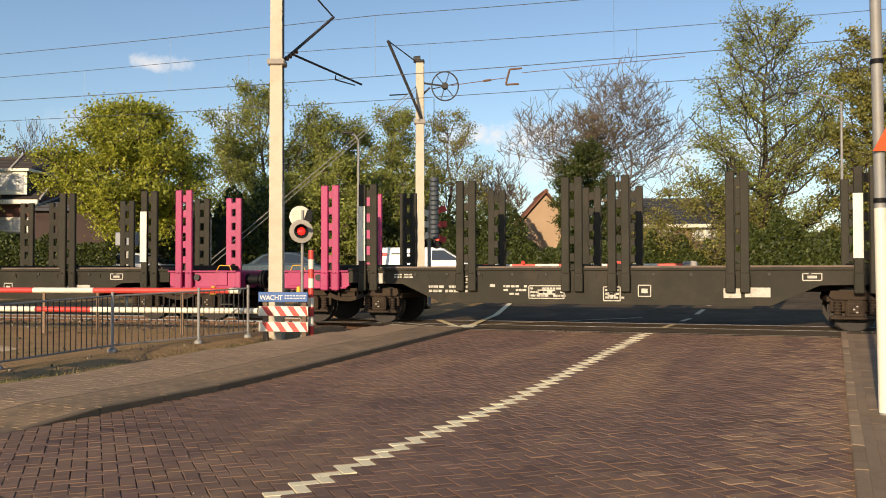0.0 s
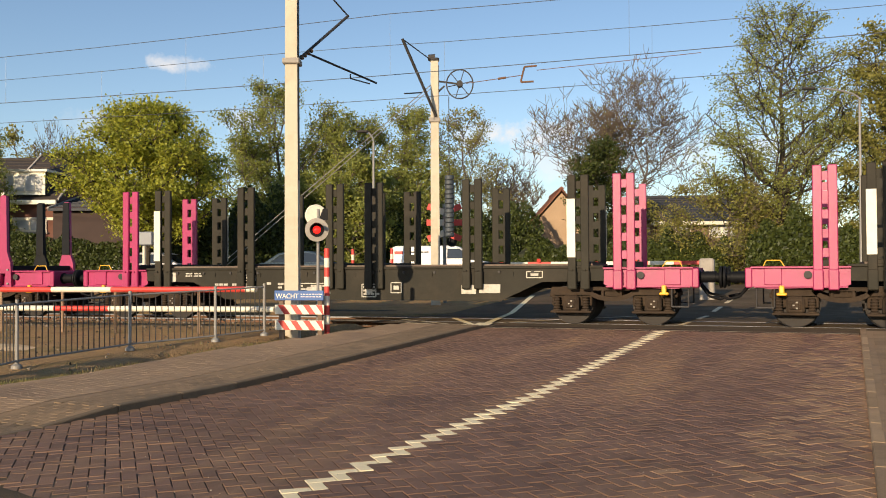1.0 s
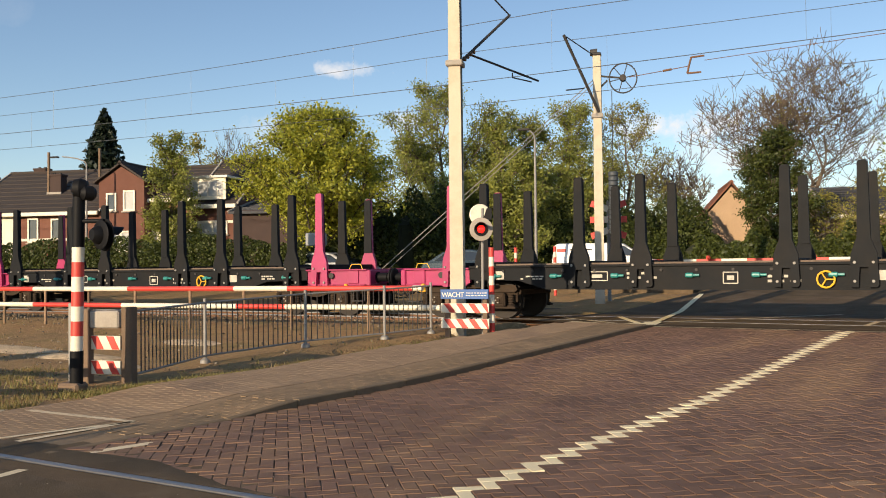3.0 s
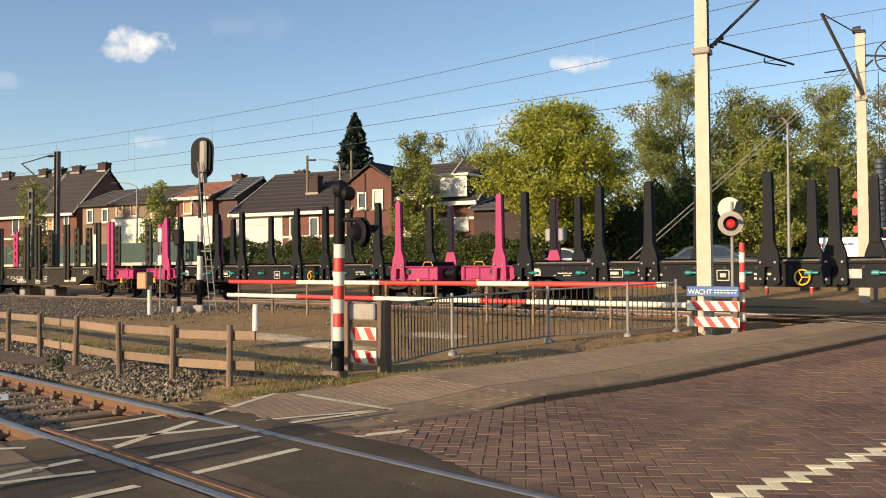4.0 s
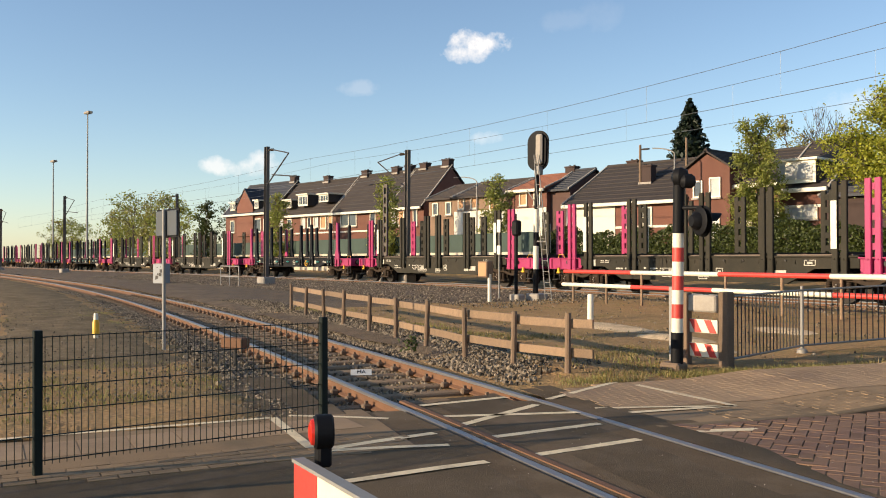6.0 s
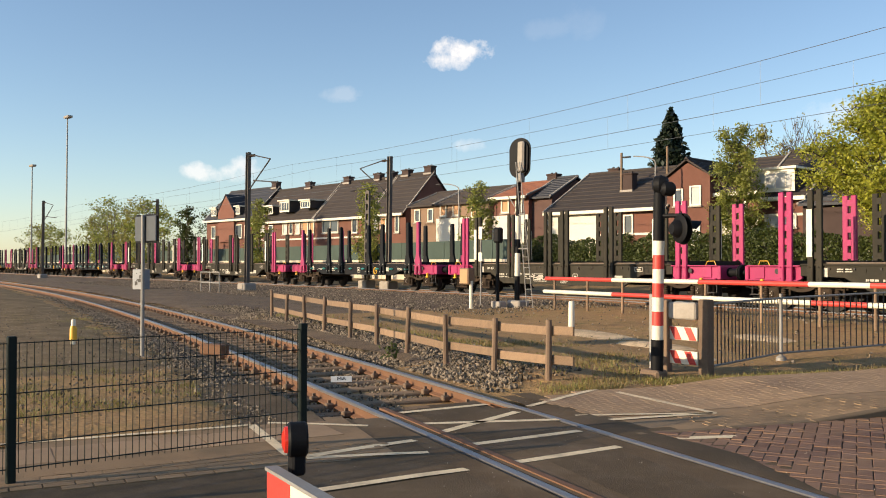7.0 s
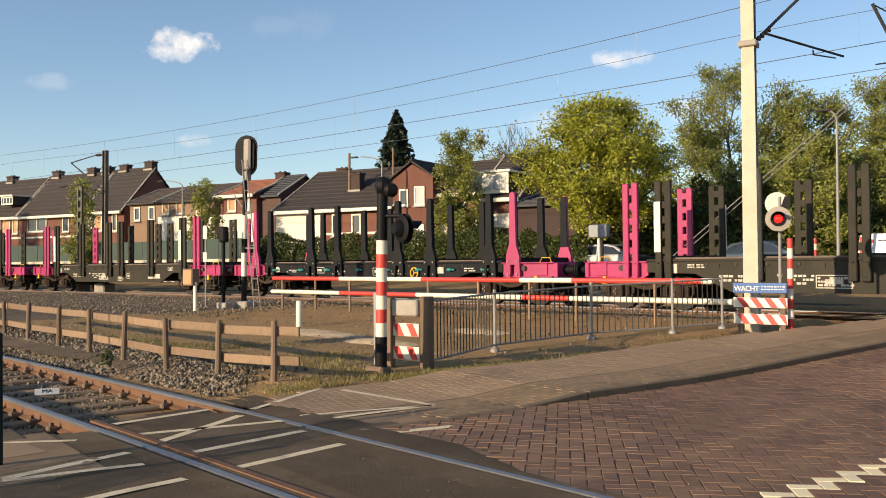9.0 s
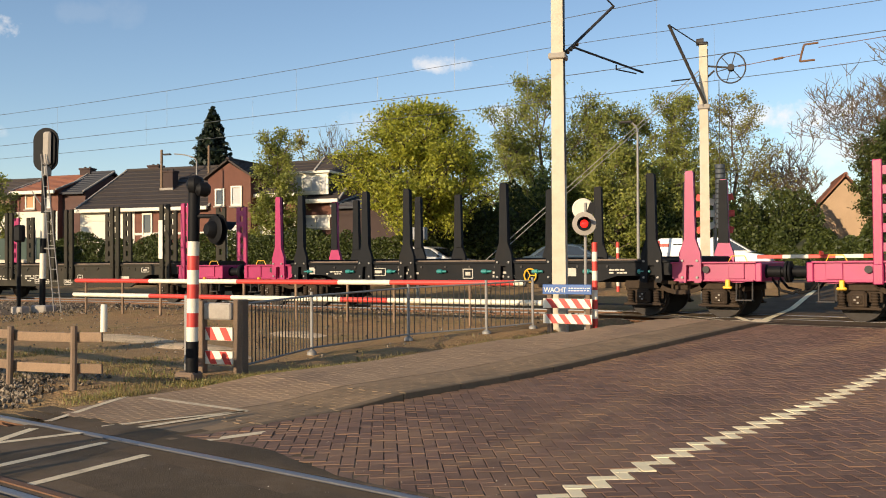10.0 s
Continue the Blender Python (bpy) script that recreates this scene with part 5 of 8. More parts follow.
def make_crossing_light():
    # tall red-and-white post with its signal heads turned along the road
    root = thing("crossing_light", lean(-7.0, 10.4, 1.1), "red and white banded crossing light post with black signal heads", "crossing light")
    part("post_foot", Geo().tube((0, 0, 0), (0, 0, 0.52), 0.085, n=16), M_BLACKP, root)
    banded(root, 0, 0, 0.52, 1.86, 0.078, 7, 0)
    part("post_top", Geo().tube((0, 0, 1.86), (0, 0, 2.62), 0.078, n=16), M_BLACKP, root)
    g = Geo()
    g.lathe([(-0.1, 0.04), (-0.08, 0.1), (0.0, 0.135), (0.08, 0.12), (0.12, 0.05)], (0.03, 0, 2.62), (-0.9, -0.3, 0), 18)
    part("bell", g, M_BLACKP, root, "black warning bell")
    part("bell_hood", Geo().lathe([(-0.09, 0.04), (-0.05, 0.09), (0.06, 0.1), (0.1, 0.07)], (0.13, -0.02, 2.56), (0.6, 0.8, 0), 18), M_BLACKP, root)
    lamp_head(root, (0.36, 0.02, 2.02), (0.45, 0.89, 0), 0.21, False, M_BLACKP)
    g = Geo()
    g.tube((0, 0, 2.2), (0.36, 0, 2.2), 0.03)
    g.lathe([(0, 0.17), (0.02, 0.19), (0.03, 0.17)], (0.36, -0.04, 2.02), (-0.45, -0.89, 0), 24)
    part("lamp_bracket", g, M_BLACKP, root)
    g = Geo().box((-0.05, 0.0, 0.05), (0.3, 0.26, 0.12), bev=0.03)
    part("post_foundation", g, M_POST, root)
    # light beside the warning boards, facing the road
    root = thing("crossing_light", lean(-2.83, 17.9, 0.3), "slim grey post with a red flashing crossing light and white disc", "crossing light")
    part("post", Geo().tube((0, 0, 0), (0, 0, 2.55), 0.03, n=10), M_GALV, root)
    lamp_head(root, (0, -0.16, 2.12), (0.18, -1, 0), 0.235, True, M_GREYCON)
    g = Geo().lathe([(0, 0.21), (0.02, 0.22), (0.04, 0.2)], (-0.05, 0.02, 2.42), (0.3, -1, 0), 26)
    part("round_board", g, M_WHITE, root, "white round board seen behind the lamp")
    g = Geo().prism([(0.02, 2.32), (0.2, 2.32), (0.2, 2.55), (0.1, 2.55)], -0.05, -0.02)
    part("small_hood", g, M_BLACKP, root)
    # banded marker post beside the boards
    root = thing("marker_post", lean(-2.62, 17.75), "slim red and white banded marker post", "marker post", "marker posts")
    banded(root, 0, 0, 0.05, 1.75, 0.055, 9, 1)
    for x, y in ((-3.67, 31.0), (-2.31, 31.0)):
        r2 = copy_thing(root, lean(x, y))


def make_warning_boards():
    root = thing("warning_boards", pose(-3.15, 17.62, land(-3.15, 17.6), 0, 0, -13), "red and white striped boards below a blue warning sign", "warning board")
    for x in (-0.4, 0.42):
        part("board_post", Geo().box((x, 0.06, 0.38), (0.1, 0.08, 0.95), bev=0.01), M_POST, root)
    for z in (0.24, 0.55):
        b = Geo().box((0, 0, z), (1.04, 0.025, 0.19), bev=0.004)
        part("board", b, M_WHITE, root, "white board with slanting red stripes")
        for k in range(4):
            x = -0.46 + k * 0.27
            s = Geo().prism([(x, z + 0.092), (x + 0.13, z + 0.092), (min(0.518, x + 0.27), z - 0.092), (x + 0.14, z - 0.092)], -0.0165, -0.013)
            part("stripe", s, M_RED, root, "red stripe")
    sign = part("blue_sign", Geo().box((0.0, -0.02, 0.83), (1.04, 0.025, 0.195), bev=0.006), M_BLUE, root, "blue enamel sign with white lettering")
    cu = bpy.data.curves.new("sign_word", "FONT")
    cu.body = "WACHT"
    cu.size, cu.extrude = 0.138, 0.002
    cu.space_character = 0.9
    cu.materials.append(M_WHITE)
    word = new("sign_word", cu)
    word.parent = root
    word.matrix_basis = pose(-0.49, -0.036, 0.772, 90, 0, 0)
    word.data.align_x = "LEFT"
    g = Geo()
    rng = random.Random(3)
    for z in (0.855, 0.805):
        x = 0.04
        while x < 0.45:
            w = rng.uniform(0.03, 0.07)
            g.box((x + w / 2, -0.034, z), (w * 0.8, 0.003, 0.017))
            x += w + 0.012
    part("sign_small_print", g, M_WHITE, root, "two lines of small white print")
    # timber gate post with a short striped barrier near the tall crossing light
    root = thing("barrier_post", pose(-6.72, 11.2, 0, 0, 0, -8), "weathered timber post with short striped boards and a grey box", "barrier post")
    part("timber_post", Geo().box((0.0, 0, 0.5), (0.17, 0.15, 1.1), bev=0.015), M_POST, root)
    part("timber_post", Geo().box((-0.62, -0.1, 0.5), (0.13, 0.12, 1.06), bev=0.015), M_POST, root)
    part("thin_post", Geo().box((-0.6, -0.42, 0.55), (0.07, 0.07, 1.14), bev=0.008), M_GALV, root, "thin grey steel post")
    part("tail_box", Geo().box((-0.33, -0.05, 0.88), (0.5, 0.16, 0.24), bev=0.02), M_GREYCON, root, "grey metal box")
    for z, f in ((0.56, 0), (0.22, 1)):
        part("board", Geo().box((-0.33, -0.09, z), (0.52, 0.025, 0.19), bev=0.004), M_WHITE, root, "white board with slanting red stripes")
        for k in range(2):
            x = -0.56 + k * 0.26
            s = Geo().prism([(x, z + 0.09), (x + 0.12, z + 0.09), (x + 0.22, z - 0.09), (x + 0.1, z - 0.09)], -0.107, -0.103)
            part("stripe", s, M_RED, root, "red stripe")


def rail_fence_panel(root, p0, p1, h=0.95):
    p0, p1 = Vector(p0), Vector(p1)
    d = p1 - p0
    for z in (0.12, h - 0.03):
        part("panel_rail", Geo().tube(p0 + Vector((0, 0, z)), p1 + Vector((0, 0, z)), 0.017, n=8), M_GALV, root)
    n = int(d.length / 0.115)
    for i in range(1, n):
        b = Geo()
        q = p0 + d * i / n
        b.tube(q + Vector((0, 0, 0.12)), q + Vector((0, 0, h - 0.03)), 0.0095, n=5, caps=False)
        part("railing_bar", b, M_IRON, root, fix=False)


def make_railing():
    root = thing("railing", Matrix(), "grey galvanised bar railing along the footpath", "railing")
    pts = [(-6.66, 11.3), (-6.78, 13.6), (-5.83, 15.75), (-4.65, 17.0), (-3.93, 18.0)]
    for i, (x, y) in enumerate(pts[1:]):
        p = at(x, y)
        g = Geo().tube(p, p + Vector((0.0, 0, 1.06)), 0.028, n=10)
        g.lathe([(0, 0.085), (0.05, 0.08), (0.08, 0.04)], p, (0, 0, 1), 12)
        part("railing_post", g, M_GALV, root)
    for a, b in zip(pts, pts[1:]):
        rail_fence_panel(root, at(*a), at(*b), 1.02)
    # low two-rail barrier painted red and white behind it
    root = thing("striped_barrier", Matrix(), "long two-rail barrier painted in red and white bands", "barrier")
    a, b = Vector((-19.3, 22.0)), Vector((-4.15, 18.25))
    d = b - a
    for z, cuts, first in ((0.93, (0.06, 0.264, 0.476, 0.686, 0.782, 0.985, 1.0), 1), (0.52, (0.054, 0.264, 0.463, 0.69, 0.778, 1.026), 0)):
        for i, (u0, u1) in enumerate(zip(cuts, cuts[1:])):
            p, q = a + d * u0, a + d * u1
            pp, qq = at(p.x, p.y, z), at(q.x, q.y, z)
            g = Geo().tube(pp, qq, 0.06, n=10)
            m = (M_WHITE, M_RED)[(i + first) % 2]
            part("rail_band", g, m, root, "red rail section" if m is M_RED else "white rail section")
    for u in (0.089, 0.192, 0.291, 0.39, 0.49, 0.601, 0.703, 0.788, 0.916):
        p = a + d * u
        q = at(p.x, p.y)
        part("barrier_post", Geo().tube(q, q + Vector((0, 0, 0.95)), 0.035, n=8), M_WOOD, root)


def make_wood_fence():
    root = thing("timber_fence", Matrix(), "low timber post-and-rail fence of weathered planks", "fence")
    base = [(-7.85, 9.13), (-8.9, 9.2), (-10.25, 9.55), (-11.85, 10.15), (-13.4, 10.75), (-15.0, 11.35), (-16.8, 12.0), (-18.5, 12.65), (-20.2, 13.25), (-21.9, 13.9)]
    for i, (x, y) in enumerate(base):
        p = at(x, y)
        g = Geo().tube((0, 0, -0.1), (0, 0, 0.8 - 0.02 * (i % 3)), 0.045, 0.04, 9)
        ob = part("fence_post", g, M_POST, root)
        ob.matrix_basis = Matrix.Translation(p) @ pose(0, 0, 0, (i * 37 % 5 - 2) * 0.8, (i * 53 % 5 - 2) * 0.8 + 1, 0)
    ext = [Vector((-7.52, 9.12))] + [Vector(b) for b in base]
    for z in (0.66, 0.27):
        for a, b in zip(ext, ext[1:]):
            d = b - a
            m = (a + b) / 2
            n = Vector((-d.y, d.x)).normalized()
            if n.y < 0:
                n = -n
            ob = part("fence_plank", Geo().box((0, 0, 0), (d.length + 0.1, 0.035, 0.12), bev=0.006), M_WOOD, root)
            za, zb = at(a.x, a.y), at(b.x, b.y)
            ob.matrix_basis = Matrix.Translation((m.x + n.x * 0.07, m.y + n.y * 0.07, (za.z + zb.z) / 2 + z + 0.01 * math.sin(m.x * 7))) @ pose(0, 0, 0, 0, 0.6 * math.sin(m.x * 3), math.degrees(math.atan2(d.y, d.x)))


def make_mesh_fence():
    root = thing("mesh_fence", Matrix(), "dark green welded-wire mesh fence between square posts", "fence")
    a, b = Vector((-6.86, 2.06)), Vector((-6.62, 4.35))
    d = b - a
    pts = [a - d * 1.0, a, b]
    for p in pts:
        q = at(p.x, p.y)
        part("fence_post", Geo().box((q.x, q.y, 0.51), (0.06, 0.06, 1.04), math.atan2(d.y, d.x), 0.006), M_GREENP, root)
    for p, q in zip(pts, pts[1:]):
        e = q - p
        g = Geo()
        n = int(e.length / 0.05)
        for i in range(1, n):
            c = p + e * i / n
            g.tube((c.x, c.y, 0.07), (c.x, c.y, 0.99), 0.0032, n=4, caps=False)
        part("wire_mesh", g, M_GREENP, root, kind="stuff")
        for z in np.linspace(0.1, 0.98, 6):
            for o in (-0.006, 0.006):
                part("mesh_rod", Geo().tube((p.x + o, p.y, z), (q.x + o, q.y, z), 0.0045, n=4), M_GREENP, root)
    # near barrier with a small lamp at its tip
    root = thing("crossing_barrier", Matrix(), "closed red and white barrier with a small red lamp", "barrier")
    tip, dirv = Vector((-2.016, 1.066)), Vector((0.973, -0.23))
    ang = math.atan2(dirv.y, dirv.x)
    at0 = 0.0
    for i, ln in enumerate((0.15, 0.5, 0.5, 0.5, 0.5, 0.5, 0.5, 0.5, 0.5, 0.5, 0.5, 0.5)):
        c = tip + dirv * (at0 + ln / 2)
        part("arm_section", Geo().box((c.x, c.y, 0.995), (ln, 0.022, 0.13), ang, 0.004), (M_RED, M_WHITE)[i % 2], root, "red arm section" if i % 2 == 0 else "white arm section")
        part("arm_edge", Geo().box((c.x, c.y, 1.064), (ln, 0.03, 0.008), ang), M_GALV, root)
        at0 += ln
    c = tip + dirv * (at0 + 0.1)
    part("pillar", Geo().box((c.x, c.y, 0.55), (0.4, 0.4, 1.1), ang, 0.04), M_GREYCON, root)
    g = Geo().box((-1.983, 1.115, 1.085), (0.034, 0.034, 0.08), ang, 0.005)
    g.lathe([(-0.02, 0.035), (-0.015, 0.041), (0.02, 0.041), (0.026, 0.036)], (-1.98, 1.118, 1.128), (-0.5, -0.866, 0), 22)
    part("lamp_body", g, M_BLACKP, root, "black lamp housing")
    part("lamp_lens", Geo().lathe([(0.0, 0.032), (0.008, 0.03), (0.014, 0.015)], (-1.98 - 0.5 * 0.025, 1.118 - 0.866 * 0.025, 1.128), (-0.5, -0.866, 0), 20), M_TAIL, root, "red lamp lens")


def make_signal():
    root = thing("railway_signal", lean(-19.6, 21.75, 1.2), "black oval signal head on a banded mast with a ladder", "railway signal")
    g = Geo().tube((0, 0, 0), (0, 0, 1.0), 0.085, n=12)
    part("mast_foot", g, M_BLACKP, root)
    part("mast", Geo().tube((0, 0, 2.95), (0, 0, 4.3), 0.075, n=12), M_BLACKP, root)
    for z0, z1, m in ((1.0, 1.75, M_WHITE), (1.75, 2.2, M_BLACKP), (2.2, 2.95, M_WHITE)):
        part("mast_band", Geo().tube((0, 0, z0), (0, 0, z1), 0.09, n=12), m, root)
    g = Geo()
    out = []
    for k in range(24):
        a = 2 * math.pi * k / 24
        out.append((0.40 * math.cos(a), 4.85 + 0.33 * math.sin(a) + (0.27 if math.sin(a) >= 0 else -0.27)))
    g.prism(out, -0.03, 0.03)
    ob = part("signal_board", g, M_BLACKP, root, "black oval backboard")
    part("back_box", Geo().box((0.16, -0.09, 4.88), (0.28, 0.12, 0.98), bev=0.05), M_GREYCON, root, "grey signal housing")
    part("signal_rim", Geo().prism([(1.12 * a, 4.85 + 1.1 * (b - 4.85)) for a, b in out], 0.03, 0.07), M_BLACKP, root)
    g = Geo()
    for dx in (-0.13, 0.13):
        g.tube((0.78 + dx, -0.25, 0), (0.12 + dx * 0.6, -0.2, 4.7), 0.016, n=6)
    for k in range(13):
        u = (k + 0.7) / 13.5
        c = Vector((0.78, -0.25, 0)).lerp(Vector((0.12, -0.2, 4.7)), u)
        w = 0.13 * (1 - 0.4 * u)
        g.tube(c - Vector((w, 0, 0)), c + Vector((w, 0, 0)), 0.009, n=5)
    part("ladder", g, M_GALV, root, "pale steel ladder")
    for a, b, r in (((0, 0, 3.0), (0.45, -0.2, 3.0), 0.025), ((0, 0, 1.9), (0.6, -0.2, 1.9), 0.025), ((0, 0, 3.1), (-0.35, -0.1, 3.6), 0.02)):
        part("bracket", Geo().pipe([a, b], r), M_GALV, root)
    part("cable_box", Geo().box((0.12, -0.05, 4.2), (0.2, 0.25, 0.3), bev=0.03), M_GALV, root)
    part("signal_foot", Geo().box((0.05, 0, 0.06), (0.55, 0.5, 0.3), bev=0.04), M_GREYCON, root)
    # dark box on a post beside it
    root = thing("relay_post", lean(-19.95, 21.2, 0.4), "black signal box on a slim dark post", "signal post")
    part("post", Geo().tube((0, 0, 0), (0, 0, 2.4), 0.06, n=10), M_BLACKP, root)
    part("head", Geo().box((0.02, 0, 2.35), (0.28, 0.25, 0.5), bev=0.05), M_BLACKP, root)
    part("foot", Geo().box((0.05, 0, 0.08), (0.4, 0.35, 0.25), bev=0.03), M_GREYCON, root)
    # thin white post with small plates
    root = thing("track_sign", lean(-20.9, 21.4, 0.5), "thin white post with two small white plates", "railway sign")
    part("post", Geo().tube((0, 0, 0), (0, 0, 2.6), 0.025, n=8), M_GALV, root)
    part("plate", Geo().box((0, -0.03, 2.45), (0.16, 0.02, 0.42), bev=0.004), M_WHITE, root)
    part("plate", Geo().box((0, -0.03, 1.65), (0.16, 0.02, 0.3), bev=0.004), M_WHITE, root)
    # timber-coloured cabinet on a short post
    root = thing("cable_cabinet", lean(-20.3, 20.3, 0.3), "tan cable cabinet on a short grey post", "cable cabinet")
    part("cabinet_box", Geo().box((-0.15, 0, 1.05), (0.42, 0.3, 0.52), bev=0.02), M_WOOD, root)
    part("cabinet_door", Geo().box((-0.15, -0.155, 1.05), (0.34, 0.012, 0.44), bev=0.003), M_BLIND, root)
    part("post", Geo().tube((0.03, 0, 0), (0.03, 0, 0.9), 0.06, n=10), M_WHITE, root)
    # white marker stub and others
    for x, y, h, r in ((-13.4, 16.7, 0.62, 0.075), (-17.2, 6.5, 0.5, 0.045)):
        root = thing("marker_stub", lean(x, y, 0.5), "short white marker post" if x > -15 else "short marker post with a yellow band", "marker post")
        part("stub", Geo().lathe([(0, r), (h - 0.03, r * 0.95), (h, r * 0.7)], (0, 0, 0), (0, 0, 1), 14), M_WHITE, root)
        if x < -15:
            part("band", Geo().lathe([(0, r * 1.5), (0.22, r * 1.45), (0.28, r)], (0, 0, 0.1), (0, 0, 1), 12), M_YELLOW, root, "yellow band")
    # rusty switch box near the siding
    root = thing("switch_box", pose(-12.3, 6.7, land(-12.3, 6.7), 0, 0, 20), "small rusty box on a stake beside the siding", "switch box")
    part("box", Geo().box((0, 0, 0.26), (0.42, 0.2, 0.16), bev=0.02), M_RAIL, root)
    part("stake", Geo().tube((0, 0, -0.1), (0, 0, 0.2), 0.025, n=8), M_IRON, root)
    # small white plate with two letters, lying on a sleeper
    x, y, a = min(track_points(siding_y, -62, -6.4, 0.62), key=lambda p: abs(p[0] + 10.43))
    root = thing("sleeper_plate", pose(x, y, land(x, y) - 0.155, 0, 0, 53), "small white plate with black letters leaning on a sleeper", "track plate")
    part("plate", Geo().box((0, 0, 0), (0.3, 0.115, 0.012), bev=0.002), M_CURTAIN, root).matrix_basis = pose(0, 0, 0.05, 38)
    cu = bpy.data.curves.new("plate_letters", "FONT")
    cu.body, cu.size, cu.extrude, cu.align_x, cu.align_y = "MA", 0.09, 0.001, "CENTER", "CENTER"
    cu.materials.append(M_BLACKP)
    ob = new("plate_letters", cu)
    ob.parent = root
    ob.matrix_basis = pose(0, 0, 0.05, 38) @ pose(0, 0, 0.008)
    # speed board seen from behind, on a slim post
    root = thing("trackside_board", lean(-14.4, 6.55, 0.0), "grey back of a twin board on a slim pole", "railway sign")
    part("pole", Geo().tube((0, 0, 0), (0, 0, 2.36), 0.032, n=10), M_GALV, root)
    for dx in (-0.2, 0.2):
        part("board", Geo().box((dx, 0.05, 2.13), (0.37, 0.03, 0.42), bev=0.008), M_BOARD, root)
    part("board_frame", Geo().box((0, 0.075, 2.13), (0.83, 0.015, 0.48), bev=0.004), M_BLACKP, root)
    # grey cabinet with scribbles and a tube frame far along the line
    root = thing("relay_cabinet", pose(-50.8, 23.5, land(-50.8, 23.5), 0, 0, 10), "weathered grey relay cabinet with dark scribbles", "relay cabinet")
    part("cabinet", Geo().box((0, 0, 0.6), (0.95, 0.55, 1.2), bev=0.03), M_BACK, root)
    g = Geo()
    rng = random.Random(2)
    for k in range(9):
        g.box((rng.uniform(-0.33, 0.33), -0.28, rng.uniform(0.25, 1.05)), (rng.uniform(0.05, 0.3), 0.006, rng.choice((0.05, 0.2))))
    part("scribbles", g, M_IRON, root)
    root = thing("tube_frame", pose(-42.5, 23.4, land(-42.5, 23.4), 0, 0, -8), "white tubular frame beside the track", "tube frame")
    g = Geo()
    for z in (0.5, 1.05):
        g.tube((-1.3, 0, z), (1.3, 0, z), 0.03, n=8)
    for x in (-1.3, 0, 1.3):
        g.tube((x, 0, 0), (x, 0, 1.05), 0.03, n=8)
    part("frame_tubes", g, M_GALV, root)


def make_signs():
    # tall pole with a triangular warning sign at the kerb
    root = thing("sign_pole", lean(4.47, 9.05, -0.6), "tall galvanised pole with a red-edged triangular warning sign", "traffic sign")
    part("pole", Geo().tube((0, 0, 0), (0, 0, 5.8), 0.055, n=14), M_GALV, root)
    for z in (3.62, 2.2):
        part("clamp", Geo().tube((0, 0, z), (0, 0, z + 0.05), 0.064, n=14), M_BLACKP, root)
    tri = Geo().prism([(-0.1, 2.72), (0.85, 2.72), (0.375, 3.55)], -0.09, -0.075)
    part("sign_edge", tri, M_ORANGE, root, "red triangular sign")
    part("sign_face", Geo().prism([(0.06, 2.82), (0.69, 2.82), (0.375, 3.37)], -0.095, -0.091), M_WHITE, root, "white sign face")
    part("lower_plate", Geo().box((0.42, -0.08, 2.42), (0.62, 0.02, 0.5), bev=0.008), M_WHITE, root, "white plate below the triangle")
    # added white skin that gives the grey lower pole its sunlit paleness
    part("white_sleeve", Geo().tube((0, 0, 0.08), (0, 0, 2.15), 0.06, n=14), M_WHITE, root, "lower part of the pole, whitened as in sunlight")
    # andreas cross and a lamp beyond the track
    root = thing("crossbuck", lean(-0.44, 28.9), "red and white crossbuck with black flashing lights beyond the track", "crossing sign")
    part("post", Geo().tube((0, 0, 0), (0, 0, 3.2), 0.06, n=12), M_GALV, root)
    for z, a in ((2.93, 20), (2.6, 0), (2.27, -20)):
        for s in (-1, 1):
            m = pose(0, -0.08, z, 0, -a * s, 0)
            part("arm_white", Geo().box((s * 0.12, 0, 0), (0.22, 0.02, 0.2), m=m), M_WHITE, root)
            part("arm_red", Geo().box((s * 0.405, 0, 0), (0.35, 0.02, 0.2), m=m), M_RED, root)
    for s in (-1, 1):
        part("lamp_disc", Geo().lathe([(0, 0.17), (0.03, 0.17)], (s * 0.24, -0.05, 1.98), (0, -1, 0), 22), M_BLACKP, root)
    # far barrier arm
    root = thing("far_barrier", pose(4.6, 29.3, land(4.6, 29.3) + 0.14, 0, 0, -20), "closed red and white barrier arm across the far lane", "barrier")
    for i in range(9):
        m = (M_RED, M_WHITE)[i % 2]
        part("arm_section", Geo().box((-3.6 + i * 0.8, 0, 1.02), (0.8, 0.04, 0.12), bev=0.008), m, root)
    part("pillar", Geo().box((3.4, 0.15, 0.48), (0.45, 0.45, 1.34), bev=0.05), M_GREYCON, root)
    for x in (-2.0, 1.2):
        g = Geo().tube((x, -0.04, 1.12), (x, -0.1, 1.12), 0.07, n=12)
        part("arm_lamp", g, M_TAIL, root, "small red arm lamp")


def lamp_post(x, y, h, head, label):
    root = thing("street_lamp", lean(x, y, 0.2), label, "street lamp", "street lamps")
    g = Geo().tube((0, 0, 0), (0, 0, h - 0.7), 0.075, 0.045, 12)
    pts = [(0, 0, h - 0.7)]
    for k in range(1, 8):
        a = k / 7
        pts.append((head * (1 - math.cos(a * 1.35)), 0, h - 0.7 + math.sin(a * 1.3) * 0.5))
    g.pipe(pts, 0.035, 8)
    part("column", g, M_GALV, root)
    e = pts[-1]
    part("lantern", Geo().box((e[0] + head * 0.25, 0, e[2] - 0.01), (0.5, 0.2, 0.09), bev=0.03), M_IRON, root)
    return root


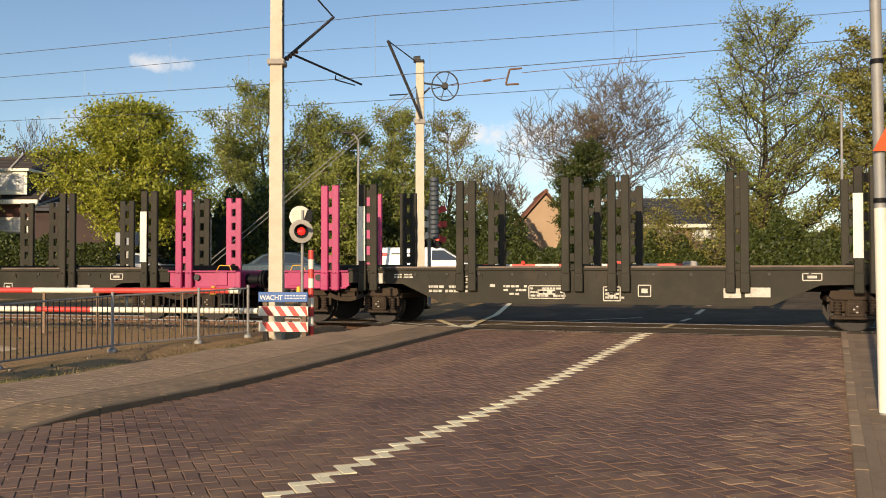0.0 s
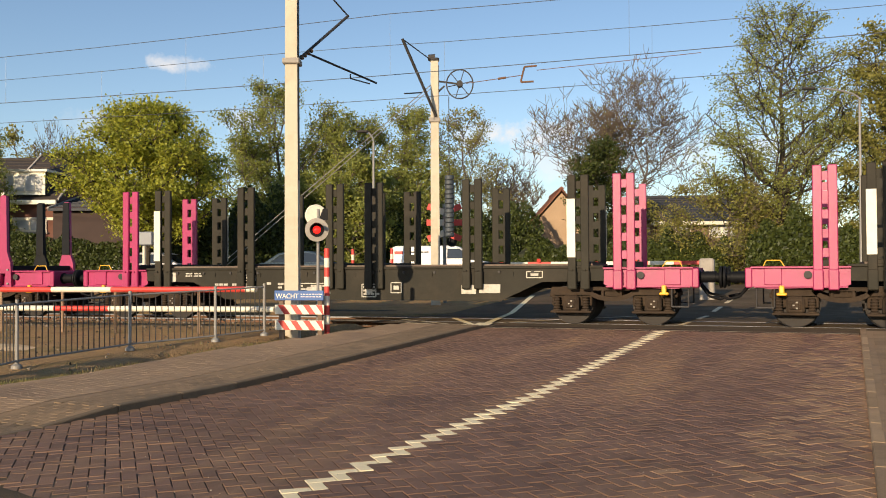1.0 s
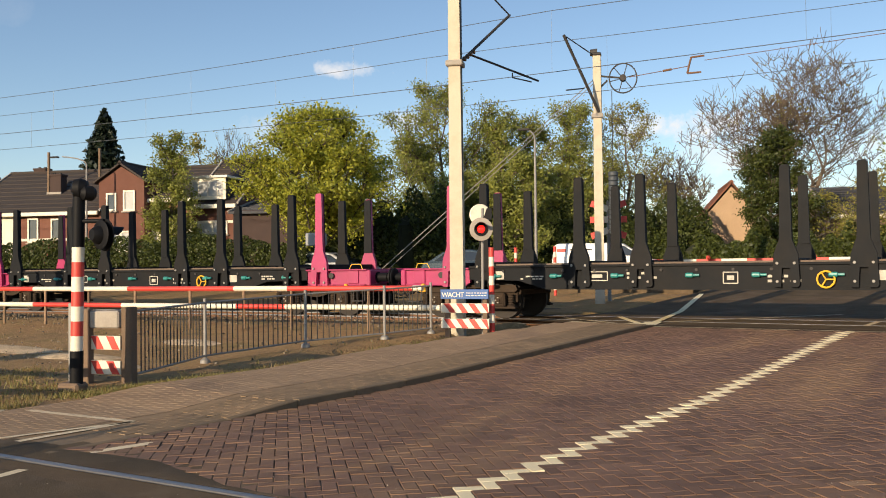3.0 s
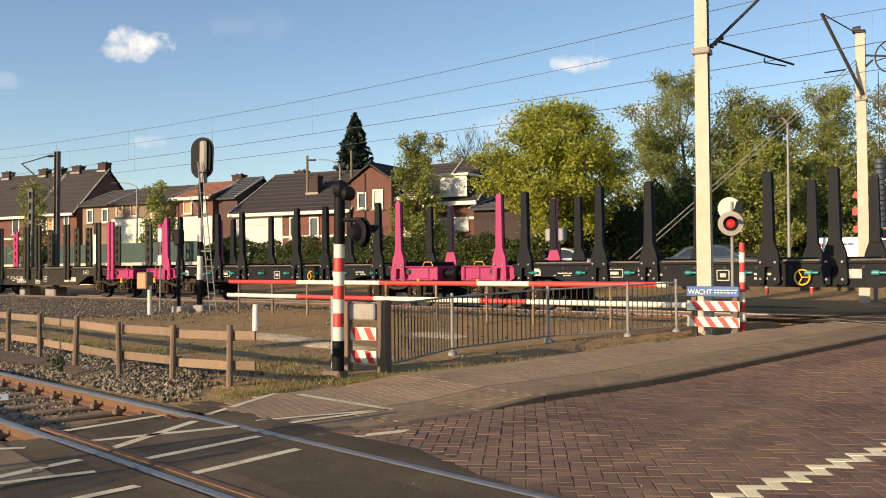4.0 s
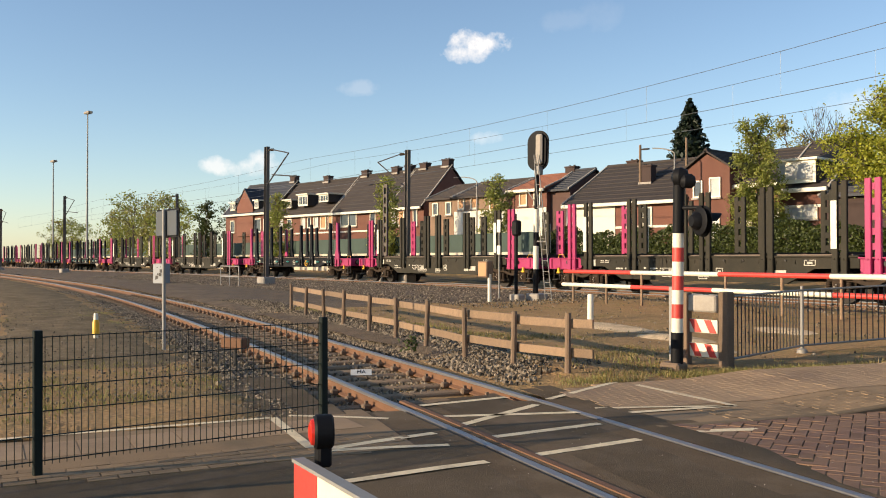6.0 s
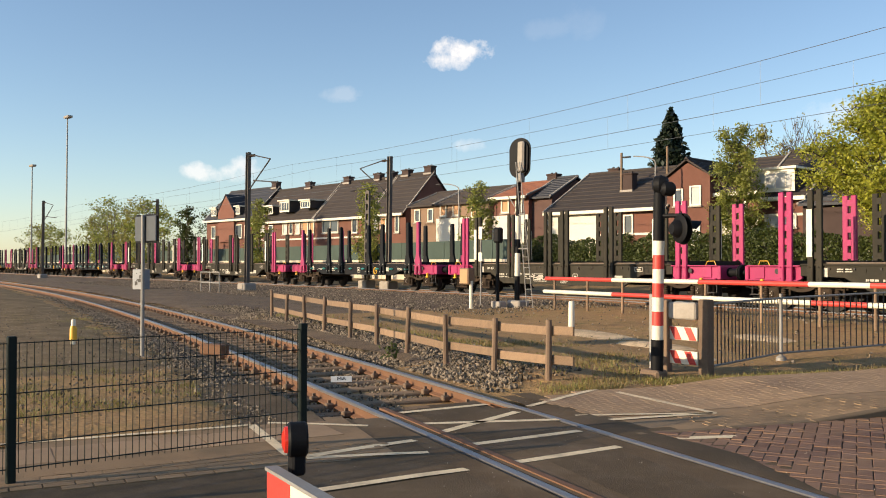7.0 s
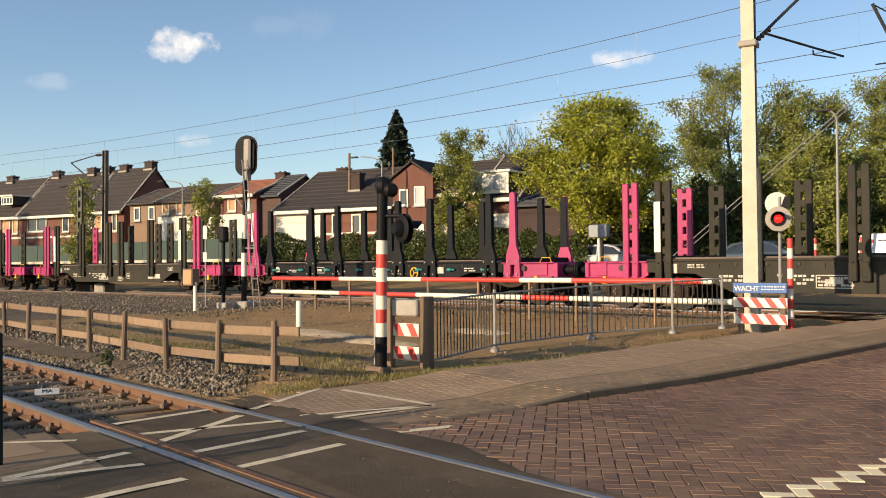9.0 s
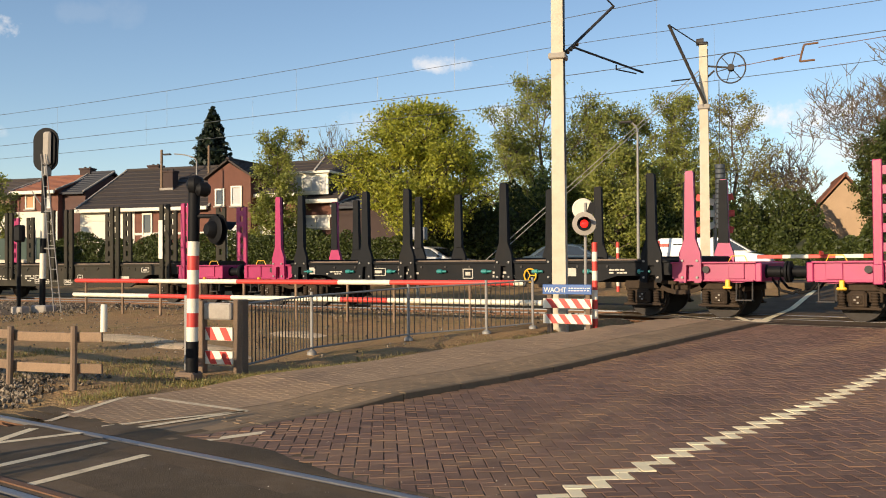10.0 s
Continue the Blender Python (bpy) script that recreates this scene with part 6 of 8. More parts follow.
def make_lamps():
    lamp_post(-3.57, 37.5, 6.85, -0.45, "grey street lamp with a short arm among the trees")
    lamp_post(16.37, 36.5, 8.3, -2.0, "grey street lamp with a curved arm")
    lamp_post(-28.75, 44.0, 7.4, -1.9, "grey street lamp in front of the houses")
    lamp_post(-44.78, 44.0, 6.85, -2.0, "grey street lamp in front of the houses")
    for x, y, h in ((-121.8, 46.0, 21.0), (-151.5, 51.7, 17.2)):
        root = thing("flood_mast", lean(x, y, 0.6), "very tall slender floodlight mast", "light mast")
        part("column", Geo().tube((0, 0, 0), (0, 0, h), 0.15, 0.08, 10), M_GALV, root)
        part("lamp_ring", Geo().box((0.2, 0, h), (1.6, 0.7, 0.35), bev=0.1), M_GREYCON, root)
    for x, y, h in ((-33.6, 47.6, 8.0), (-31.43, 49.5, 8.4)):
        root = thing("wooden_pole", lean(x, y, 0.2), "plain wooden pole above the roofs", "pole")
        part("pole", Geo().tube((0, 0, 0), (0, 0, h), 0.1, 0.08, 8), M_WOOD, root)


# ---- houses ----
def window(parent, x, y, z, w, h, style="glass", depth=0.06):
    """A framed window in the front wall (facing -y)."""
    f = Geo()
    t = 0.09
    f.box((x, y - 0.03, z + h / 2 - t / 2), (w, 0.1, t))
    f.box((x, y - 0.03, z - h / 2 + t / 2), (w, 0.1, t))
    for dx in (-w / 2 + t / 2, w / 2 - t / 2):
        f.box((x + dx, y - 0.03, z), (t, 0.1, h - 2 * t))
    if w > 1.3:
        f.box((x, y - 0.03, z), (t, 0.1, h - 2 * t))
    fr = part("window", f, M_WHITE, parent, "white framed window")
    m = {"glass": M_GLASS, "curtain": M_CURTAIN, "blind": M_BLIND}[style]
    part("pane", Geo().box((x, y - 0.005, z), (w - t, 0.02, h - t)), m, fr)
    part("sill", Geo().box((x, y - 0.07, z - h / 2 - 0.05), (w + 0.14, 0.16, 0.08)), M_GREYCON, fr)
    return fr


def roof_slab(g, x0, x1, y0, z0, y1, z1, t=0.14, rows=10):
    """One slope from the eave (y0, z0) to the ridge (y1, z1), stepped where the courses overlap."""
    top = []
    for i in range(rows):
        a, b = i / rows, (i + 1) / rows
        top += [(y0 + (y1 - y0) * a, z0 + (z1 - z0) * a + t), (y0 + (y1 - y0) * b, z0 + (z1 - z0) * b + t - 0.05)]
    poly = [(y0, z0)] + top + [(y1, z1)]
    n = len(poly)
    g.add([(x0, *p) for p in poly] + [(x1, *p) for p in poly], [(i, i + 1, n + i + 1, n + i) for i in range(n - 1)] + [(n - 1, 0, n, 2 * n - 1), tuple(range(n)), tuple(range(n, 2 * n))])


def house(name, x0, x1, y, depth, eave, ridge, label, wall=None, roof=None, wins=(), chimneys=(), dormers=(), white_base=0.0, gable_front=False, gutter=True, rz=0.0, white_span=None, front_gables=(), band=0.0):
    wall, roof = wall or M_HOUSE, roof or M_ROOF
    cx, w = (x0 + x1) / 2, x1 - x0
    z0 = land(cx, y)
    root = thing(name, pose(cx, y, z0, 0, 0, rz), label, "house", "terraced houses")
    e, r = eave - z0, ridge - z0
    h = w / 2
    g = Geo()
    if gable_front:
        g.prism([(-h, -0.5), (h, -0.5), (h, e), (0, r - 0.12), (-h, e)], 0, depth, "y")
    else:
        g.prism([(0, -0.5), (depth, -0.5), (depth, e), (depth / 2, r - 0.12), (0, e)], -h, h, "x")
    part("wall", g, wall, root)
    if white_base:
        a, b = white_span or (x0 + 0.02, x1 - 0.02)
        part("render_band", Geo().box(((a + b) / 2 - cx, -0.02, white_base / 2), (b - a, 0.06, white_base)), M_RENDER, root, "white rendered ground floor")
    if band:
        part("plaster_band", Geo().box((0, -0.015, band - z0), (w - 0.04, 0.05, 0.14)), M_RENDER, root, "pale plaster band")
    if gable_front:
        gs, slope_r = [], h + 0.25
        for k in (-1, 1):
            q = Geo()
            roof_slab(q, -0.2, depth, -slope_r, e - 0.12, 0, r)
            q.v = [(k * b, a, c) for a, b, c in q.v]
            gs.append(q)
        ridge_bar = Geo().tube((0, -0.2, r + 0.1), (0, depth, r + 0.1), 0.11, n=8)
    else:
        gs = [Geo(), Geo()]
        roof_slab(gs[0], -h - 0.1, h + 0.1, -0.35, e - 0.2, depth / 2, r)
        roof_slab(gs[1], -h - 0.1, h + 0.1, depth + 0.35, e - 0.2, depth / 2, r)
        ridge_bar = Geo().tube((-h - 0.1, depth / 2, r + 0.1), (h + 0.1, depth / 2, r + 0.1), 0.12, n=8)
    rf = part("roof", gs[0], roof, root)
    part("rear_slope", gs[1], roof, rf)
    part("ridge", ridge_bar, roof, rf)
    for c in chimneys:
        kx, ky = c[0] - cx, depth / 2 + c[1]
        low = r - abs(c[1]) * (r - e) / (depth / 2)
        zt = c[2] - z0 if len(c) > 2 else r + 0.55
        ch = Geo().box((kx, ky, (low - 0.4 + zt) / 2), (0.85, 0.6, zt - low + 0.4), bev=0.02)
        ch.box((kx, ky, zt - 0.02), (0.95, 0.7, 0.12), bev=0.02)
        part("chimney", ch, M_CHIMNEY, rf, "dark brick chimney stack")
        part("chimney_flashing", Geo().box((kx, ky - 0.32, low - 0.02), (0.95, 0.12, 0.14)), M_GREYCON, rf)
        for dx in (-0.2, 0.2):
            part("chimney_pot", Geo().tube((kx + dx, ky, zt), (kx + dx, ky, zt + 0.14), 0.08, n=8), M_IRON, rf)
    for gx, gw, ge, gr in front_gables:
        g = Geo().prism([(gx - cx - gw / 2, e - 2.4), (gx - cx + gw / 2, e - 2.4), (gx - cx + gw / 2, ge - z0), (gx - cx, gr - z0), (gx - cx - gw / 2, ge - z0)], -0.25, 1.9, "y")
        fg = part("front_gable", g, wall, root, "brick front gable")
        for k in (-1, 1):
            q = Geo()
            roof_slab(q, -0.32, 2.6, -gw / 2 - 0.15, ge - z0 - 0.1, 0, gr - z0 + 0.02, rows=5)
            q.v = [(gx - cx + k * b, a, c) for a, b, c in q.v]
            part("gable_roof", q, roof, fg)
    # pale mortared verges along the ends of the roof
    if not gable_front:
        for k in (-1, 1):
            vg = Geo().add([(k * (h + 0.1) + dx, yy, zz + dz) for dx in (-0.05, 0.05) for yy, zz in ((-0.35, e - 0.2), (depth / 2, r)) for dz in (0.1, 0.19)], [(0, 1, 3, 2), (4, 6, 7, 5), (0, 4, 5, 1), (2, 3, 7, 6), (1, 5, 7, 3), (0, 2, 6, 4)])
            part("verge", vg, M_GREYCON, rf)
    for wx, wz, ww, wh, st in wins:
        window(root, wx - cx, 0, wz - z0, ww, wh, st)
    for dx, dz, dw, dh, *blind in dormers:
        d = Geo().box((dx - cx, 0.75, dz - z0), (dw, 1.9, dh))
        dd = part("dormer", d, M_ROOF, root, "flat-roofed dormer with a white front")
        part("dormer_front", Geo().box((dx - cx, -0.215, dz - z0), (dw, 0.05, dh)), M_WHITE, dd)
        part("dormer_roof", Geo().box((dx - cx, 0.7, dz - z0 + dh / 2 + 0.06), (dw + 0.3, 2.2, 0.12)), M_WHITE, dd)
        f = Geo().box((dx - cx, -0.247, dz - z0), (dw * 0.86, 0.02, dh * 0.66))
        part("dormer_pane", f, M_CURTAIN if blind else M_GLASS, dd)
        b = Geo()
        for k in (-0.27, 0, 0.27):
            b.box((dx - cx + k * dw, -0.262, dz - z0), (0.06, 0.02, dh * 0.62))
        part("dormer_bars", b, M_WHITE, dd)
    if gutter and not gable_front:
        part("gutter", Geo().box((0, -0.42, e - 0.2), (w + 0.1, 0.16, 0.22), bev=0.03), M_WHITE, root, "white gutter board")
    return root


def make_houses():
    W, C, B = "glass", "curtain", "blind"
    house("terraced_house", -86.8, -77.4, 47.6, 6.0, 6.25, 9.35, "tall red brick house with a front gable", roof=M_ROOF_B, front_gables=[(-82.4, 3.2, 6.9, 8.7)],
          wins=[(-85.3, 4.9, 0.9, 1.3, W), (-82.6, 4.9, 0.9, 1.3, W), (-80.2, 4.9, 1.3, 1.4, W), (-78.6, 4.9, 0.9, 1.3, C), (-85.2, 2.4, 1.6, 1.5, W), (-80.5, 2.4, 1.8, 1.5, C)], dormers=[(-84.9, 7.0, 1.0, 0.8), (-80.1, 7.0, 0.8, 0.8)], chimneys=[(-78.0, 0, 9.95)])
    house("terraced_house", -77.4, -66.8, 47.5, 6.0, 5.75, 8.95, "brick terraced house with white dormers in a brown roof", chimneys=[(-71.9, 0, 9.5)], band=3.9,
          wins=[(-75.6, 4.85, 0.8, 1.0, C), (-74.1, 4.85, 0.8, 1.0, W), (-71.7, 4.9, 0.75, 1.05, C), (-70.7, 4.9, 0.6, 1.05, W), (-69.6, 4.9, 0.75, 1.1, C), (-68.4, 4.85, 0.95, 1.2, B), (-67.3, 4.85, 0.7, 1.2, B), (-75, 2.4, 1.8, 1.5, W), (-70, 2.4, 1.8, 1.5, W)],
          dormers=[(-74.2, 6.75, 1.4, 0.75), (-71.5, 7.0, 1.6, 1.05), (-68.1, 7.05, 1.5, 0.7)])
    house("terraced_house", -66.8, -58.9, 47.5, 6.0, 5.72, 9.05, "brick terraced house with a broad white bay window", chimneys=[(-65.8, 0, 9.6), (-61.4, 0, 9.6), (-59.6, 0, 9.6)], band=3.9,
          wins=[(-64.5, 5.0, 2.4, 1.3, W), (-61.0, 4.9, 0.8, 1.3, W), (-64, 2.4, 2.4, 1.6, W)])
    house("terraced_house", -58.9, -54.4, 47.5, 6.2, 5.8, 9.15, "brick terraced house with a dark gable end wall", chimneys=[(-57.7, 0, 9.65), (-54.85, 0, 9.75)],
          wins=[(-58.2, 4.85, 0.6, 1.3, C), (-57.2, 4.85, 0.8, 1.3, B), (-55.4, 4.9, 0.55, 1.5, W), (-57, 2.4, 2.0, 1.6, W)])
    house("terraced_house", -52.3, -49.4, 46.2, 6, 6.15, 7.2, "low pale brick house with two narrow windows", wall=M_SHACK, wins=[(-51.5, 5.3, 0.62, 1.0, W), (-50.0, 5.3, 0.62, 1.0, W)], gutter=False)
    house("terraced_house", -49.4, -43.95, 46.2, 6, 6.15, 7.25, "low brick house with tan blinds above a white ground floor", wall=M_SHACK, wins=[(-48.6, 5.6, 0.7, 0.9, B), (-47.2, 5.6, 0.75, 0.9, B), (-45.2, 5.5, 0.9, 1.1, B)], white_base=4.3, gutter=False)
    house("terraced_house", -43.95, -40.55, 46.6, 6, 6.4, 7.4, "brick house with an orange tiled roof", roof=M_ROOF_R, wins=[(-42.7, 5.65, 0.75, 0.95, B), (-41.4, 5.65, 0.6, 0.9, C)], white_base=4.3, chimneys=[(-40.9, 0.2, 8.0)])
    house("terraced_house", -40.55, -38.8, 47.0, 5.4, 6.25, 7.6, "dark brick house with a black slate roof", wall=M_HOUSE_D, roof=M_ROOF_B, gutter=False)
    house("terraced_house", -38.2, -29.0, 45.8, 9.4, 5.05, 7.75, "low brick house with a large brown roof and skylights", wins=[(-33.3, 3.95, 0.7, 1.4, W), (-31.8, 4.0, 0.7, 1.2, W)], chimneys=[(-33.2, -2.6, 7.35), (-36.2, 0.2, 8.1)], white_base=4.3, white_span=(-38.15, -34.2), band=3.4)
    for x, dy, w in ((-36.9, 1.1, 0.85), (-34.7, 1.5, 0.8), (-32.7, 1.2, 0.5), (-31.0, 1.2, 0.5)):
        ob = part("skylight", Geo().box((0, 0, 0), (w, 1.15, 0.1), bev=0.02), M_CURTAIN)
        ob.matrix_basis = pose(x, 45.8 + dy, 5.05 + 0.02 + dy * 0.574, 29.9, 0, 0)
        tagged(ob, "pale roof window let into brown tiles", "roof window", "roof windows")
    house("terraced_house", -29.0, -26.2, 45.6, 9, 6.6, 7.55, "brick house with a front gable and white sash windows", gable_front=True, wins=[(-28.2, 5.45, 0.62, 1.0, W), (-27.1, 5.5, 0.72, 1.15, C), (-27.6, 3.2, 1.6, 1.2, C)], chimneys=[])
    house("terraced_house", -26.2, -22.6, 46.4, 8, 5.7, 7.75, "brick house partly hidden by a poplar", wins=[(-25.0, 4.5, 1.2, 1.2, C)], white_base=3.3)
    house("terraced_house", -22.5, -19.85, 44.0, 8, 5.1, 7.7, "brick house with a wide white dormer and brown roof", wins=[(-21.3, 3.8, 1.7, 0.7, C)], dormers=[(-21.45, 5.85, 2.0, 1.15, "blind")], band=4.1)
    # near-black wall colour includes the shadow over this dark brick building
    house("garage", -19.7, -15.5, 43.0, 8, 4.6, 5.4, "dark brick outbuilding, coloured as in shadow, beside the brick house", wall=M_CHIMNEY, roof=M_ROOF_B, gutter=False)
    house("bungalow", -15.2, -7.5, 58, 9, 4.1, 6.2, "low brick house with an orange roof behind the trees", roof=M_ROOF_R, wins=[(-12.5, 3.0, 1.6, 1.3, W), (-9.5, 3.0, 1.6, 1.3, W)])
    house("cottage", 4.3, 7.3, 50, 6, 4.0, 5.85, "pale sandy brick gabled shed among bushes", wall=M_SAND_BRICK, roof=M_ROOF_R, gable_front=True, gutter=False)
    house("bungalow", 11.4, 19.0, 53, 9, 4.3, 5.9, "low house with a dark roof behind bushes", wall=M_SHACK, roof=M_ROOF_B, wins=[(13.3, 3.7, 0.9, 1.1, C), (15.6, 3.7, 1.5, 0.8, C), (17.6, 3.2, 1.2, 1.2, W)])
    # screen wall along the far side of the line
    wall = Geo()
    scr = Geo()
    p0 = track_points(main_y, -160, -34, 2.5, 9.0)
    for a, b in zip(p0, p0[1:]):
        c = Vector(((a[0] + b[0]) / 2, (a[1] + b[1]) / 2))
        L = math.hypot(b[0] - a[0], b[1] - a[1])
        z = land(c.x, c.y)
        wall.box((c.x, c.y, z + 0.5), (L - 0.03, 0.16, 1.75), a[2], 0.02)
        scr.box((c.x, c.y + 0.02, z + 1.95), (L - 0.05, 0.05, 1.2), a[2])
    root = thing("screen_wall", Matrix(), "low pale concrete wall with a dark green screen on top", "wall", kind="structure")
    part("concrete_base", wall, M_CONCRETE, root, kind="stuff")
    part("green_screen", scr, M_GREEN_FENCE, root, kind="stuff")


# ---- plants ----
def quad_leaf(g, p, r, rng, flat=0.0):
    a, b = rng.uniform(0, 6.283), math.acos(rng.uniform(-1, 1))
    n = Vector((math.sin(b) * math.cos(a), math.sin(b) * math.sin(a), math.cos(b) + flat)).normalized()
    u = n.orthogonal().normalized()
    w = n.cross(u)
    c, s = math.cos(a * 3), math.sin(a * 3)
    u, w = u * c + w * s, w * c - u * s
    k = len(g.v)
    g.v += [tuple(p - u * r), tuple(p + w * r * 0.55), tuple(p + u * r), tuple(p - w * r * 0.55)]
    g.f.append((k, k + 1, k + 2, k + 3))


def crown_shape(u, c):
    """Width of a crown at the height u (0 at its foot, 1 at its top); c: where it is widest."""
    v = (u - c) / ((1 - c) if u > c else max(c, 0.05))
    return math.sqrt(max(0.0, 1 - v * v))


def limb(g, p0, p1, r0, r1, rng, n=4, sag=0.12):
    d = p1 - p0
    pts = [p0]
    for i in range(1, n):
        w = Vector((rng.gauss(0, 0.05), rng.gauss(0, 0.05), rng.gauss(0, 0.04))) * d.length
        pts.append(p0 + d * i / n + w + Vector((0, 0, -sag * d.length * 4 * (i / n) * (1 - i / n) * 0.3)))
    pts.append(p1)
    for i in range(n):
        g.tube(pts[i], pts[i + 1], r0 + (r1 - r0) * i / n, r0 + (r1 - r0) * (i + 1) / n, 6 if r0 > 0.06 else 4, caps=False)
    return pts


def tree(name, x, y, top, width, label, leaf, seed, clusters=900, per=14, leaf_r=0.085, bark=None, trunk_h=0.2, limbs=22, widest=0.4, trunk_r=None, spread=0.2, rise=0.55, wob=0.34):
    """A tapered trunk, limbs that reach out to an uneven crown, forking branches, and sprays of leaves on their twigs."""
    rng = random.Random(seed)
    z0 = land(x, y)
    h = top - z0
    root = thing(name, pose(x, y, z0), label, "tree", "trees")
    R = width / 2
    wood, crown = Geo(), Geo()
    tr = trunk_r or 0.08 + h * 0.012
    spine = [Vector((0, 0, -0.2))]
    for i in range(1, 9):
        u = i / 8
        spine.append(Vector((rng.gauss(0, 0.016) * h * u, rng.gauss(0, 0.016) * h * u, h * 0.9 * u)))
    for i in range(8):
        wood.tube(spine[i], spine[i + 1], tr * (1 - i / 8.6) ** 1.1, tr * (1 - (i + 1) / 8.6) ** 1.1, 9, caps=False)

    def on_spine(z):
        u = min(0.999, max(0.0, z / (h * 0.9))) * 8
        i = int(u)
        return spine[i].lerp(spine[i + 1], u - i)

    def reach(u, a):
        return R * max(0.12, crown_shape(min(0.97, max(0.03, u)), widest)) * (0.92 + wob * noise.noise(Vector((math.cos(a) * 1.8, math.sin(a) * 1.8, u * 4.0 + seed))))

    def level(z):
        return (z / h - trunk_h) / (1 - trunk_h)

    per_limb = clusters / limbs
    for i in range(limbs):
        u = (i + rng.uniform(0.1, 0.9)) / limbs
        a = i * 2.399 + rng.gauss(0, 0.35)
        zc = h * (trunk_h + (1 - trunk_h) * u * 0.97)
        q = reach(u, a) * rng.uniform(0.8, 1.0)
        tip = Vector((q * math.cos(a), q * math.sin(a), zc))
        start = on_spine(max(h * trunk_h * 0.55, zc - q * rng.uniform(0.5, 1.5) * rise - 0.04 * h))
        r0 = max(0.03, tr * rng.uniform(0.26, 0.44) * (1 - 0.55 * u))
        pts = limb(wood, start, tip, r0, 0.02, rng, 5)
        want = per_limb * (0.45 + 1.1 * q / R)
        done = 0
        while done < want:
            f = rng.uniform(1.2, 5.0)
            k = min(4, int(f))
            m = pts[k].lerp(pts[k + 1], f - k)
            out = (tip - start).normalized() * 0.7 + Vector((rng.gauss(0, 0.7), rng.gauss(0, 0.7), rng.gauss(0.25, 0.5)))
            e = m + out.normalized() * R * rng.uniform(0.12, 0.34)
            lim = reach(level(e.z), math.atan2(e.y, e.x)) * 1.06
            d = math.hypot(e.x, e.y)
            if d > lim:
                e.x, e.y = e.x * lim / d, e.y * lim / d
            if e.z > h * 0.985:
                e.z = h * rng.uniform(0.93, 0.985)
            wood.tube(m, e, 0.022, 0.008, 4, caps=False)
            for _ in range(rng.randint(3, 6)):
                b = m.lerp(e, rng.uniform(0.35, 1.0))
                c = b + Vector((rng.gauss(0, 1), rng.gauss(0, 1), rng.gauss(0.2, 0.8))).normalized() * spread * rng.uniform(0.6, 2.0)
                wood.tube(b, c, 0.009, 0.004, 3, caps=False)
                done += 1
                for _j in range(int(per * rng.uniform(0.5, 1.5))):
                    o = Vector((rng.gauss(0, spread), rng.gauss(0, spread), rng.gauss(0, spread * 0.6)))
                    quad_leaf(crown, c + o, leaf_r * rng.uniform(0.6, 1.3), rng, 0.7)
    part("trunk", wood, bark or M_BARK, root, fix=False)
    if crown.v:
        part("crown", crown, leaf, root, kind="stuff", fix=False, smooth=False)
    return root


def bare_tree(name, x, y, top, width, label, seed, bark=None, trunk_r=0.4, depth=6, buds=0, first=0.22):
    """A tree whose limbs fork again and again into fine twigs, with next to no leaves."""
    rng = random.Random(seed)
    z0 = land(x, y)
    h = top - z0
    root = thing(name, pose(x, y, z0), label, "tree", "trees")
    wood, tips = Geo(), []

    def grow(p, d, length, r, level):
        for i in range(3):
            d = (d + Vector((rng.gauss(0, 0.17), rng.gauss(0, 0.17), rng.gauss(0.04, 0.1)))).normalized()
            q = p + d * length / 3
            wood.tube(p, q, r, r * 0.86, 8 if level < 2 else 5 if level < 4 else 3, caps=False)
            p, r = q, r * 0.86
            if level >= 3:
                tips.append(p.copy())
            if 1 <= level <= depth - 2 and i < 2 and rng.random() < 0.75:
                a = rng.uniform(0, 6.283)
                sd = (d * 0.5 + Vector((math.cos(a), math.sin(a), rng.uniform(-0.35, 0.3)))).normalized()
                grow(p.copy(), sd, length * rng.uniform(0.5, 0.75), max(0.02, r * 0.4), min(depth, level + 2))
        if level >= depth:
            return
        k = 4 if level == 0 else rng.choice((2, 3, 3))
        for i in range(k):
            a = 2 * math.pi * (i + rng.random() * 0.8) / k
            d3 = (d * 0.62 + Vector((math.cos(a), math.sin(a), 0)) * rng.uniform(0.45, 0.95) + Vector((0, 0, 0.16))).normalized()
            grow(p.copy(), d3, length * rng.uniform(0.64, 0.9), max(0.021, r * rng.uniform(0.54, 0.74)), level + 1)

    grow(Vector((0, 0, -0.2)), Vector((0.03, 0, 1)).normalized(), h * first, trunk_r, 0)
    P = np.array([tuple(t) for t in tips])
    sx = width / 2 / np.percentile(np.hypot(P[:, 0], P[:, 1]), 97)
    sz = h / np.percentile(P[:, 2], 99.6)
    wood.v = [(a * sx, b * sx, c * sz) for a, b, c in wood.v]
    part("trunk", wood, bark or M_BARK_L, root, fix=False)
    g = Geo()
    for _ in range(buds):
        p = rng.choice(tips)
        quad_leaf(g, Vector((p.x * sx, p.y * sx, p.z * sz)) + Vector((rng.gauss(0, 0.12), rng.gauss(0, 0.12), rng.gauss(0, 0.12))), 0.09, rng)
    if buds:
        part("crown", g, M_LEAF_B, root, kind="stuff", fix=False, smooth=False)
    return root


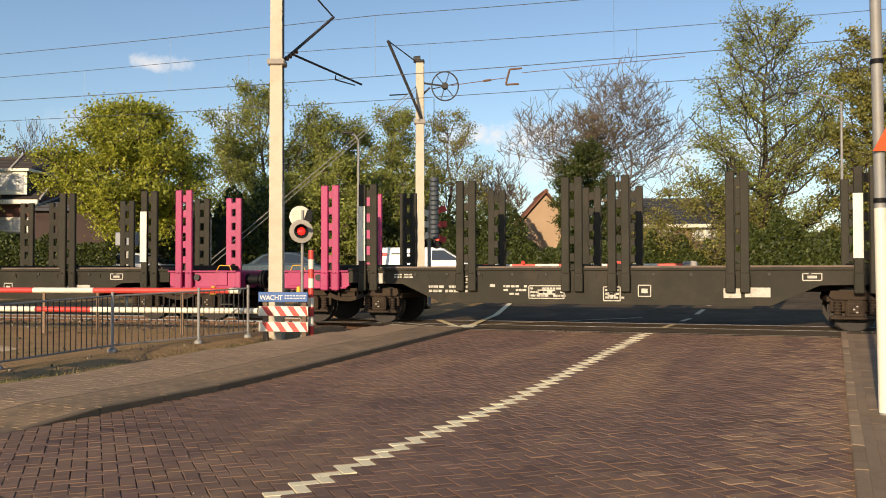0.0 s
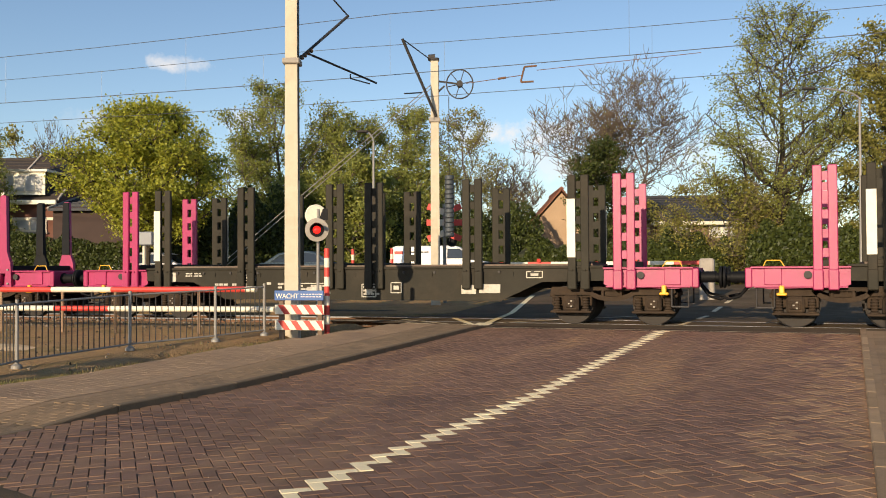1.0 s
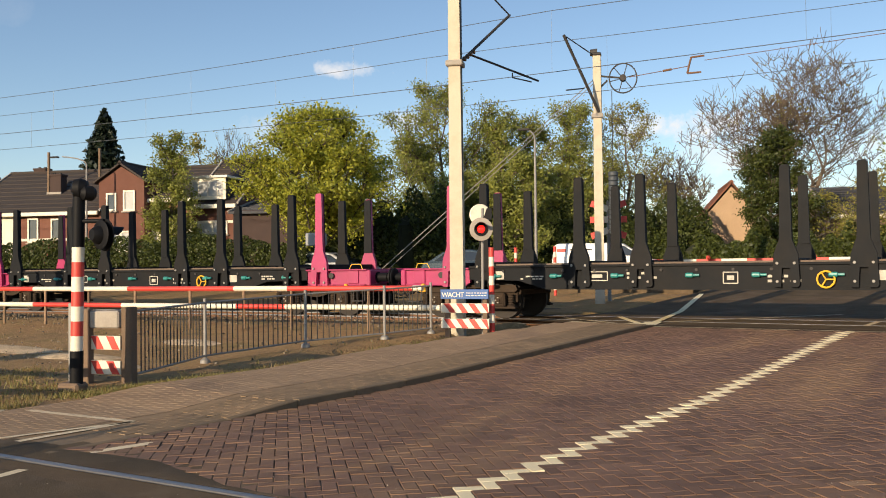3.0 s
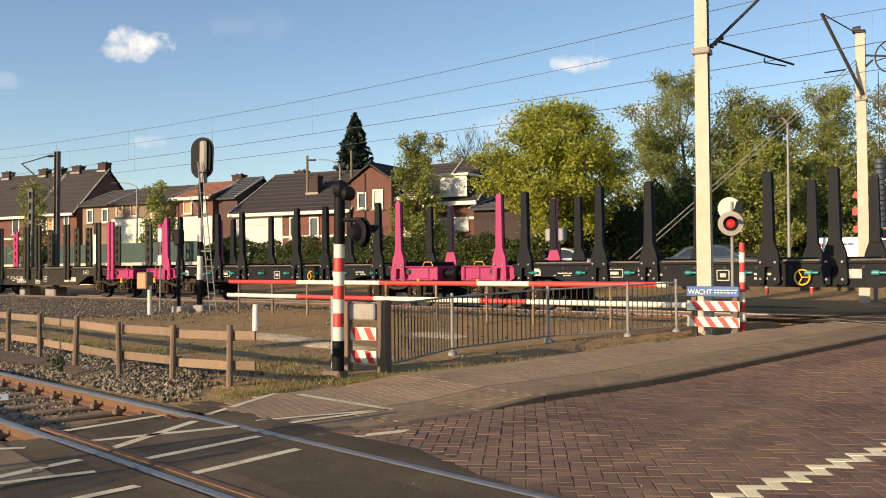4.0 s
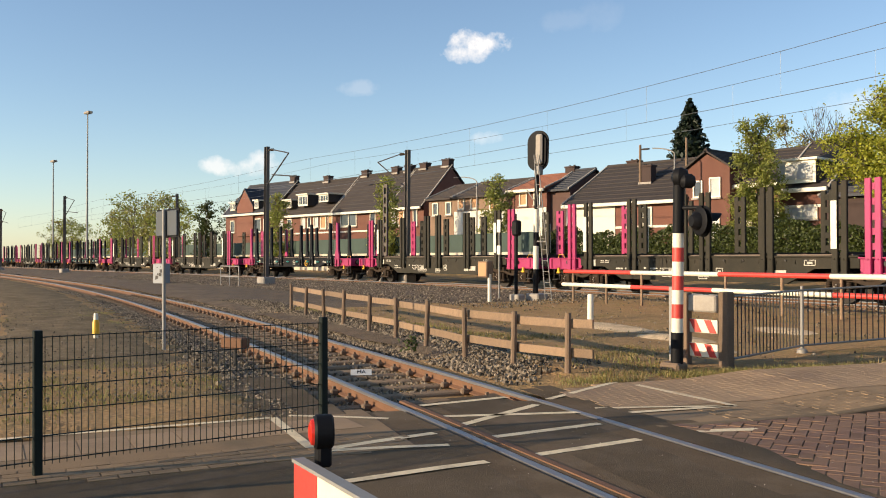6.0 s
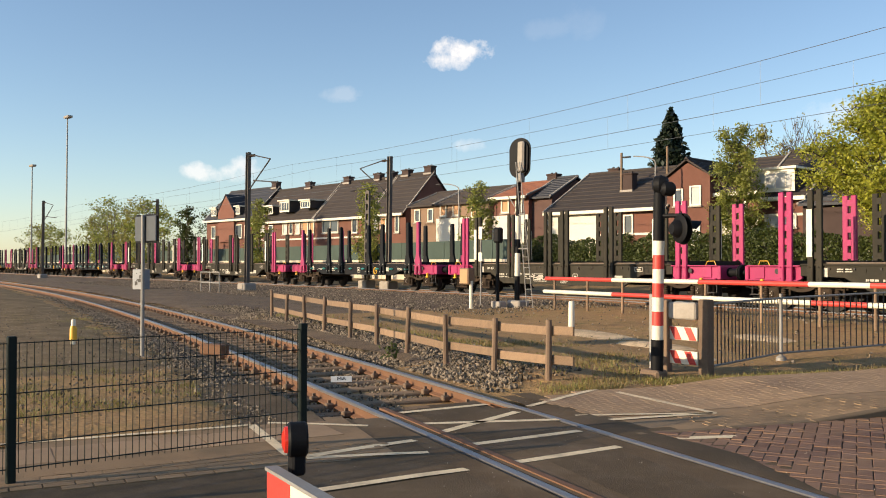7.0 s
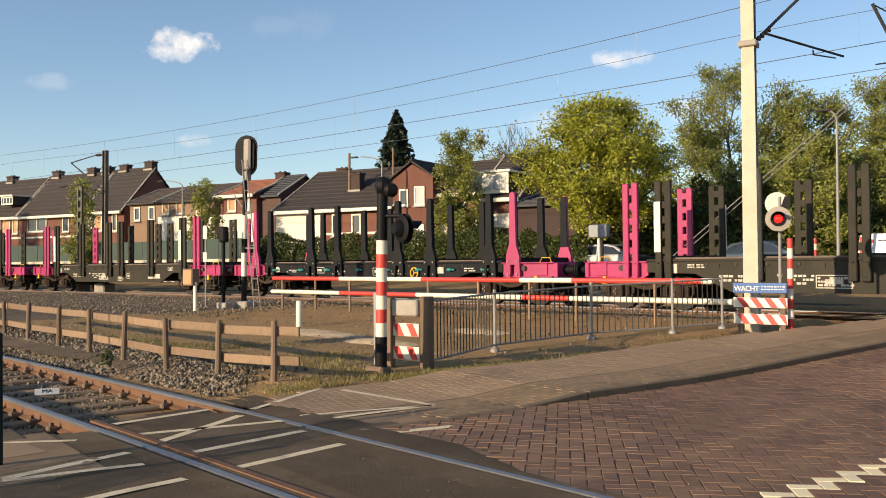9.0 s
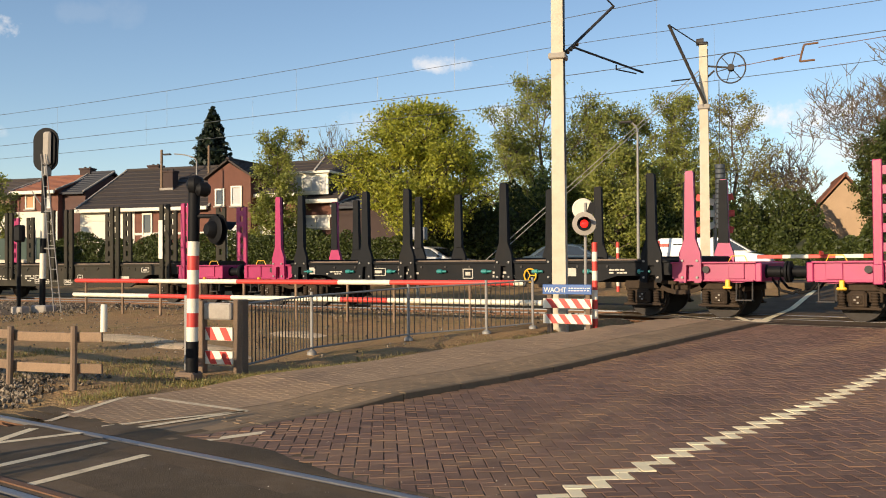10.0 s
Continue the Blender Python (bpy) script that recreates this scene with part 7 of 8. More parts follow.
def bush_row(name, pts, height, depth, label, leaf, seed, n, leaf_r=0.12, cat="hedge"):
    """A hedge or thicket along a line: an uneven leafy mass round a core coloured as shaded twigs."""
    rng = random.Random(seed)
    root = thing(name, Matrix(), label, cat)
    g, core = Geo(), Geo()
    segs = [(Vector(a), Vector(b)) for a, b in zip(pts, pts[1:])]
    tot = sum((b - a).length for a, b in segs)
    for _ in range(n):
        u = rng.random() * tot
        for a, b in segs:
            if u <= (b - a).length:
                break
            u -= (b - a).length
        c = a + (b - a).normalized() * u
        s = Vector((-(b - a).y, (b - a).x)).normalized()
        hh = height * (0.86 + 0.22 * noise.noise(Vector((c.x * 0.5, c.y * 0.5, seed))) + (0.1 if cat == "hedge" else 0.35) * noise.noise(Vector((c.x * 1.7, c.y * 1.7, seed + 3))))
        a2 = rng.uniform(0, math.pi)
        rr = 1 - 0.25 * rng.random() ** 2
        off, z = math.cos(a2) * depth / 2 * rr, abs(math.sin(a2)) ** 0.6 * hh * rr
        if rng.random() < 0.5:
            z = rng.random() * hh
            off = -depth / 2 * (1 - 0.15 * rng.random()) * math.sqrt(max(0.05, 1 - (z / hh) ** 4))
        p = c + s * off * (1 if s.y > 0 else -1)
        quad_leaf(g, Vector((p.x, p.y, land(p.x, p.y) + max(0.05, z))), leaf_r * rng.uniform(0.6, 1.3), rng)
    part("leaves", g, leaf, root, kind="stuff", fix=False, smooth=False)
    # solid core in near-black green, standing for twigs in deep shade
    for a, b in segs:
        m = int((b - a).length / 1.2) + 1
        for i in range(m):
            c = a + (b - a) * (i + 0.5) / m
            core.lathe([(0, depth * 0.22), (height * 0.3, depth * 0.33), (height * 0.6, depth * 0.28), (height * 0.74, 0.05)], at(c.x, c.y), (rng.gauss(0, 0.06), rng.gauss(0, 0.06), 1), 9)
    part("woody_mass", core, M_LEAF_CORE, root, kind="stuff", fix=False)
    return root


# the shade among the twigs is put into this colour
M_LEAF_CORE = mat("shaded_twig_core", (0.03, 0.035, 0.015), 0.95, 0, 0.4, 3, 25, 0.6)


def conifer(x, y, top, width):
    rng = random.Random(9)
    z0 = land(x, y)
    h = top - z0
    root = thing("conifer", pose(x, y, z0), "dark narrow conifer rising behind the roofs", "tree", "trees")
    part("trunk", Geo().tube((0, 0, -0.1), (0, 0, h * 0.97), 0.3, 0.03, 8), M_BARK, root)
    g = Geo()
    for _ in range(9000):
        u = rng.random() ** 0.8
        r = width / 2 * (1 - u) ** 0.8 * (0.75 + 0.4 * noise.noise(Vector((u * 14, rng.randint(0, 5), 0)))) + 0.12
        a = rng.uniform(0, 6.283)
        q = r * rng.uniform(0.55, 1.08) * (0.8 + 0.3 * math.sin(a * 5 + u * 25))
        quad_leaf(g, Vector((q * math.cos(a), q * math.sin(a), h * (0.12 + 0.88 * u) + rng.gauss(0, 0.2))), rng.uniform(0.14, 0.34), rng, -0.3)
    part("crown", g, M_CONIFER, root, kind="stuff", fix=False, smooth=False)


def make_plants():
    olive, thin = "tall tree with thin olive spring leaves", "slender upright tree before the brick houses"
    tree("leafy_tree", -12.4, 35.3, 8.15, 6.9, "broad tree in fresh yellow-green leaf behind the train", M_LEAF_Y, 11, 2800, 18, 0.066, bark=M_BARK_D, trunk_h=0.42, limbs=40, widest=0.26, spread=0.19, wob=0.62)
    tree("leafy_tree", -9.4, 47.1, 11.5, 8.2, olive, M_LEAF_O, 12, 2900, 15, 0.07, trunk_h=0.16, limbs=34, widest=0.42, rise=1.0)
    tree("leafy_tree", -6.0, 50.0, 10.6, 7.0, olive, M_LEAF_O, 13, 2400, 14, 0.075, trunk_h=0.12, limbs=28, rise=1.0)
    tree("leafy_tree", -4.9, 41.8, 7.2, 3.8, "young olive-green tree behind the train", M_LEAF_O, 33, 1000, 15, 0.08, trunk_h=0.1, limbs=20, spread=0.17)
    tree("leafy_tree", -2.9, 52.0, 11.2, 6.6, olive, M_LEAF_O, 14, 2400, 13, 0.075, trunk_h=0.1, limbs=30, rise=1.0)
    tree("leafy_tree", 0.3, 54.0, 11.3, 6.2, "thin tree with bronze buds", M_LEAF_B, 15, 1900, 9, 0.068, trunk_h=0.1, limbs=30, rise=1.1)
    tree("leafy_tree", -3.4, 45.0, 6.6, 5.0, "low olive-green tree beside the far road", M_LEAF_O, 36, 1200, 14, 0.08, trunk_h=0.08, limbs=22)
    tree("leafy_tree", -7.6, 43.5, 6.2, 4.4, "low olive-green tree beside the far road", M_LEAF_O, 38, 1100, 14, 0.08, trunk_h=0.08, limbs=22)
    bare_tree("bare_tree", 11.3, 58.9, 14.8, 12.6, "large bare tree with sunlit branches and a nest", 16, trunk_r=0.42, depth=7, buds=1200, first=0.24)
    bare_tree("bare_tree", 4.2, 57.9, 9.4, 6.4, "small bare tree with pale branches", 17, trunk_r=0.2, depth=6, buds=300)
    tree("leafy_tree", 7.3, 46.4, 8.2, 3.7, "round dark green shrub-like tree", M_LEAF_D, 18, 1200, 17, 0.075, trunk_h=0.3, limbs=22, spread=0.16)
    tree("leafy_tree", 15.4, 42.3, 14.3, 8.8, "tall tree with green and bronze opening leaves", M_LEAF_O, 19, 3000, 10, 0.066, bark=M_BARK_D, trunk_h=0.2, limbs=60, widest=0.34, spread=0.22, rise=0.8, trunk_r=0.24)
    tree("leafy_tree", 18.9, 39.2, 12.4, 5.6, "tall leafy tree with golden-green foliage", M_LEAF_B, 20, 2000, 14, 0.075, bark=M_BARK_D, trunk_h=0.08, limbs=34, rise=0.9)
    tree("leafy_tree", 19.8, 37.4, 6.5, 4.6, "dense dark green shrub tree", M_LEAF_D, 21, 1200, 16, 0.08, trunk_h=0.05, limbs=22)
    tree("leafy_tree", 9.6, 48.0, 5.0, 5.4, "thicket with bronze-green leaves", M_LEAF_B, 39, 1100, 10, 0.07, trunk_h=0.08, limbs=24)
    tree("leafy_tree", 13.0, 43.0, 6.0, 6.4, "thicket with bronze-green leaves", M_LEAF_B, 22, 1700, 9, 0.068, trunk_h=0.08, limbs=26)
    tree("poplar", -22.75, 42.3, 8.75, 2.9, thin, M_LEAF_O, 23, 1300, 15, 0.07, trunk_h=0.1, limbs=30, widest=0.4, spread=0.15, rise=1.5)
    tree("poplar", -40.6, 41.6, 6.9, 2.5, "small slender tree before the houses", M_LEAF_O, 24, 420, 12, 0.085, trunk_h=0.15, limbs=22, widest=0.3, spread=0.16, rise=1.4)
    tree("poplar", -50.8, 40.7, 7.7, 2.3, "slender tree before the terraced houses", M_LEAF_O, 25, 360, 11, 0.095, trunk_h=0.12, limbs=20, widest=0.3, rise=1.4)
    tree("poplar", -68.0, 42.4, 7.4, 2.3, "slender tree before the terraced houses", M_LEAF_O, 26, 300, 10, 0.11, trunk_h=0.12, limbs=20, widest=0.3, rise=1.4)
    tree("poplar", -80.0, 41.7, 7.3, 2.4, "dark upright tree beside the last house", M_LEAF_D, 27, 320, 11, 0.12, trunk_h=0.05, limbs=20, widest=0.25, rise=1.4)
    bare_tree("bare_tree", -25.2, 56.7, 10.9, 4.4, "bare grey tree behind the roofs", 28, bark=M_BARK, trunk_r=0.16, depth=6, buds=500)
    tree("leafy_tree", -28.0, 56.0, 10.6, 5.0, "thin tree behind the roofs", M_LEAF_B, 29, 900, 8, 0.09, trunk_h=0.2, limbs=24, rise=1.1)
    conifer(-39.4, 62.7, 13.7, 8.6)
    for k, (x, y, t, w, lf) in enumerate(((-99, 47, 9.0, 8, M_LEAF_O), (-108, 50, 9.8, 8, M_LEAF_B), (-116, 50, 10.5, 9, M_LEAF_O), (-128, 55, 9.5, 9, M_LEAF_B), (-140, 58, 9.0, 10, M_LEAF_O), (-104, 60, 9.2, 12, M_LEAF_D), (-155, 56, 8.5, 10, M_LEAF_O), (-170, 60, 9, 12, M_LEAF_B))):
        tree("leafy_tree", x, y, t, w, "distant spring tree at the end of the line", lf, 40 + k, 420, 7, 0.17, trunk_h=0.06, limbs=24, spread=0.36, rise=0.9)
    bush_row("hedge", [track_points(main_y, x, x, 1, 11.5)[0][:2] for x in (-42, -33, -27, -21, -16)], 2.8, 1.4, "dense clipped dark green hedge behind the line", M_LEAF_D, 31, 42000, 0.075)
    bush_row("thicket", [(-14.5, 39.5), (-10, 40), (-6, 43), (-1, 46), (4, 48)], 4.6, 3.2, "dark undergrowth below the trees", M_LEAF_D, 32, 34000, 0.1, "bushes")
    bush_row("thicket", [(-12, 40.0), (-8, 42.0), (-4, 44.0), (2, 46.5)], 2.8, 2.2, "dark green bushes below the trees", M_LEAF_D, 37, 24000, 0.09, "bushes")
    bush_row("thicket", [(2.2, 46.0), (8, 44), (13, 42.5)], 2.5, 2.4, "green bushes beside the far road", M_LEAF_D, 34, 26000, 0.095, "bushes")
    bush_row("thicket", [(13.5, 41), (18, 38), (24, 36)], 3.4, 2.6, "tall green bushes below the tall tree", M_LEAF_D, 35, 26000, 0.095, "bushes")
    n = Geo()
    rng = random.Random(8)
    for _ in range(90):
        a = rng.uniform(0, 6.28)
        n.tube((0.28 * math.cos(a), 0.28 * math.sin(a), rng.uniform(-0.15, 0.15)), (0.3 * math.cos(a + 1.5), 0.3 * math.sin(a + 1.5), rng.uniform(-0.15, 0.2)), 0.03, n=4)
    ob = part("bird_nest", n, M_BARK)
    ob.location = (10.1, 58.9, 11.6)
    tagged(ob, "round twig nest high in the bare tree", "bird nest")
    # tufts of grass at the fences and along the path's edge
    g = Geo()
    for _ in range(9000):
        if rng.random() < 0.5:
            x, y = rng.uniform(-14, -6.9), rng.uniform(8.6, 13.5)
        else:
            x, y = rng.uniform(-30, -3.5), rng.uniform(8.5, 22)
        u, w = road_uw(x, y)
        if (w > -6.9 and w < 5) or abs(siding_gap(x, y)) < 2.4 or gap(x, y) < 1.5:
            continue
        if noise.noise(Vector((x * 0.5, y * 0.5, 4))) < 0.12:
            continue
        z = land(x, y)
        for _k in range(3):
            a, hh = rng.uniform(0, 6.28), rng.uniform(0.02, 0.08)
            bx, by = x + rng.gauss(0, 0.03), y + rng.gauss(0, 0.03)
            dx, dy = math.cos(a), math.sin(a)
            k = len(g.v)
            g.v += [(bx - dy * 0.008, by + dx * 0.008, z - 0.02), (bx + dy * 0.008, by - dx * 0.008, z - 0.02), (bx + dx * hh * 0.5, by + dy * hh * 0.5, z + hh)]
            g.f.append((k, k + 1, k + 2))
    # a greener fringe along the outer edge of the footpath
    for _ in range(5200):
        u = rng.uniform(-1.2, 9.0)
        x, y = road_xy(u, -6.42 + 0.14 * max(0.0, u - 7.0) - abs(rng.gauss(0, 0.22)))
        z = land(x, y)
        if siding_gap(x, y) < 2.2 or noise.noise(Vector((x * 1.1, y * 1.1, 6))) < -0.15:
            continue
        a, hh = rng.uniform(0, 6.28), rng.uniform(0.02, 0.085)
        dx, dy = math.cos(a), math.sin(a)
        k = len(g.v)
        g.v += [(x - dy * 0.006, y + dx * 0.006, z - 0.02), (x + dy * 0.006, y - dx * 0.006, z - 0.02), (x + dx * hh * 0.6, y + dy * hh * 0.6, z + hh)]
        g.f.append((k, k + 1, k + 2))
    ob = part("grass_tufts", g, M_GRASS, fix=False, smooth=False)
    tagged(ob, "short dry grass tufts", "grass", kind="stuff")
    g = Geo()
    for _ in range(2600):
        cx, cy = rng.uniform(-26, -7.3), rng.uniform(0.5, 10)
        thick = noise.noise(Vector((cx * 0.42, cy * 0.42, 9))) + 0.5 * noise.noise(Vector((cx * 1.6, cy * 1.6, 2)))
        sg = siding_gap(cx, cy)
        if sg > -2.2 or path_e(cx, cy) > -0.12 or thick < (0.3 if sg > -5.4 and cx < -13 else -0.02):
            continue
        wide, tall = rng.uniform(0.05, 0.2), rng.uniform(0.02, 0.08)
        for _k in range(int(8 + 26 * min(1.0, thick + 0.3))):
            x, y = cx + rng.gauss(0, wide), cy + rng.gauss(0, wide)
            z = land(x, y)
            a, hh = rng.uniform(0, 6.28), tall * rng.uniform(0.5, 1.3)
            dx, dy = math.cos(a), math.sin(a)
            k = len(g.v)
            g.v += [(x - dy * 0.008, y + dx * 0.008, z - 0.02), (x + dy * 0.008, y - dx * 0.008, z - 0.02), (x + dx * hh * 0.8, y + dy * hh * 0.8, z + hh)]
            g.f.append((k, k + 1, k + 2))
    # green fringe beside the footpath and at the end of the timber fence
    for _ in range(330):
        u = rng.uniform(-2.4, 4.0)
        cx, cy = road_xy(u, -6.5 + 0.14 * max(0.0, u - 7.0) - abs(rng.gauss(0, 0.3)))
        if siding_gap(cx, cy) < 1.7 or noise.noise(Vector((cx * 0.9, cy * 0.9, 6))) < -0.2:
            continue
        tall = rng.uniform(0.02, 0.07)
        for _k in range(18):
            x, y = cx + rng.gauss(0, 0.08), cy + rng.gauss(0, 0.08)
            z = land(x, y)
            a, hh = rng.uniform(0, 6.28), tall * rng.uniform(0.5, 1.3)
            dx, dy = math.cos(a), math.sin(a)
            k = len(g.v)
            g.v += [(x - dy * 0.006, y + dx * 0.006, z - 0.02), (x + dy * 0.006, y - dx * 0.006, z - 0.02), (x + dx * hh * 0.7, y + dy * hh * 0.7, z + hh)]
            g.f.append((k, k + 1, k + 2))
    # weeds along the foot of the timber fence
    for _ in range(420):
        x = rng.uniform(-24, -8.4)
        cx, cy, _a = track_points(siding_y, x, x, 1, rng.gauss(3.3, 0.4))[0]
        if noise.noise(Vector((cx * 0.7, cy * 0.7, 21))) < -0.05:
            continue
        tall = rng.uniform(0.03, 0.11)
        for _k in range(16):
            x, y = cx + rng.gauss(0, 0.1), cy + rng.gauss(0, 0.1)
            z = land(x, y) + 0.01
            a, hh = rng.uniform(0, 6.28), tall * rng.uniform(0.5, 1.3)
            dx, dy = math.cos(a), math.sin(a)
            k = len(g.v)
            g.v += [(x - dy * 0.008, y + dx * 0.008, z - 0.02), (x + dy * 0.008, y - dx * 0.008, z - 0.02), (x + dx * hh * 0.7, y + dy * hh * 0.7, z + hh)]
            g.f.append((k, k + 1, k + 2))
    tagged(part("grass_patch", g, M_GRASS_G, fix=False, smooth=False), "patchy short green grass beside the path", "grass", kind="stuff")
    b = Geo()
    for _ in range(50):
        quad_leaf(b, Vector((rng.gauss(0, 0.07), rng.gauss(0, 0.07), rng.uniform(0.04, 0.26))), 0.045, rng, 0.6)
    root = thing("weed", pose(-11.3, 9.35, land(-11.3, 9.35)), "single bright green weed at the fence", "plant")
    part("leaves", b, M_LEAF_D, root, smooth=False, fix=False)


# ---- vehicles beyond the track ----
def loft(g, sections):
    """Joins outlines of equal count, given as lists of points."""
    n = len(sections[0])
    base = len(g.v)
    for s in sections:
        g.v += [tuple(p) for p in s]
    for i in range(len(sections) - 1):
        for j in range(n):
            g.f.append((base + i * n + j, base + i * n + (j + 1) % n, base + (i + 1) * n + (j + 1) % n, base + (i + 1) * n + j))
    g.f.append(tuple(base + j for j in range(n)))
    g.f.append(tuple(base + (len(sections) - 1) * n + j for j in range(n)))


def vehicle(name, x, y, rz, prof, roofline, width, paint, label, category, wheel_r, axles, zlift=0.0):
    """prof: lower body outline (x, z); roofline: greenhouse outline (x, z)."""
    root = thing(name, pose(x, y, land(x, y) + zlift, 0, 0, rz), label, category, "waiting vehicles")
    h = width / 2
    g = Geo()
    loft(g, [[(a, yy, b) for a, b in prof] for yy in (-h, h)])
    body = part("body", g, paint, root)
    bev = body.modifiers.new("round", "BEVEL")
    bev.width, bev.segments, bev.limit_method = 0.08, 3, "ANGLE"
    g = Geo()
    top = max(b for a, b in roofline)
    low = min(b for a, b in roofline)

    def ring(yy, k):
        return [(a, yy * (1 - 0.16 * (b - low) / (top - low)), b) for a, b in roofline]

    loft(g, [ring(-h * 0.97, 0), ring(h * 0.97, 0)])
    cab = part("cabin", g, paint, root)
    bev = cab.modifiers.new("round", "BEVEL")
    bev.width, bev.segments, bev.limit_method = 0.06, 3, "ANGLE"
    return root, h, low, top


def car_wheels(root, h, r, axles):
    for ax in axles:
        for s in (-1, 1):
            w = part("wheel", Geo().lathe([(-0.1, r * 0.6), (-0.09, r * 0.95), (-0.05, r), (0.05, r), (0.09, r * 0.95), (0.1, r * 0.6)], (ax, s * (h - 0.08), r), (0, s, 0), 22), M_TYRE, root)
            part("rim", Geo().lathe([(0, r * 0.62), (0.02, r * 0.55), (0.03, r * 0.15)], (ax, s * (h + 0.01), r), (0, s, 0), 18), M_GALV, w)


def side_glass(root, h, poly, low, top, name="side_window"):
    for s in (-1, 1):
        g = Geo()
        vs = []
        for a, b in poly:
            k = h * 0.97 * (1 - 0.16 * (b - low) / (top - low))
            vs.append((a, s * (k + 0.006), b))
        g.add(vs, [tuple(range(len(vs)))])
        part(name, g, M_AUTO_GLASS, root, fix=False)


def end_glass(root, h, p0, p1, low, top, name, inset=0.1):
    (a0, b0), (a1, b1) = p0, p1
    k0 = h * 0.97 * (1 - 0.16 * (b0 - low) / (top - low)) - inset
    k1 = h * 0.97 * (1 - 0.16 * (b1 - low) / (top - low)) - inset
    d = Vector((b1 - b0, 0, a0 - a1)).normalized() * 0.012
    if (d.x > 0) != (a0 > 0):
        d = -d
    g = Geo()
    g.add([Vector(p) + d for p in ((a0, -k0, b0), (a0, k0, b0), (a1, k1, b1), (a1, -k1, b1))], [(0, 1, 2, 3)])
    part(name, g, M_AUTO_GLASS, root, fix=False)


def make_vehicles():
    # white panel van waiting at the far barrier, nose to the right
    prof = [(-2.35, 0.35), (-2.4, 0.9), (-2.35, 1.25), (1.2, 1.25), (2.2, 1.05), (2.42, 0.85), (2.45, 0.4), (2.2, 0.3), (-2.1, 0.3)]
    roof = [(-2.36, 1.2), (-2.3, 1.75), (-2.15, 1.84), (0.5, 1.84), (0.75, 1.78), (1.7, 1.2)]
    root, h, lo, hi = vehicle("panel_van", -0.62, 40.5, -8, prof, roof, 1.85, M_VAN, "white panel van waiting beyond the level crossing", "van", 0.33, (-1.5, 1.5))
    car_wheels(root, h, 0.33, (-1.5, 1.5))
    side_glass(root, h, [(0.25, 1.26), (1.5, 1.26), (0.78, 1.7), (0.25, 1.7)], lo, hi)
    end_glass(root, h, (1.66, 1.24), (0.82, 1.76), lo, hi, "windscreen")
    g = Geo()
    for a, w in ((-1.5, 0.16), (-1.25, 0.3), (-0.9, 0.14), (-0.7, 0.22)):
        for s in (-1,):
            g.box((a, s * (h * 0.97 * (1 - 0.16 * 0.6) + 0.012), 1.52), (w, 0.004, 0.13))
    part("side_lettering", g, M_IRON, root)
    part("red_flash", Geo().box((-1.95, -(h * 0.97 * 0.92 + 0.012), 1.45), (0.4, 0.004, 0.3)), M_RED, root)
    lamp = Geo().box((2.36, -0.6, 0.85), (0.1, 0.35, 0.16), bev=0.03)
    part("headlight", lamp, M_CURTAIN, root)
    part("bumper", Geo().box((2.42, 0, 0.48), (0.14, 1.75, 0.22), bev=0.04), M_IRON, root)
    street = part("far_street", Geo().box((0, 0, -0.3), (24, 4.4, 0.6), bev=0.02), M_ASPHALT)
    street.matrix_basis = pose(-8.6, 36.9, 0.80, 0, 0, -16)
    tagged(street, "raised grey asphalt street behind the line", "street", kind="structure")
    prof = [(-2.1, 0.35), (-2.15, 0.75), (-2.0, 0.98), (-1.2, 1.0), (0.9, 0.98), (1.85, 0.86), (2.1, 0.7), (2.12, 0.4), (1.9, 0.28), (-1.9, 0.28)]
    roof = [(-1.85, 0.95), (-1.2, 1.36), (-0.7, 1.45), (0.1, 1.45), (0.45, 1.38), (1.25, 0.95)]
    for name, x, y, rz, paint, label in (("hatchback_car", -12.55, 37.4, -12, M_CAR, "silver car waiting in the road behind the line"), ("estate_car", -5.9, 36.1, -16, M_CAR_B, "dark blue car waiting in the road behind the line")):
        root, h, lo, hi = vehicle(name, x, y, rz, prof, roof, 1.72, paint, label, "car", 0.31, (-1.3, 1.3), 0.80 - land(x, y))
        car_wheels(root, h, 0.31, (-1.3, 1.3))
        side_glass(root, h, [(-1.5, 1.0), (-0.35, 1.0), (-0.35, 1.37), (-0.75, 1.37), (-1.12, 1.28)], lo, hi)
        side_glass(root, h, [(-0.27, 1.0), (0.98, 1.0), (0.42, 1.32), (0.1, 1.37), (-0.27, 1.37)], lo, hi)
        end_glass(root, h, (1.22, 0.98), (0.5, 1.36), lo, hi, "windscreen")
        end_glass(root, h, (-1.82, 0.98), (-1.22, 1.34), lo, hi, "rear_window")
        for s in (-0.6, 0.6):
            part("headlight", Geo().box((2.02, s, 0.72), (0.12, 0.3, 0.12), bev=0.03), M_CURTAIN, root)
            part("tail_light", Geo().box((-2.08, s, 0.8), (0.1, 0.25, 0.16), bev=0.03), M_TAIL, root, "red tail light")
    # white box on a post in front of the leafy tree
    root = thing("notice_box", lean(-9.78, 27.6, 0.0), "pale grey equipment box on a white post", "equipment box")
    part("post", Geo().tube((0, 0, 0), (0, 0, 2.1), 0.05, n=10), M_WHITE, root)
    part("box", Geo().box((0, 0, 2.25), (0.62, 0.35, 0.42), bev=0.03), M_BACK, root)


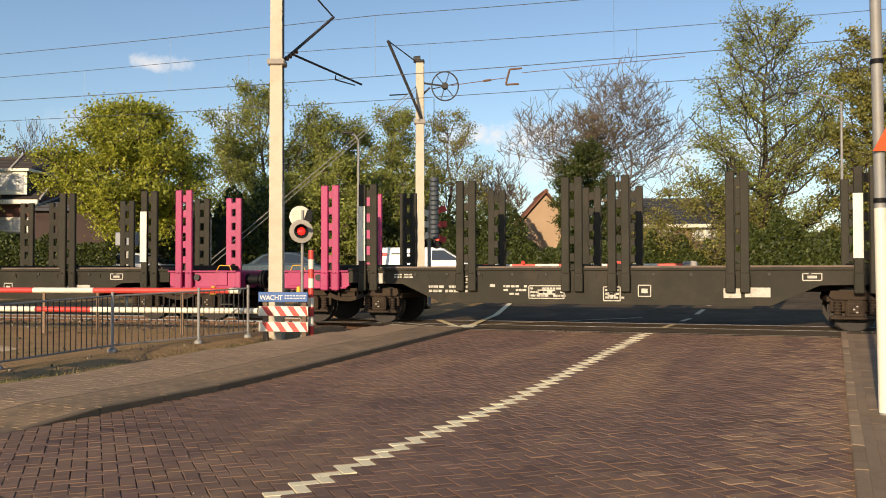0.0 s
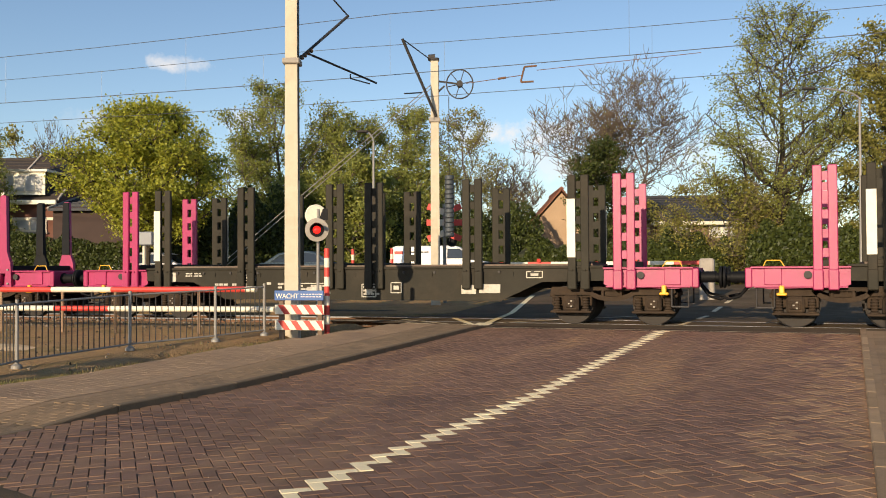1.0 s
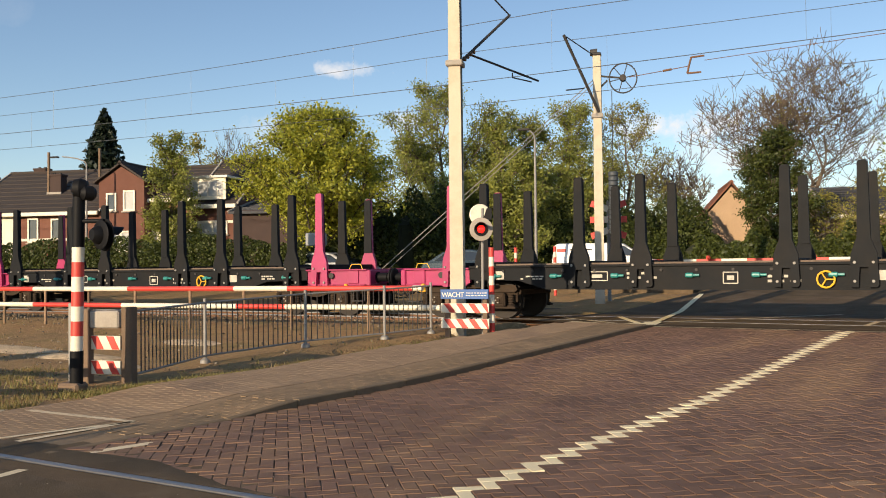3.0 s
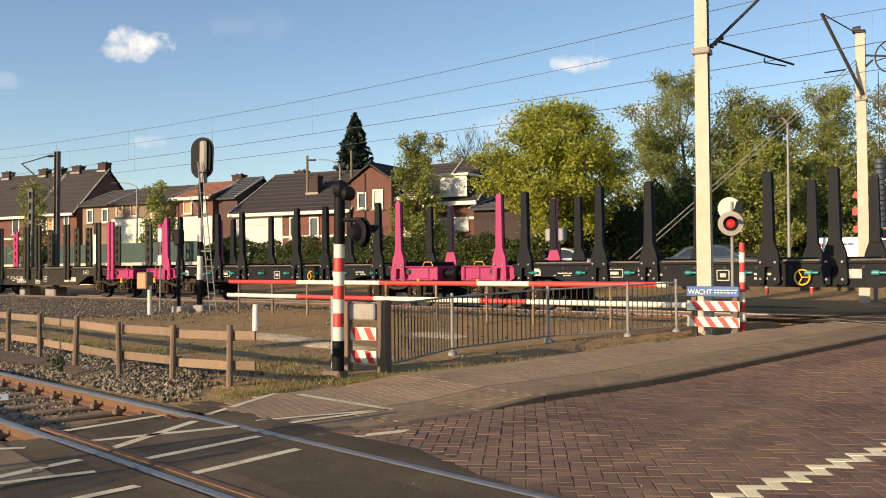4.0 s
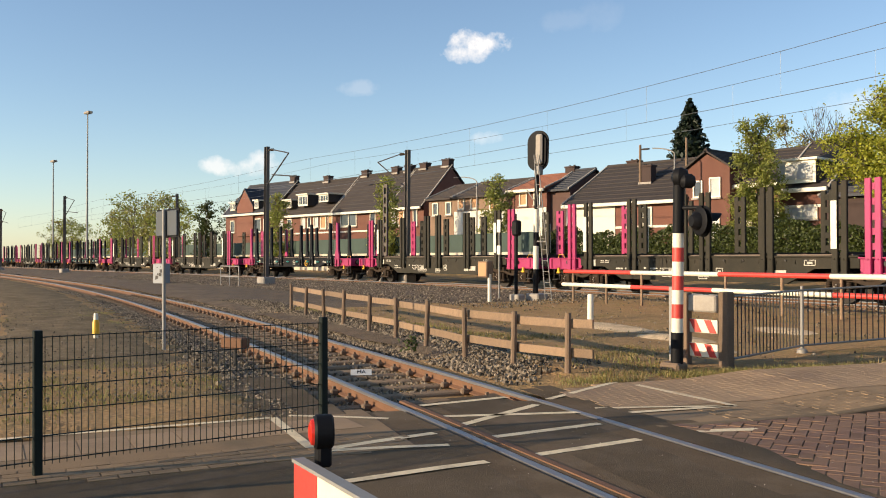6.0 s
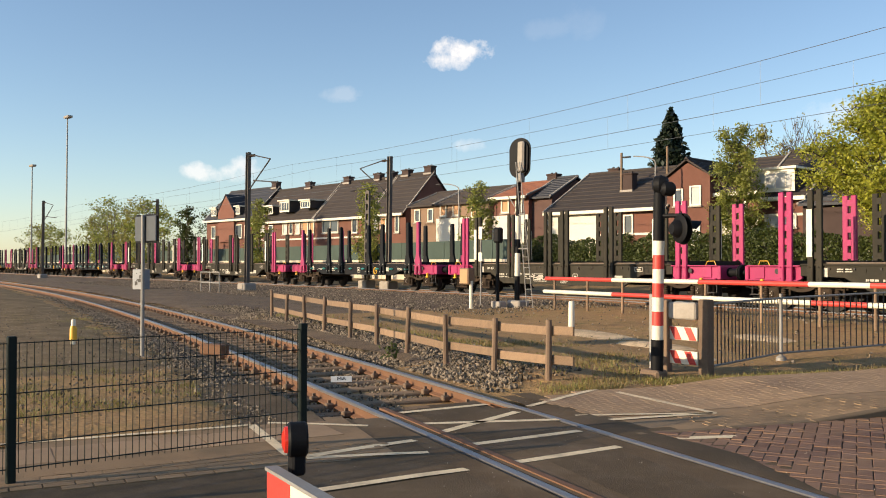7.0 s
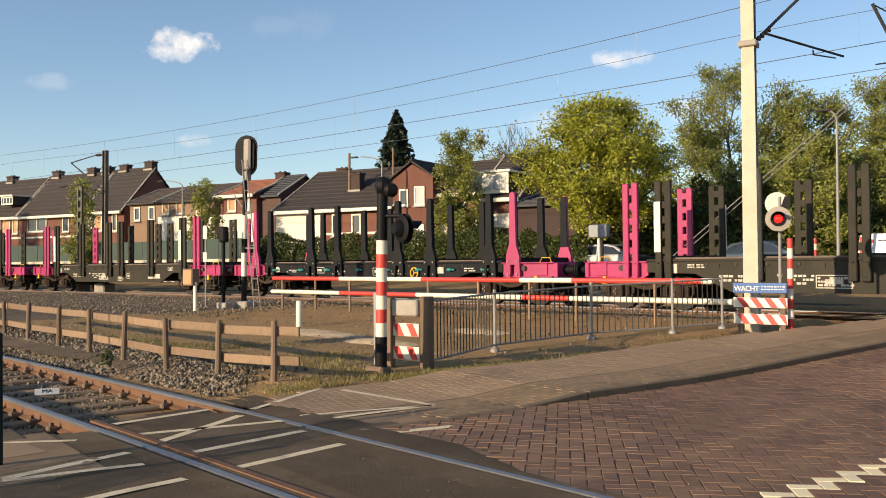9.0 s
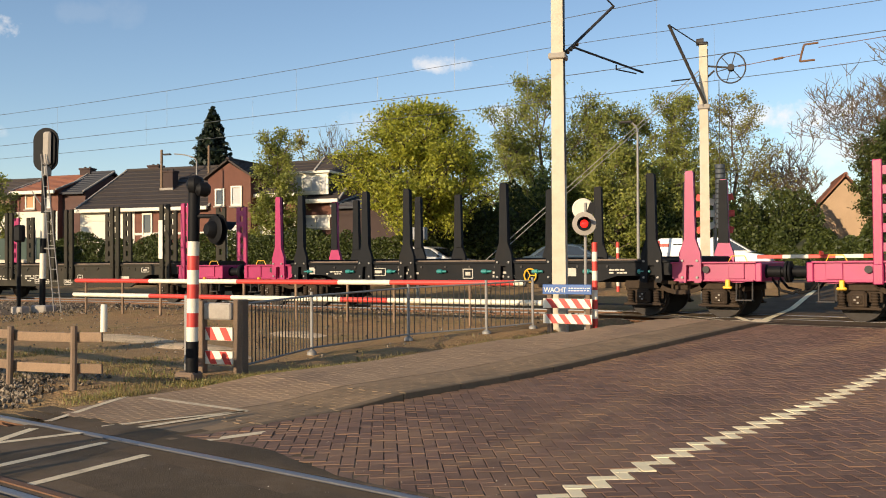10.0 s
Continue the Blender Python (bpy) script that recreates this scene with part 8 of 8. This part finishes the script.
# ---- paving pieces, last in the file ----
def piece_mesh(name, a, b, h, ch, material):
    """A paving piece with worn upper edges; its top lies at zero."""
    g = Geo()
    x, y = a / 2, b / 2
    for s, z in ((1, -h), (1, -ch), (0, 0)):
        e = 0 if s else ch
        g.v += [(-x + e, -y + e, z), (x - e, -y + e, z), (x - e, y - e, z), (-x + e, y - e, z)]
    g.f = [(8, 9, 10, 11)] + [(k * 4 + i, k * 4 + (i + 1) % 4, k * 4 + 4 + (i + 1) % 4, k * 4 + 4 + i) for k in (0, 1) for i in range(4)]
    return g


def lay(parent, name, a, b, gapw, box, keep, z_of, material, near, label, angle=0.0, seed=1, rough=1.0):
    """Courses of pieces in half bond: a across a course, b along it, turned by angle from the road's own axes.
    Pieces for which near() holds are objects, the rest one mesh."""
    rng = random.Random(seed)
    base = piece_mesh(name, a - gapw, b - gapw, 0.04, 0.0009, material)
    me = base.mesh(name, material, False)
    rest = Geo()
    count = 0
    u0, u1, w0, w1 = box
    ca, sa = math.cos(angle), math.sin(angle)
    reach = max(abs(v) for v in box) * 1.5
    n = int(reach / a)
    for i in range(-n, n + 1):
        for j in range(-int(reach / b), int(reach / b) + 1):
            p, q = i * a, (j + (0.5 if i % 2 else 0.0)) * b
            w, u = p * ca - q * sa, p * sa + q * ca
            if not (u0 <= u <= u1 and w0 <= w <= w1):
                continue
            x, y = road_xy(u, w)
            if not keep(u, w, x, y):
                continue
            z = z_of(u, w, x, y) + rng.gauss(0, 0.0009) * rough
            e = 0.02
            xa, ya = road_xy(u + e, w)
            xb, yb = road_xy(u, w + e)
            su, sw = (z_of(u + e, w, xa, ya) - z_of(u, w, x, y)) / e, (z_of(u, w + e, xb, yb) - z_of(u, w, x, y)) / e
            m = Matrix.Translation((x, y, z)) @ Matrix.Rotation(ROAD_ANGLE, 4, "Z") @ Euler((su + rng.gauss(0, 0.004) * rough, -sw + rng.gauss(0, 0.004) * rough, angle + rng.gauss(0, 0.006) * rough)).to_matrix().to_4x4()
            if near(u, w) and count < 300:
                ob = new(name, me)
                ob.parent = parent
                ob.matrix_basis = m
                count += 1
            else:
                rest.add([m @ Vector(v) for v in base.v], base.f)
    part(name + "_field", rest, material, parent, label, "stuff", smooth=False, fix=False)


def lay_herringbone(parent, name, size, gapw, corner, box, keep, material, near, label, seed):
    """Bricks of two to one in a herringbone at 45 degrees to the road; one zigzag of them is painted white.
    corner: where the painted zigzag starts (u, w)."""
    rng = random.Random(seed)
    base = piece_mesh(name, size * 2 - gapw, size - gapw, 0.04, 0.0026, material)
    me = base.mesh(name, material, False)
    rest, wh, pale = Geo(), Geo(), Geo()
    count = 0
    u0, u1, w0, w1 = box
    k = size * math.sqrt(0.5)
    n = int((u1 - u0 + w1 - w0) / size) + 8
    for a in range(-n, n):
        for b in range(-n, n):
            # lattice: one step across the road, two steps along it
            for kind, (cx, cy) in enumerate(((1.0, 0.5), (2.5, 0.0))):
                px, py = cx + a + 2 * b, cy + a - 2 * b
                u, w = corner[0] + (px - py) * k, corner[1] + (px + py) * k
                if not (u0 <= u <= u1 and w0 <= w <= w1):
                    continue
                x, y = road_xy(u, w)
                if not keep(u, w, x, y):
                    continue
                z = land(x, y) + rng.gauss(0, 0.0016)
                slope = (land(*road_xy(u + 0.05, w)) - land(x, y)) / 0.05
                m = Matrix.Translation((x, y, z)) @ Matrix.Rotation(ROAD_ANGLE, 4, "Z") @ Euler((math.atan(slope) + rng.gauss(0, 0.011), rng.gauss(0, 0.011), 0)).to_matrix().to_4x4() @ Matrix.Rotation(radians(45 if kind == 0 else -45) + rng.gauss(0, 0.012), 4, "Z")
                if a == 0:
                    wh.add([m @ Vector(v) for v in base.v], base.f)
                elif rng.random() < max(0.0, 1 - (w1 - w) / 1.5) ** 1.3 * (0.7 + 0.5 * noise.noise(Vector((u * 0.7, w * 0.7, 2)))):
                    pale.add([m @ Vector(v) for v in base.v], base.f)
                elif near(u, w) and count < 300:
                    ob = new(name, me)
                    ob.parent = parent
                    ob.matrix_basis = m
                    count += 1
                else:
                    rest.add([m @ Vector(v) for v in base.v], base.f)
    part(name + "_field", rest, material, parent, label, "stuff", smooth=False, fix=False)
    part("sandy_bricks", pale, M_BRICK_SAND, parent, "bricks covered with pale sand along the kerb", "stuff", smooth=False, fix=False)
    part("white_line_bricks", wh, M_PAINT, parent, "white painted bricks in a zigzag centre line", "stuff", smooth=False, fix=False)


def make_paving(road, pl, pr, pn):
    def on_road(u, w, x, y):
        return siding_gap(x, y) > brick_edge(x) and gap(x, y) > 1.95

    lay_herringbone(road, "brick", 0.1121, 0.0095, (0.195, -0.19), (-2.6, 14.6, KERB_L - 0.02, KERB_R + 0.03), on_road, M_BRICK_ROAD,
                    lambda u, w: 0.4 < u < 2.4 and -3.0 < w < 1.4, "purple-brown clinker bricks laid in herringbone", 2)
    lay(pl, "paver", 0.21, 0.105, 0.005, (-2.6, 16.6, -6.7, -4.66), on_left, lambda u, w, x, y: land(x, y) + pave_rise(u), M_PAVER,
        lambda u, w: 0.0 < u < 3.0, "brown concrete pavers", seed=3, rough=0.4)
    lay(pl, "tile", 0.105, 0.21, 0.006, (0.0, 14.6, -4.6, KERB_L - 0.15), on_left, lambda u, w, x, y: land(x, y) + pave_rise(u), M_TILE,
        lambda u, w: u < 9, "grey-brown paving tiles at the kerb", seed=4, rough=0.5)
    lay(pr, "tile", 0.3, 0.3, 0.006, (0.6, 12.9, KERB_R + 0.2, 6.2), lambda u, w, x, y: siding_gap(x, y) > 1.5, lambda u, w, x, y: land(x, y) + 0.058, M_TILE,
        lambda u, w: 0 < u < 6, "grey-brown paving tiles", seed=5, rough=0.5)
    tilt = math.atan2(0.401, 0.916) - math.atan2(0.267, 0.963)
    lay(pn, "slab", 0.6, 0.4, 0.012, (-10, 2, -10, -3.4), lambda u, w, x, y: siding_gap(x, y) < -1.5 and 0.25 < path_e(x, y) < 1.1, lambda u, w, x, y: land(x, y) + 0.004, M_PAVER, lambda u, w: True, "brown paving slabs", angle=tilt, seed=6, rough=0.5)
    lay(pn, "edge_brick", 0.12, 0.21, 0.012, (-10, 2, -10, -3.4), lambda u, w, x, y: siding_gap(x, y) < -1.35 and 1.2 < path_e(x, y) < 1.76, lambda u, w, x, y: land(x, y) + 0.004, M_TILE, lambda u, w: True, "dark edging bricks", angle=tilt, seed=8)
    # kerb stones
    for w, u0, u1, parent in ((KERB_L - 0.06, -1.0, 13.2, pl), (KERB_R + 0.06, -4.0, 13.2, pr)):
        u = u0
        rng = random.Random(7)
        while u < u1:
            g = Geo().box((0, 0, 0), (0.11, 0.992, 0.2), bev=0.012)
            x, y = road_xy(u + 0.5, w)
            top = (pave_rise(u + 0.5) if w < 0 else 0.055) + 0.006
            x0, y0 = road_xy(u, w)
            x1, y1 = road_xy(u + 1, w)
            t0 = (pave_rise(u) if w < 0 else 0.055) + land(x0, y0)
            t1 = (pave_rise(u + 1) if w < 0 else 0.055) + land(x1, y1)
            ob = part("kerb_stone", g, M_KERB if w < 0 else M_KERB_FLAT, parent)
            ob.matrix_basis = Matrix.Translation((x, y, (t0 + t1) / 2 + 0.003 - 0.1)) @ Matrix.Rotation(ROAD_ANGLE, 4, "Z") @ Matrix.Rotation(math.atan2(t1 - t0, 1.0), 4, "X") @ Matrix.Rotation(rng.gauss(0, 0.006), 4, "Y")
            u += 1.0


make_ground()
make_tracks()
make_litter()
ROAD = make_road()
PAVE_L, PAVE_R, PAVE_N = make_pavements()
make_train()
make_catenary()
make_crossing_light()
make_warning_boards()
make_railing()
make_wood_fence()
make_mesh_fence()
make_signal()
make_signs()
make_lamps()
make_houses()
make_plants()
make_vehicles()
make_paving(ROAD, PAVE_L, PAVE_R, PAVE_N)
motions()
